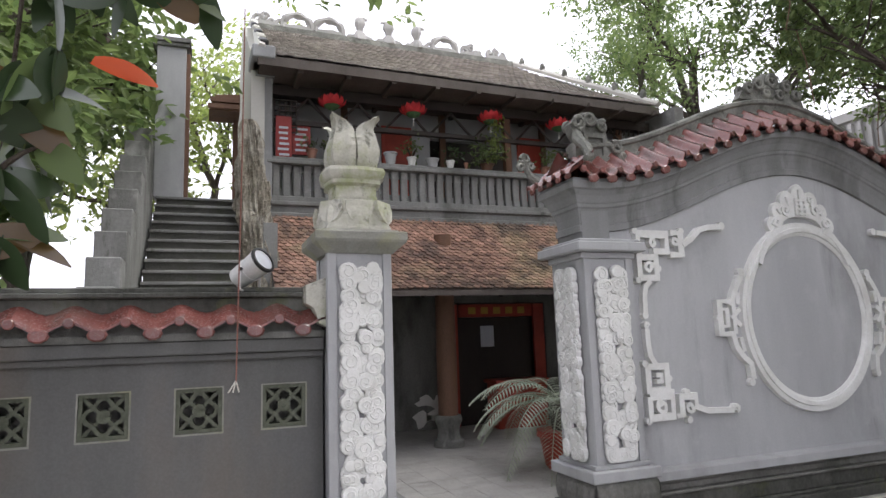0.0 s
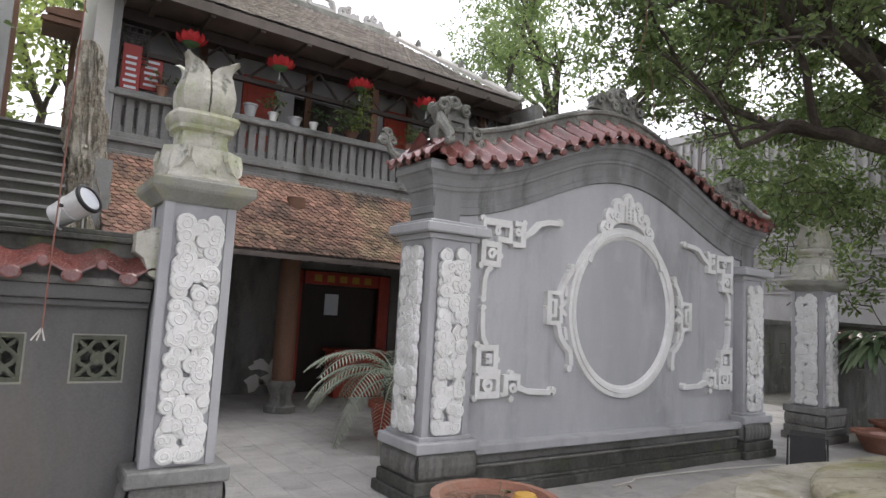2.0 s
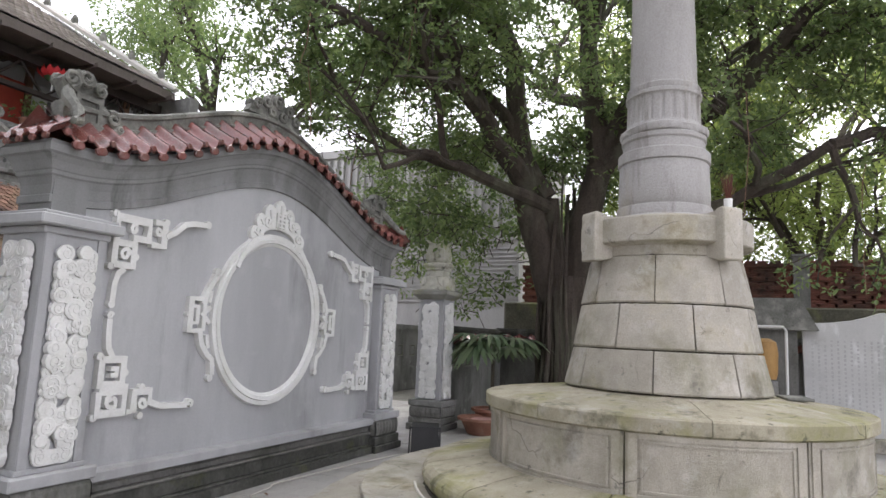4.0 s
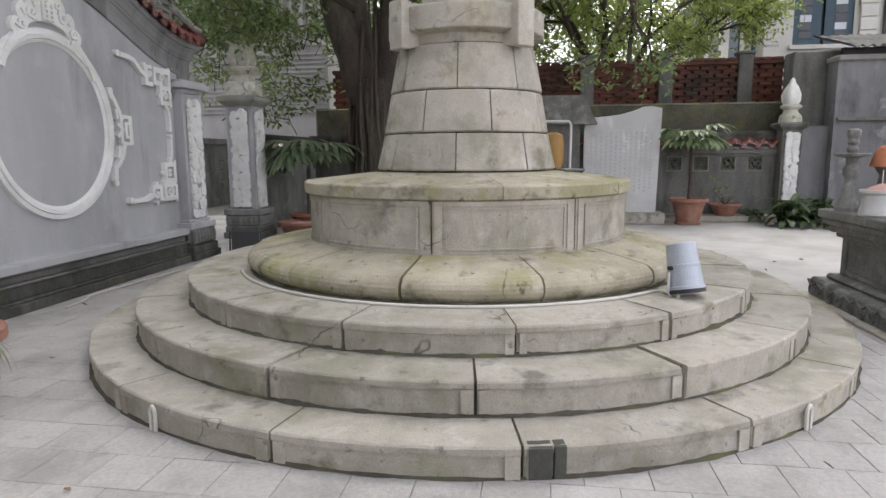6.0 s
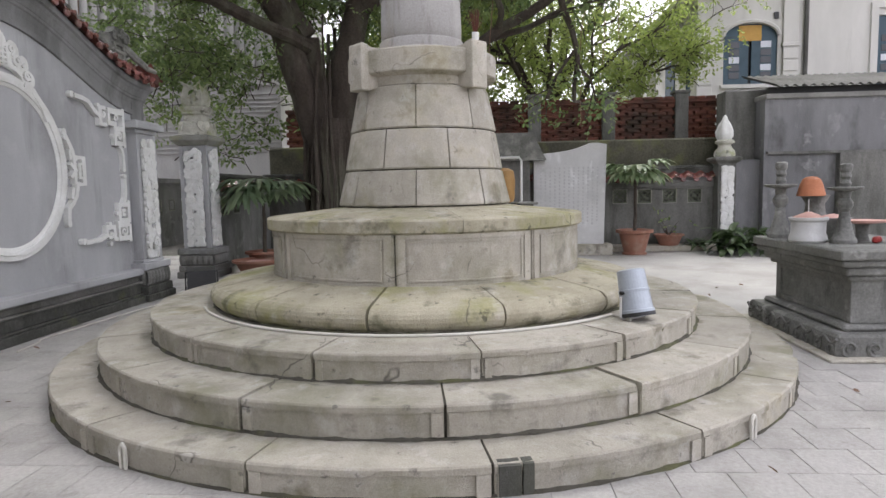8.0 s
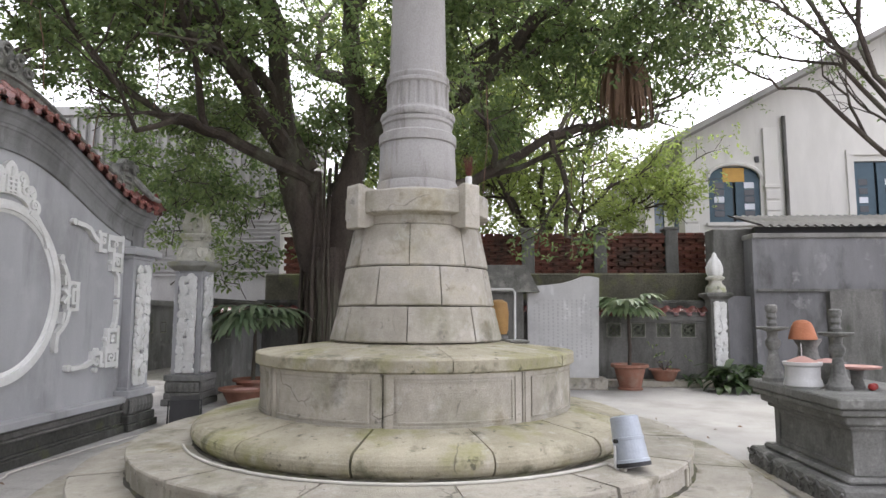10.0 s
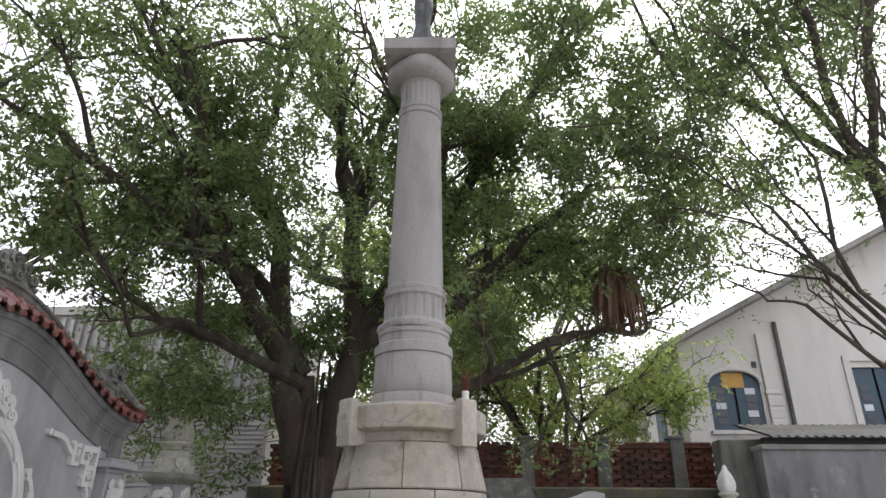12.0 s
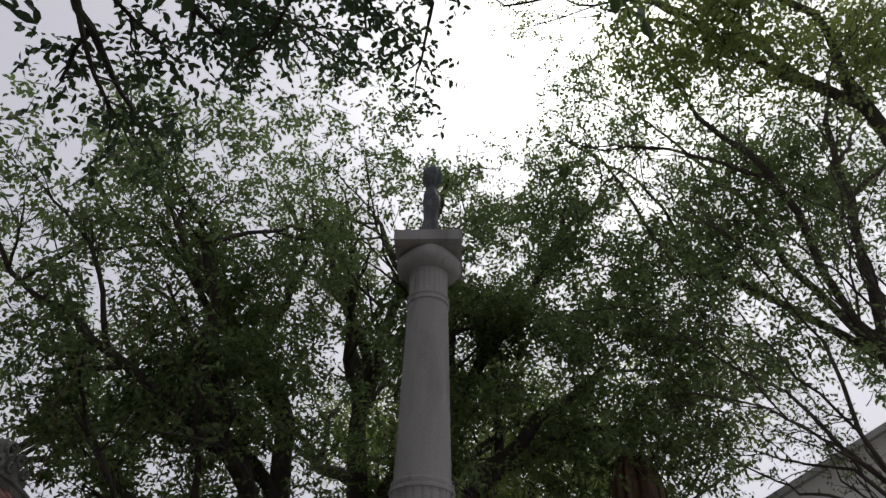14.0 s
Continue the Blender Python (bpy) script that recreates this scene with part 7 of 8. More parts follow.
def shuttered(y0, y1, z0, z1, arched):
    win = part("window", boxes((0.16, 0.20, y0, y1, z0, z1)), GLASS_DARK, house, "window with dark blue-grey shutters")
    mid = (y0 + y1) / 2
    for s in (-1, 1):
        a = mid + s * abs(y1 - y0) * 0.27
        hw = abs(y1 - y0) * 0.24
        sh = part("shutter", boxes((0.05, 0.10, a - hw, a + hw, z0 + 0.02, z1 - 0.3 if arched else z1 - 0.03)), SHUTTER, win)
        for k in range(5):
            zz = z0 + 0.2 + k * (z1 - z0 - 0.7) / 5
            part("shutter_pane", boxes((0.035, 0.049, a - hw * 0.5 * (1 if s < 0 else 0.6), a + hw * 0.5 * (1 if s > 0 else 0.6), zz, zz + 0.2)), PAPER if (k + s) % 3 == 0 else GLASS_DARK, sh)
    if arched:
        part("fanlight", boxes((0.04, 0.09, mid - 0.35, mid + 0.35, z1 - 0.52, z1 - 0.04)), YELLOW, win, "ochre board in the arch")
        part("fanlight_side", boxes((0.06, 0.10, y0, y1, z1 - 0.3, z1)), SHUTTER, win)
        n = 16
        arc = [(mid + (abs(y1 - y0) / 2 + 0.02) * math.cos(math.pi * k / n), z1 - 0.42 + 0.45 * math.sin(math.pi * k / n)) for k in range(n + 1)]
        bm = bmesh.new()
        for (ya, za), (yb, zb) in zip(arc, arc[1:]):
            vs = [bm.verts.new(p) for p in ((-0.004, ya, za), (-0.004, yb, zb), (-0.004, yb, z1 + 0.06), (-0.004, ya, z1 + 0.06), (0.2, ya, za), (0.2, yb, zb))]
            bm.faces.new(vs[:4])
            bm.faces.new((vs[0], vs[4], vs[5], vs[1]))
        part("arch_spandrel", bm, LIME, win)
        bm = bmesh.new()
        tube(bm, [(-0.03, y, z + 0.05) for y, z in arc], 0.07, 6)
        part("arch_moulding", bm, LIME, win)
    else:
        part("surround", boxes((-0.06, 0, y0 - 0.22, y0, z0, z1 + 0.2), (-0.06, 0, y1, y1 + 0.22, z0, z1 + 0.2), (-0.07, 0, y0 - 0.22, y1 + 0.22, z1 + 0.2, z1 + 0.38)), LIME, win)
    part("sill", boxes((-0.12, 0.05, y0 - 0.1, y1 + 0.1, z0 - 0.12, z0)), LIME, win)


shuttered(*op[0], True)
shuttered(*op[1], False)
part("wall_vent", boxes((-0.04, 0, -9.42, -9.28, 6.75, 6.95)), BLACK, house)
for k in range(3):
    x = 1.5 + k * 2.6
    part("verandah_post", boxes((x, x + 0.25, HY0 + 0.9, HY0 + 1.15, 2, 6.4)), LIME, house)
    part("verandah_brace", tube(bmesh.new(), [(x, HY0 + 0.05, 5.8), (x, HY0 + 1.1, 7.0)], 0.06, 6), TIN, house)
    part("side_door", boxes((x + 0.8, x + 1.9, HY0 - 0.02, HY0 + 0.04, 3.6, 6.0)), SHUTTER, house)
part("verandah_pole", tube(bmesh.new(), [(-0.3, HY0 + 0.35, 3.0), (-0.3, HY0 + 0.35, 6.3)], 0.07, 8), SHUTTER, house)

# grey flats behind the banyan
flats = thing("concrete_building", "grey stained concrete building half hidden by the banyan", "building", 0, 0, 0)
part("wall", boxes((20.0, 26.0, 6.5, 15.5, 0, 8.4)), FLATS, flats)
part("cornice", boxes((19.85, 26.1, 6.4, 15.6, 8.4, 8.7), (19.9, 20.0, 6.45, 15.5, 5.0, 5.2)), FLATS, flats)
for k in range(28):
    part("fin", boxes((19.88, 20.0, 6.6 + k * 0.32, 6.72 + k * 0.32, 5.3, 8.3)), FLATS, flats)
for k in range(14):
    part("louvre", boxes((19.93, 20.0, 6.6, 15.4, 2.9 + k * 0.14, 2.95 + k * 0.14)), FLATS, flats)
inner = thing("wall_far", "pale grey wall with lattice windows beyond the gate", "wall", 0, 0, 0, kind="structure")
part("wall_body", boxes((14.5, 30, 9.6, 9.8, 0, 1.9), (14.5, 30, 9.5, 9.9, 1.9, 2.05)), PLASTER_OLD, inner)
for k in range(6):
    lattice(inner, pose(15.4 + k * 0.8, 9.62, 1.25))


# ---------------------------------------------------------------- trees
def branch(bm, a, b, r0, r1, seed, sway=0.05, n=8, sides=9):
    pts = wander(a, b, n, sway, seed)
    tube(bm, pts, [r0 + (r1 - r0) * k / n for k in range(n + 1)], sides)
    return pts


def grow(bm, tips, start, end, r, depth, seed, spread=0.75, shrink=0.62):
    """A limb that forks again and again; its twig ends are collected in tips."""
    rng = random.Random(seed)
    n = 7 if depth > 1 else 4
    pts = branch(bm, start, end, r, r * 0.6, seed, 0.045, n, 9 if depth > 2 else (6 if depth > 1 else 4))
    le = (Vector(end) - Vector(start)).length
    if depth == 0:
        tips.extend((pts[-1], pts[-2], pts[len(pts) // 2]))
        return
    main = (Vector(end) - Vector(start)).normalized()
    for k in range(3 if depth > 1 else 4):
        at = pts[max(1, int(n * (0.35 + 0.65 * (k + 0.5) / 3.6)))] if k else pts[-1]
        d = (main * 0.75 + Vector((rng.uniform(-1, 1), rng.uniform(-1, 1), rng.uniform(-0.55, 0.85))) * spread).normalized()
        grow(bm, tips, at, at + d * le * shrink * rng.uniform(0.75, 1.15), r * 0.5, depth - 1, seed * 7 + k + 1, spread, shrink)


banyan = thing("banyan_tree", "large banyan with many dark limbs, aerial roots and dense crown", "tree", 12.6, 2.98, 0)
limbs = (((0.0, 0.3, 2.6), (-0.5, 0.85, 5.0), 0.34), ((0.2, -0.1, 2.6), (0.35, -0.5, 5.6), 0.32), ((0.1, 0.1, 2.4), (-0.2, 0.4, 4.6), 0.24), ((0.0, -0.2, 2.2), (-0.3, -1.6, 4.3), 0.2))
bm = bmesh.new()
lathe(bm, [(0.85, 0), (0.62, 0.3), (0.46, 0.9), (0.42, 1.8), (0.48, 2.6), (0.40, 3.0)], 56, shape=lambda a, r, z: r * (1 + 0.22 * noise.noise(Vector((math.cos(a) * 2, math.sin(a) * 2, z * 0.4))) + 0.16 * math.sin(a * 9 + z) + 0.1 * noise.noise(Vector((math.cos(a) * 8, math.sin(a) * 8, z)))))
part("trunk", bm, BARK, banyan)
for k, (a, b, r) in enumerate(limbs):
    part("limb", tube(bmesh.new(), wander(a, b, 8, 0.02, k), [r * (1.05 - 0.3 * q / 8) for q in range(9)], 14), BARK, banyan, smooth=True)
tips = []
arms = (
    ((-0.5, 0.85, 4.9), (-2.6, 1.6, 6.4), 0.20, 3), ((-0.5, 0.85, 4.9), (-0.9, 1.9, 9.0), 0.22, 3), ((0.35, -0.5, 5.4), (0.5, -0.3, 9.6), 0.24, 3),
    ((0.35, -0.5, 5.3), (-0.6, -4.2, 7.6), 0.20, 3), ((0.35, -0.5, 5.5), (-0.8, -3.2, 9.2), 0.18, 3), ((-0.3, 0.4, 4.6), (-1.4, 2.4, 7.2), 0.16, 3),
    ((-0.3, -1.6, 4.2), (-1.2, -4.4, 5.0), 0.12, 3), ((-0.3, 0.4, 4.4), (-2.9, 2.2, 4.9), 0.12, 3), ((-0.9, 1.9, 8.4), (-3.0, 3.4, 11.0), 0.13, 3),
    ((0.5, -0.3, 9.0), (-1.0, -1.8, 12.2), 0.13, 3), ((0.5, -0.3, 9.0), (0.6, 1.4, 12.4), 0.13, 3), ((-0.8, -3.2, 9.0), (-0.5, -5.2, 12.6), 0.12, 3), ((-2.6, 1.6, 6.2), (-4.6, 3.6, 7.6), 0.10, 3), ((0.5, -0.5, 6.5), (2.8, 1.5, 8.5), 0.14, 3), ((0.5, -0.5, 6.0), (3.0, -3.0, 8.0), 0.14, 3), ((-2.4, 1.6, 6.4), (-4.4, 2.0, 9.4), 0.10, 3), ((-1.2, -4.4, 5.0), (0.2, -6.6, 5.6), 0.09, 2),
)
for k, (a, b, r, dp) in enumerate(arms):
    bm = bmesh.new()
    mine = []
    grow(bm, mine, a, b, r * 1.15, dp, 100 + k, 0.8, 0.60)
    part("limb", bm, BARK, banyan, smooth=True)
    tips += mine
rng = random.Random(4)
tips = [t for t in tips if not (t.y + 3.2 > 1.8 and t.x + 12.6 < 9.6 and t.z < 5.4) and t.z > 2.4]


def crown_points(blobs, seed, gap=-0.12, grain=0.75):
    """Twig ends scattered through the rounded masses of a crown, with holes between the boughs."""
    r = random.Random(seed)
    out = []
    for cx, cy, cz, rx, ry, rz, n in blobs:
        made = 0
        while made < n:
            v = Vector((r.uniform(-1, 1), r.uniform(-1, 1), r.uniform(-1, 1)))
            if v.length > 1:
                continue
            p = Vector((cx + v.x * rx, cy + v.y * ry, cz + v.z * rz))
            if noise.noise(p * grain) + 0.35 * noise.noise(p * grain * 2.7) < gap:
                made += 0.35
                continue
            out.append(p)
            made += 1
    return out


def twig_mesh(points, seed, le=0.5):
    """A thin twig under each tuft of leaves."""
    r = random.Random(seed)
    bm = bmesh.new()
    for p in points:
        d = Vector((r.uniform(-1, 1), r.uniform(-1, 1), r.uniform(-1.2, 0.1))).normalized() * le * r.uniform(0.6, 1.4)
        tube(bm, [p, p + d * 0.5 + Vector((0, 0, -0.04)), p + d], [0.005, 0.009, 0.013], 3, False)
    return bm


# masses of the crown, from the middle of the trunk: place, half sizes, number of tufts
masses = ((-0.8, 0.4, 8.2, 3.4, 4.2, 3.3, 980), (-3.0, 3.2, 7.6, 2.5, 2.6, 2.5, 430), (-2.2, 4.4, 7.0, 1.7, 1.8, 1.8, 230), (-3.4, 0.8, 11.4, 3.4, 4.0, 2.4, 260), (-4.6, 3.6, 10.2, 2.8, 3.0, 2.6, 200), (-0.6, -4.4, 8.4, 2.8, 3.0, 2.8, 820), (-1.2, -2.6, 9.6, 1.8, 1.5, 1.6, 200), (-1.1, -6.2, 6.6, 1.8, 2.0, 1.2, 150), (-1.5, 1.7, 4.2, 1.3, 1.4, 0.7, 60), (0.6, 3.4, 5.6, 1.8, 2.2, 1.6, 260), (0.8, -1.6, 5.9, 1.4, 2.8, 1.4, 330), (-0.5, -5.0, 12.0, 2.3, 2.8, 2.4, 420), (-0.4, -4.2, 14.2, 1.6, 2.2, 1.2, 150), (-0.6, 0.4, 13.2, 3.0, 3.5, 1.6, 110), (-0.2, 2.6, 3.4, 1.5, 1.5, 1.2, 85), (1.6, 0.9, 4.0, 1.2, 1.2, 1.0, 110))
tufts = crown_points(masses, 6, 0.05, 0.8)
part("crown", leaf_mesh([tuple(t) for t in tufts], 0.24, 35, 0.118, 1, 0.35), LEAF_BANYAN, banyan, "dense glossy green crown")
part("crown", leaf_mesh([tuple(t) for t in tips], 0.30, 10, 0.115, 3, 0.35), LEAF_BANYAN, banyan)
tw = part("fine_twig", twig_mesh(tufts, 8), BARK, banyan)
tw["kind"] = "stuff"
for k in range(34):
    a = rng.uniform(0, 6.28)
    r = rng.uniform(0.45, 0.8)
    top = Vector((0.42 * math.cos(a), 0.42 * math.sin(a), rng.uniform(2.6, 5.0)))
    part("aerial_root", tube(bmesh.new(), wander(top, (r * math.cos(a), r * math.sin(a), 0), 8, 0.012, k), rng.uniform(0.015, 0.05), 6), BARK, banyan)
for k in range(60):
    t = rng.choice(tips)
    part("hanging_root", tube(bmesh.new(), wander(t, t - Vector((rng.uniform(-0.1, 0.1), rng.uniform(-0.1, 0.1), rng.uniform(0.6, 2.0))), 5, 0.02, k), 0.008, 4), ROOT, banyan)

# fern clump with dead fronds hanging in the tree
fern = thing("hanging_fern", "clump of fern with long brown dead fronds hanging in the tree", "fern", 11.45, -2.85, 6.25)
bm = bmesh.new()
for k in range(150):
    a = rng.uniform(0, 6.28)
    strap_leaf(bm, (0.30 * math.cos(a) * rng.random(), 0.30 * math.sin(a) * rng.random(), 0.3), (math.cos(a), math.sin(a), -0.6), rng.uniform(0.9, 1.45), 0.04, 4.5, 6)
part("dead_frond_skirt", bm, ROOT, fern, "brown drooping dead fronds")
bm = bmesh.new()
for k in range(60):
    a = rng.uniform(0, 6.28)
    strap_leaf(bm, (0.2 * math.cos(a), 0.2 * math.sin(a), 0.35), (math.cos(a), math.sin(a), rng.uniform(0.2, 1.3)), rng.uniform(0.4, 0.75), 0.035, 2.0, 6)
part("green_fronds", bm, LEAF_BANYAN, fern)


def tree(name, label, x, y, trunk_top, r, arms, depth, per, size, leaf, seed, spread=0.5, bark=BARK, lean=(0, 0), blobs=(), bare=0.0):
    tr = thing(name, label, "tree", x, y, 0)
    part("trunk", branchy(r, trunk_top, lean, seed), bark, tr, smooth=True)
    tps = []
    for k, b in enumerate(arms):
        bm = bmesh.new()
        grow(bm, tps, (lean[0], lean[1], trunk_top * 0.93), b, r * 0.55, depth, seed + k, 0.8, 0.6)
        part("limb", bm, bark, tr, smooth=True)
    part("crown", leaf_mesh([tuple(t) for t in tps if t.z > bare], spread, per, size, seed), leaf, tr)
    if blobs:
        more = crown_points(blobs, seed)
        part("crown", leaf_mesh([tuple(t) for t in more], 0.30, 30, size, seed + 5, 0.35), leaf, tr)
        tw = part("fine_twig", twig_mesh(more, seed), bark, tr)
        tw["kind"] = "stuff"
    return tr


def branchy(r, h, lean, seed):
    bm = bmesh.new()
    tube(bm, wander((0, 0, 0), (lean[0], lean[1], h), 8, 0.012, seed), [r * (1.25 if q == 0 else 1.05 - 0.35 * q / 8) for q in range(9)], 12)
    return bm


# sparse tree by the altar, whose thin limbs reach over the court
tree("sparse_tree", "thin-crowned tree with dark bare crooked limbs", 7.1, -5.9, 2.9, 0.075, [(0.45, 1.35, 4.75), (0.65, 1.7, 5.9), (0.6, 1.55, 4.45), (0.2, 1.2, 6.4), (0.5, 0.4, 6.9), (-0.3, 0.6, 7.2)], 3, 12, 0.062, LEAF_BANYAN, 300, 0.4, bare=4.9)
# round-crowned trees further back and behind
tree("court_tree", "leafy tree with light green crown beyond the fence", 22.5, -2.5, 5.0, 0.3, [(-2, -2.5, 9), (0, 2, 10), (2, -1, 9.5), (-2, 1.5, 8)], 3, 40, 0.17, LEAF_LIGHT, 400, 0.9, blobs=((0, 1.0, 6.0, 2.5, 5.0, 2.4, 420),))
tree("court_tree", "leafy tree with light green crown beyond the fence", 20.5, 1.5, 4.5, 0.28, [(-1.5, -2, 8), (0, 2, 9), (1.5, 0, 8.5), (-1.5, 0.5, 6)], 3, 40, 0.17, LEAF_LIGHT, 410, 0.9, blobs=((0, 0.5, 5.4, 1.5, 4.0, 2.0, 260),))
tree("court_tree", "tall tree with bright green crown over the court", 10.5, -7.6, 8.5, 0.17, [(-1.8, 2.6, 13), (0.6, 1.6, 14), (-2.4, 0.5, 12), (0.5, 3.4, 11.5)], 3, 20, 0.115, LEAF_BANYAN, 420, 0.4, blobs=((0.2, 2.9, 9.4, 2.0, 1.8, 1.9, 330), (0.0, 1.6, 11.6, 2.0, 2.3, 1.9, 380), (-0.7, -0.5, 12.2, 2.0, 2.0, 1.8, 170), (-0.3, 0.6, 8.4, 1.8, 2.2, 1.4, 110)))
tree("court_tree", "tall tree with bright green crown over the court", 6.4, -6.4, 11, 0.15, [(-1.2, 1.6, 15), (1.0, 1.2, 16), (0.2, 2.6, 14.5)], 3, 12, 0.10, LEAF_LIGHT, 430, 0.4, blobs=((-0.1, 2.3, 12.8, 1.9, 1.5, 1.2, 300), (-0.5, 0.6, 11.6, 1.6, 1.7, 1.4, 180), (-0.8, -0.8, 10.4, 1.4, 1.4, 1.4, 90)))
tree("court_tree", "low yellow-green tree leaning over the brick fence", 18.6, -2.2, 3.4, 0.16, [(-1.2, -1.5, 5.2), (-0.8, 1.6, 5.6), (0.2, -2.8, 5.4), (0.2, 2.6, 6.2), (-0.4, 0.2, 6.6)], 3, 12, 0.12, LEAF_LIGHT, 415, 0.4, blobs=((-0.4, 0.0, 5.2, 1.6, 4.2, 1.5, 330), (0.2, -2.6, 5.4, 1.4, 1.6, 1.2, 120), (0.4, 3.4, 6.4, 1.4, 2.4, 1.4, 160)))
tree("court_tree", "leafy tree behind the temple house", 13.0, 13.0, 5.5, 0.3, [(-2, -1, 8.5), (0.5, 1, 9.5), (1.6, -1.6, 8.5), (-1.6, 1.5, 7.5)], 3, 40, 0.13, LEAF_BANYAN, 440, 0.8)
tree("court_tree", "leafy mango-like tree beyond the stair", -3.0, 12.8, 3.2, 0.28, [(-1.5, -1, 6.6), (1.2, 0.4, 7.8), (-1.8, 1, 6.0), (0.6, -1.8, 5.2), (1.4, -1.0, 9.0)], 3, 30, 0.24, LEAF_BANYAN, 450, 0.7)
tree("court_tree", "leafy tree beside the low wall", -3.4, 7.6, 2.6, 0.2, [(-1.0, -0.6, 5), (0.6, 0.4, 6.0), (-0.6, 1.2, 4.4), (0.9, -0.2, 4.0), (0.2, 0.6, 3.0)], 3, 20, 0.20, LEAF_BANYAN, 460, 0.5)
tree("court_tree", "pale leafy tree beyond the stair gate", 0.2, 17.5, 4.5, 0.25, [(-1.8, 0, 6.8), (1.2, 0, 6.6), (-0.6, 1, 8.0), (-2.4, -1.0, 5.2)], 3, 16, 0.2, LEAF_LIGHT, 470, 0.9)
# overhanging crown above the court
over = thing("overhanging_tree", "dark leafy tree spreading over the court from behind", "tree", -1.6, 4.2, 0)
part("trunk", branchy(0.2, 5.2, (0.1, -0.3), 31), BARK, over, smooth=True)
ot = []
bm = bmesh.new()
for k, b in enumerate(((3.6, -1.6, 7.6), (2.8, -3.0, 7.6), (3.8, -0.4, 8.2), (1.2, 0.8, 8.0), (3.4, -4.2, 7.4))):
    grow(bm, ot, (0.1, -0.3, 5.0), b, 0.11, 3, 500 + k, 0.7, 0.5)
part("limb", bm, BARK, over, smooth=True)
part("crown", leaf_mesh([tuple(t) for t in ot], 0.35, 17, 0.11, 77, 0.6), LEAF_DARK, over)
# further leaf masses, out of view, added to keep skylight off the low wall
shade = crown_points(((1.5, -1.9, 5.6, 1.7, 1.6, 0.7, 260), (0.9, -5.4, 5.6, 2.2, 1.8, 0.8, 260), (0.7, -1.2, 6.4, 2.6, 2.2, 1.1, 300), (-1.5, 0.4, 6.2, 2.0, 2.0, 1.2, 160)), 33)
part("crown", leaf_mesh([tuple(t) for t in shade], 0.36, 22, 0.12, 78, 0.6), LEAF_DARK, over)

# rubber plant in front at the left
rubber = thing("rubber_tree", "rubber tree with large glossy dark leaves and red new leaf", "tree", -0.66, 2.25, 0)
part("trunk", tube(bmesh.new(), wander((0, 0, 0), (0.02, 0.0, 3.6), 8, 0.006, 3), [0.09, 0.085, 0.08, 0.075, 0.07, 0.065, 0.06, 0.055, 0.05], 12), BARK, rubber, smooth=True)


def big_leaf(base, d, length, width, mat, bend=1.0, roll=0.0):
    bm = bmesh.new()
    strap_leaf(bm, base, d, length, width * 0.5, bend, 8, 0.12)
    bmesh.ops.rotate(bm, verts=bm.verts, cent=Vector(base), matrix=Matrix.Rotation(radians(roll), 3, Vector(d)))
    part("leaf", bm, mat, rubber, smooth=True)


rng = random.Random(14)
twigs = [((0.02, 0, 2.9), (0.74, 0.05, 3.04)), ((0.02, 0, 2.5), (0.30, 0.0, 2.72)), ((0.02, 0, 2.2), (0.26, 0.06, 2.42)), ((0.02, 0, 3.0), (0.34, 0.1, 3.1)), ((0.02, 0, 2.0), (0.16, 0.04, 2.12)), ((0.02, 0, 2.3), (0.20, 0.05, 2.6))]
for k, (a, b) in enumerate(twigs):
    pts = wander(a, b, 6, 0.03, 40 + k)
    part("twig", tube(bmesh.new(), pts, [0.014, 0.013, 0.012, 0.011, 0.010, 0.008, 0.006], 7), BARK, rubber, smooth=True)
    for j in range(9 if k else 8):
        p = pts[min(6, 1 + j if k else 4 + j // 3)]
        d = Vector((rng.uniform(-0.5, 1), rng.uniform(-0.5, 0.4), rng.uniform(-1.1, 0.35)))
        kind = rng.random()
        big_leaf(p, d, rng.uniform(0.19, 0.27), rng.uniform(0.10, 0.13), LEAF_BROWN if kind < 0.09 else LEAF_BANYAN if kind < 0.3 else LEAF_RUBBER, 0.6, rng.uniform(35, 85) * rng.choice((-1, 1)))
big_leaf((0.40, 0.0, 2.70), (1, -0.2, -0.22), 0.21, 0.085, LEAF_RED, 0.5, 62)

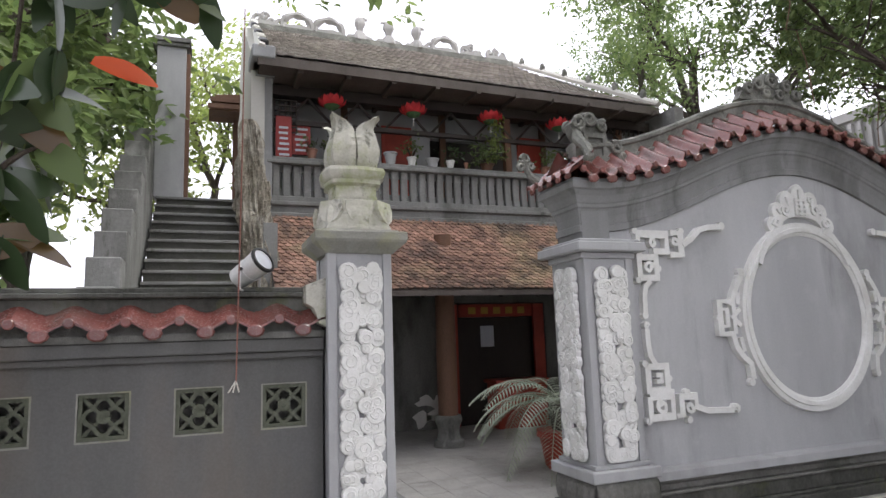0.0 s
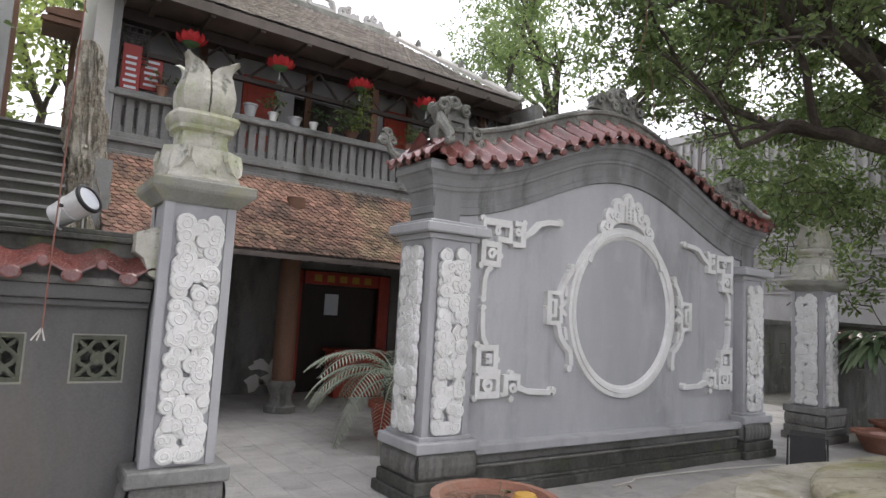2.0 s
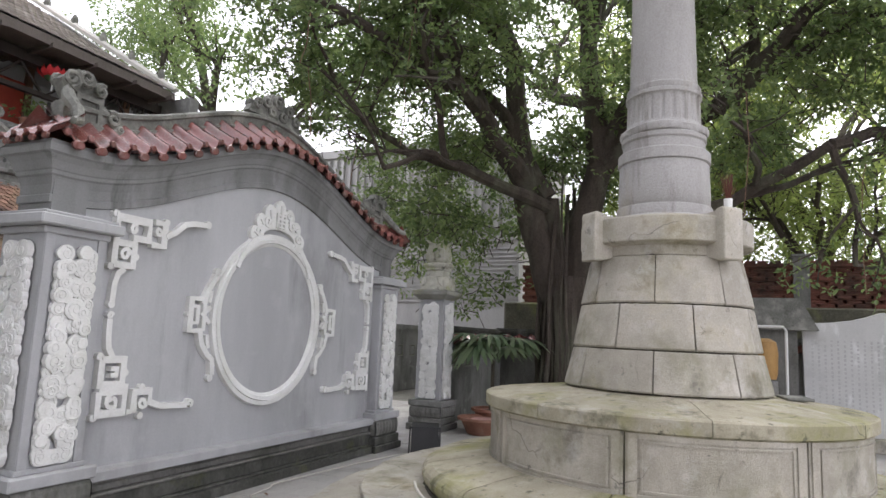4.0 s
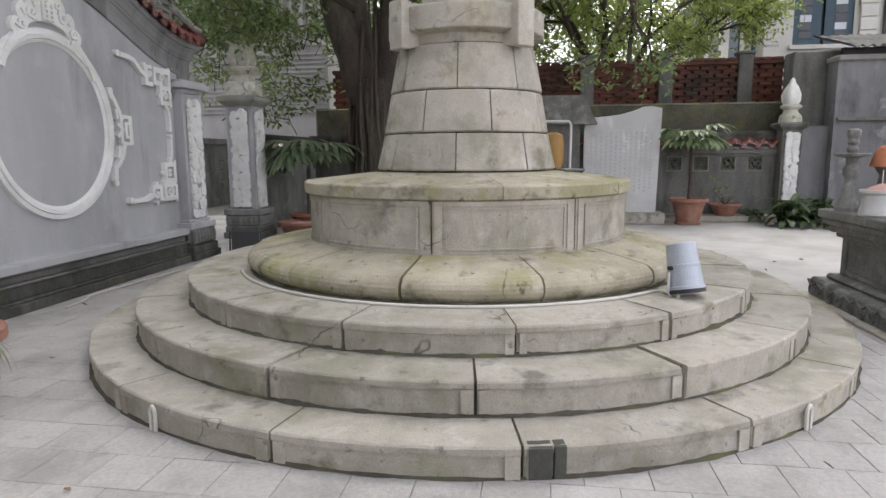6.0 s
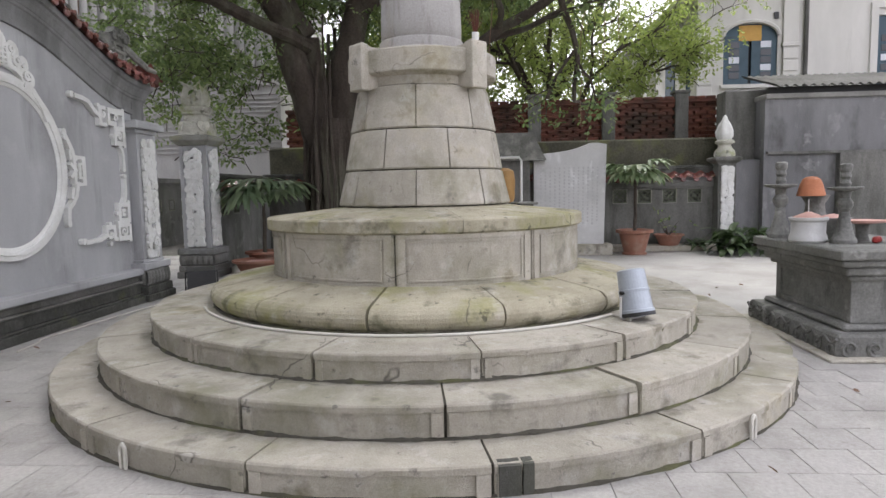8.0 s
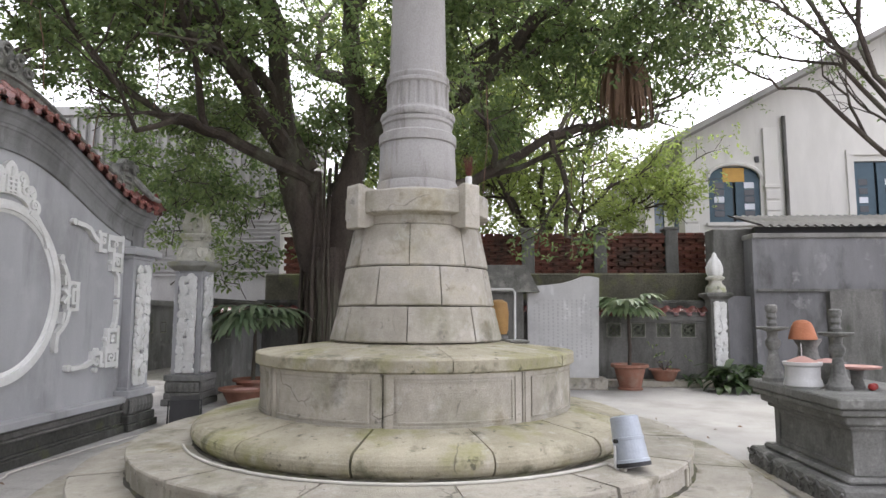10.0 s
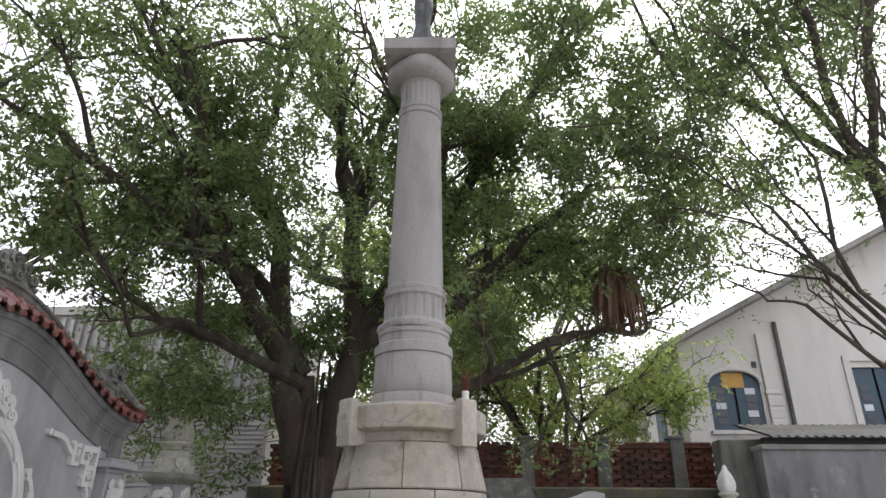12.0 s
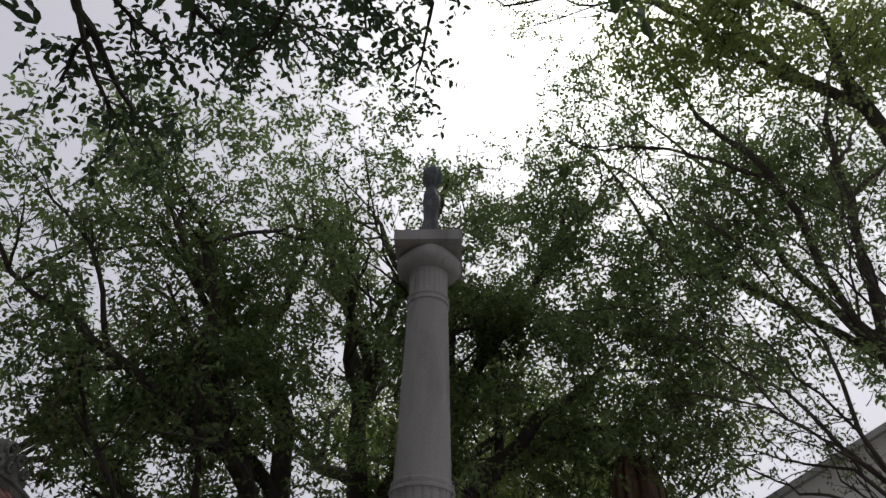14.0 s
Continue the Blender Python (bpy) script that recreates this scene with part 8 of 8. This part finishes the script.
# cycad in a pot inside the gate
cycad = thing("potted_cycad", "cycad with arching pale fronds in a pot inside the gate", "potted plant", 4.6, 7.6, 0)
part("pot", lathe(bmesh.new(), [(0.22, 0), (0.26, 0.05), (0.32, 0.40), (0.36, 0.42), (0.36, 0.5), (0.30, 0.5)], 28), WOOD_RED, cycad, smooth=True)
part("trunk", lathe(bmesh.new(), [(0.14, 0.45), (0.16, 0.6), (0.12, 0.8), (0.04, 0.85)], 16), BARK, cycad)
rng = random.Random(19)
for k in range(30):
    a = 2.4 * k
    up = 0.35 + 1.5 * (k % 5) / 5
    d = Vector((math.cos(a), math.sin(a), up)).normalized()
    p = Vector((0, 0, 0.78))
    bm = bmesh.new()
    pts, dirs = [p.copy()], []
    for j in range(14):
        d = (d + Vector((0, 0, -0.15))).normalized()
        p = p + d * 0.105
        pts.append(p.copy())
        dirs.append(d.copy())
    tube(bm, pts, [0.010] * 8 + [0.006] * 7, 5)
    for j in range(2, 14):
        side = dirs[j - 1].cross(Vector((0, 0, 1))).normalized()
        for q in (0.0, 0.5):
            b0 = pts[j].lerp(pts[min(14, j + 1)], q)
            for s in (-1, 1):
                strap_leaf(bm, b0, side * s + dirs[j - 1] * 0.6 + Vector((0, 0, 0.15)), 0.26 * math.sin(math.pi * (0.15 + 0.8 * j / 14)), 0.012, 0.6, 2)
    part("frond", bm, LEAF_CYCAD, cycad)

# ---------------------------------------------------------------- unseen wall added on the west to shade the low wall
west = thing("wall_west", "plain limewashed unseen wall added to shade the low wall", "wall", 0, 0, 0, kind="structure")
part("wall_body", boxes((-4.2, -3.75, -2.5, 4.2, 0.0, 3.6)), LIME, west)
part("wall_cap", boxes((-4.3, -3.65, -2.5, 4.25, 3.6, 3.75), bevel=0.02), CONCRETE, west)

# ---------------------------------------------------------------- fallen leaves
litter = part("leaf_litter", leaf_mesh([(rng.uniform(1, 13), rng.uniform(-4, 4.5), 0.012) for k in range(60)], 0.01, 1, 0.06, 91, -0.2, 0.95), ROOT)
tagged(litter, "a few dry leaves fallen on the paving", "leaves", kind="stuff")

# ---------------------------------------------------------------- paving
paving = thing("pavement", "worn grey stone paving slabs of the courtyard", "paving", 0, 0, 0, kind="structure")
PW, PL = 0.318, 0.32
bm = bmesh.new()
box(bm, -PL / 2 + 0.0018, PL / 2 - 0.0018, -PW / 2 + 0.0018, PW / 2 - 0.0018, -0.03, 0.0, 0.002)
slab0 = part("paving_slab", bm, PAVER, paving, at=pose(1.45, -1.0, 0))
pv = np.array([v.co for v in slab0.data.vertices])
pf = [tuple(p.vertices) for p in slab0.data.polygons]
rng = random.Random(2)
made, verts, faces = 1, [], []
for i in range(-15, 47):
    for j in range(-30, 42):
        x, y = 0.36 + i * PL, 0.112 + j * PW + (PW * 0.5 if i % 2 else 0)
        r = math.hypot(x - CX, y - CY)
        if r < 2.9 or x > 15.4 or (x > 7.4 and y < 4.75):
            continue
        m = Matrix.Translation((x, y, rng.uniform(-0.002, 0.001))) @ Matrix.Rotation(rng.uniform(-0.003, 0.003), 4, "X") @ Matrix.Rotation(rng.uniform(-0.004, 0.004), 4, "Z")
        if 0.8 < x < 4.6 and -2.6 < y < 4.7 and made < 300:
            again(slab0, paving, m)
            made += 1
        else:
            q = np.array(m)
            verts.append(pv @ q[:3, :3].T + q[:3, 3])
k = len(pv)
cement = bmesh.new()
box(cement, 7.40, 15.2, -9.6, 4.86, -0.2, -0.002)
part("cement_floor", cement, CEMENT, paving, "smooth worn grey cement floor")
rest = part("paving_field", (np.concatenate(verts).tolist(), [], [tuple(v + c * k for v in f) for c in range(len(verts)) for f in pf]), PAVER, paving)
rest["kind"] = "stuff"
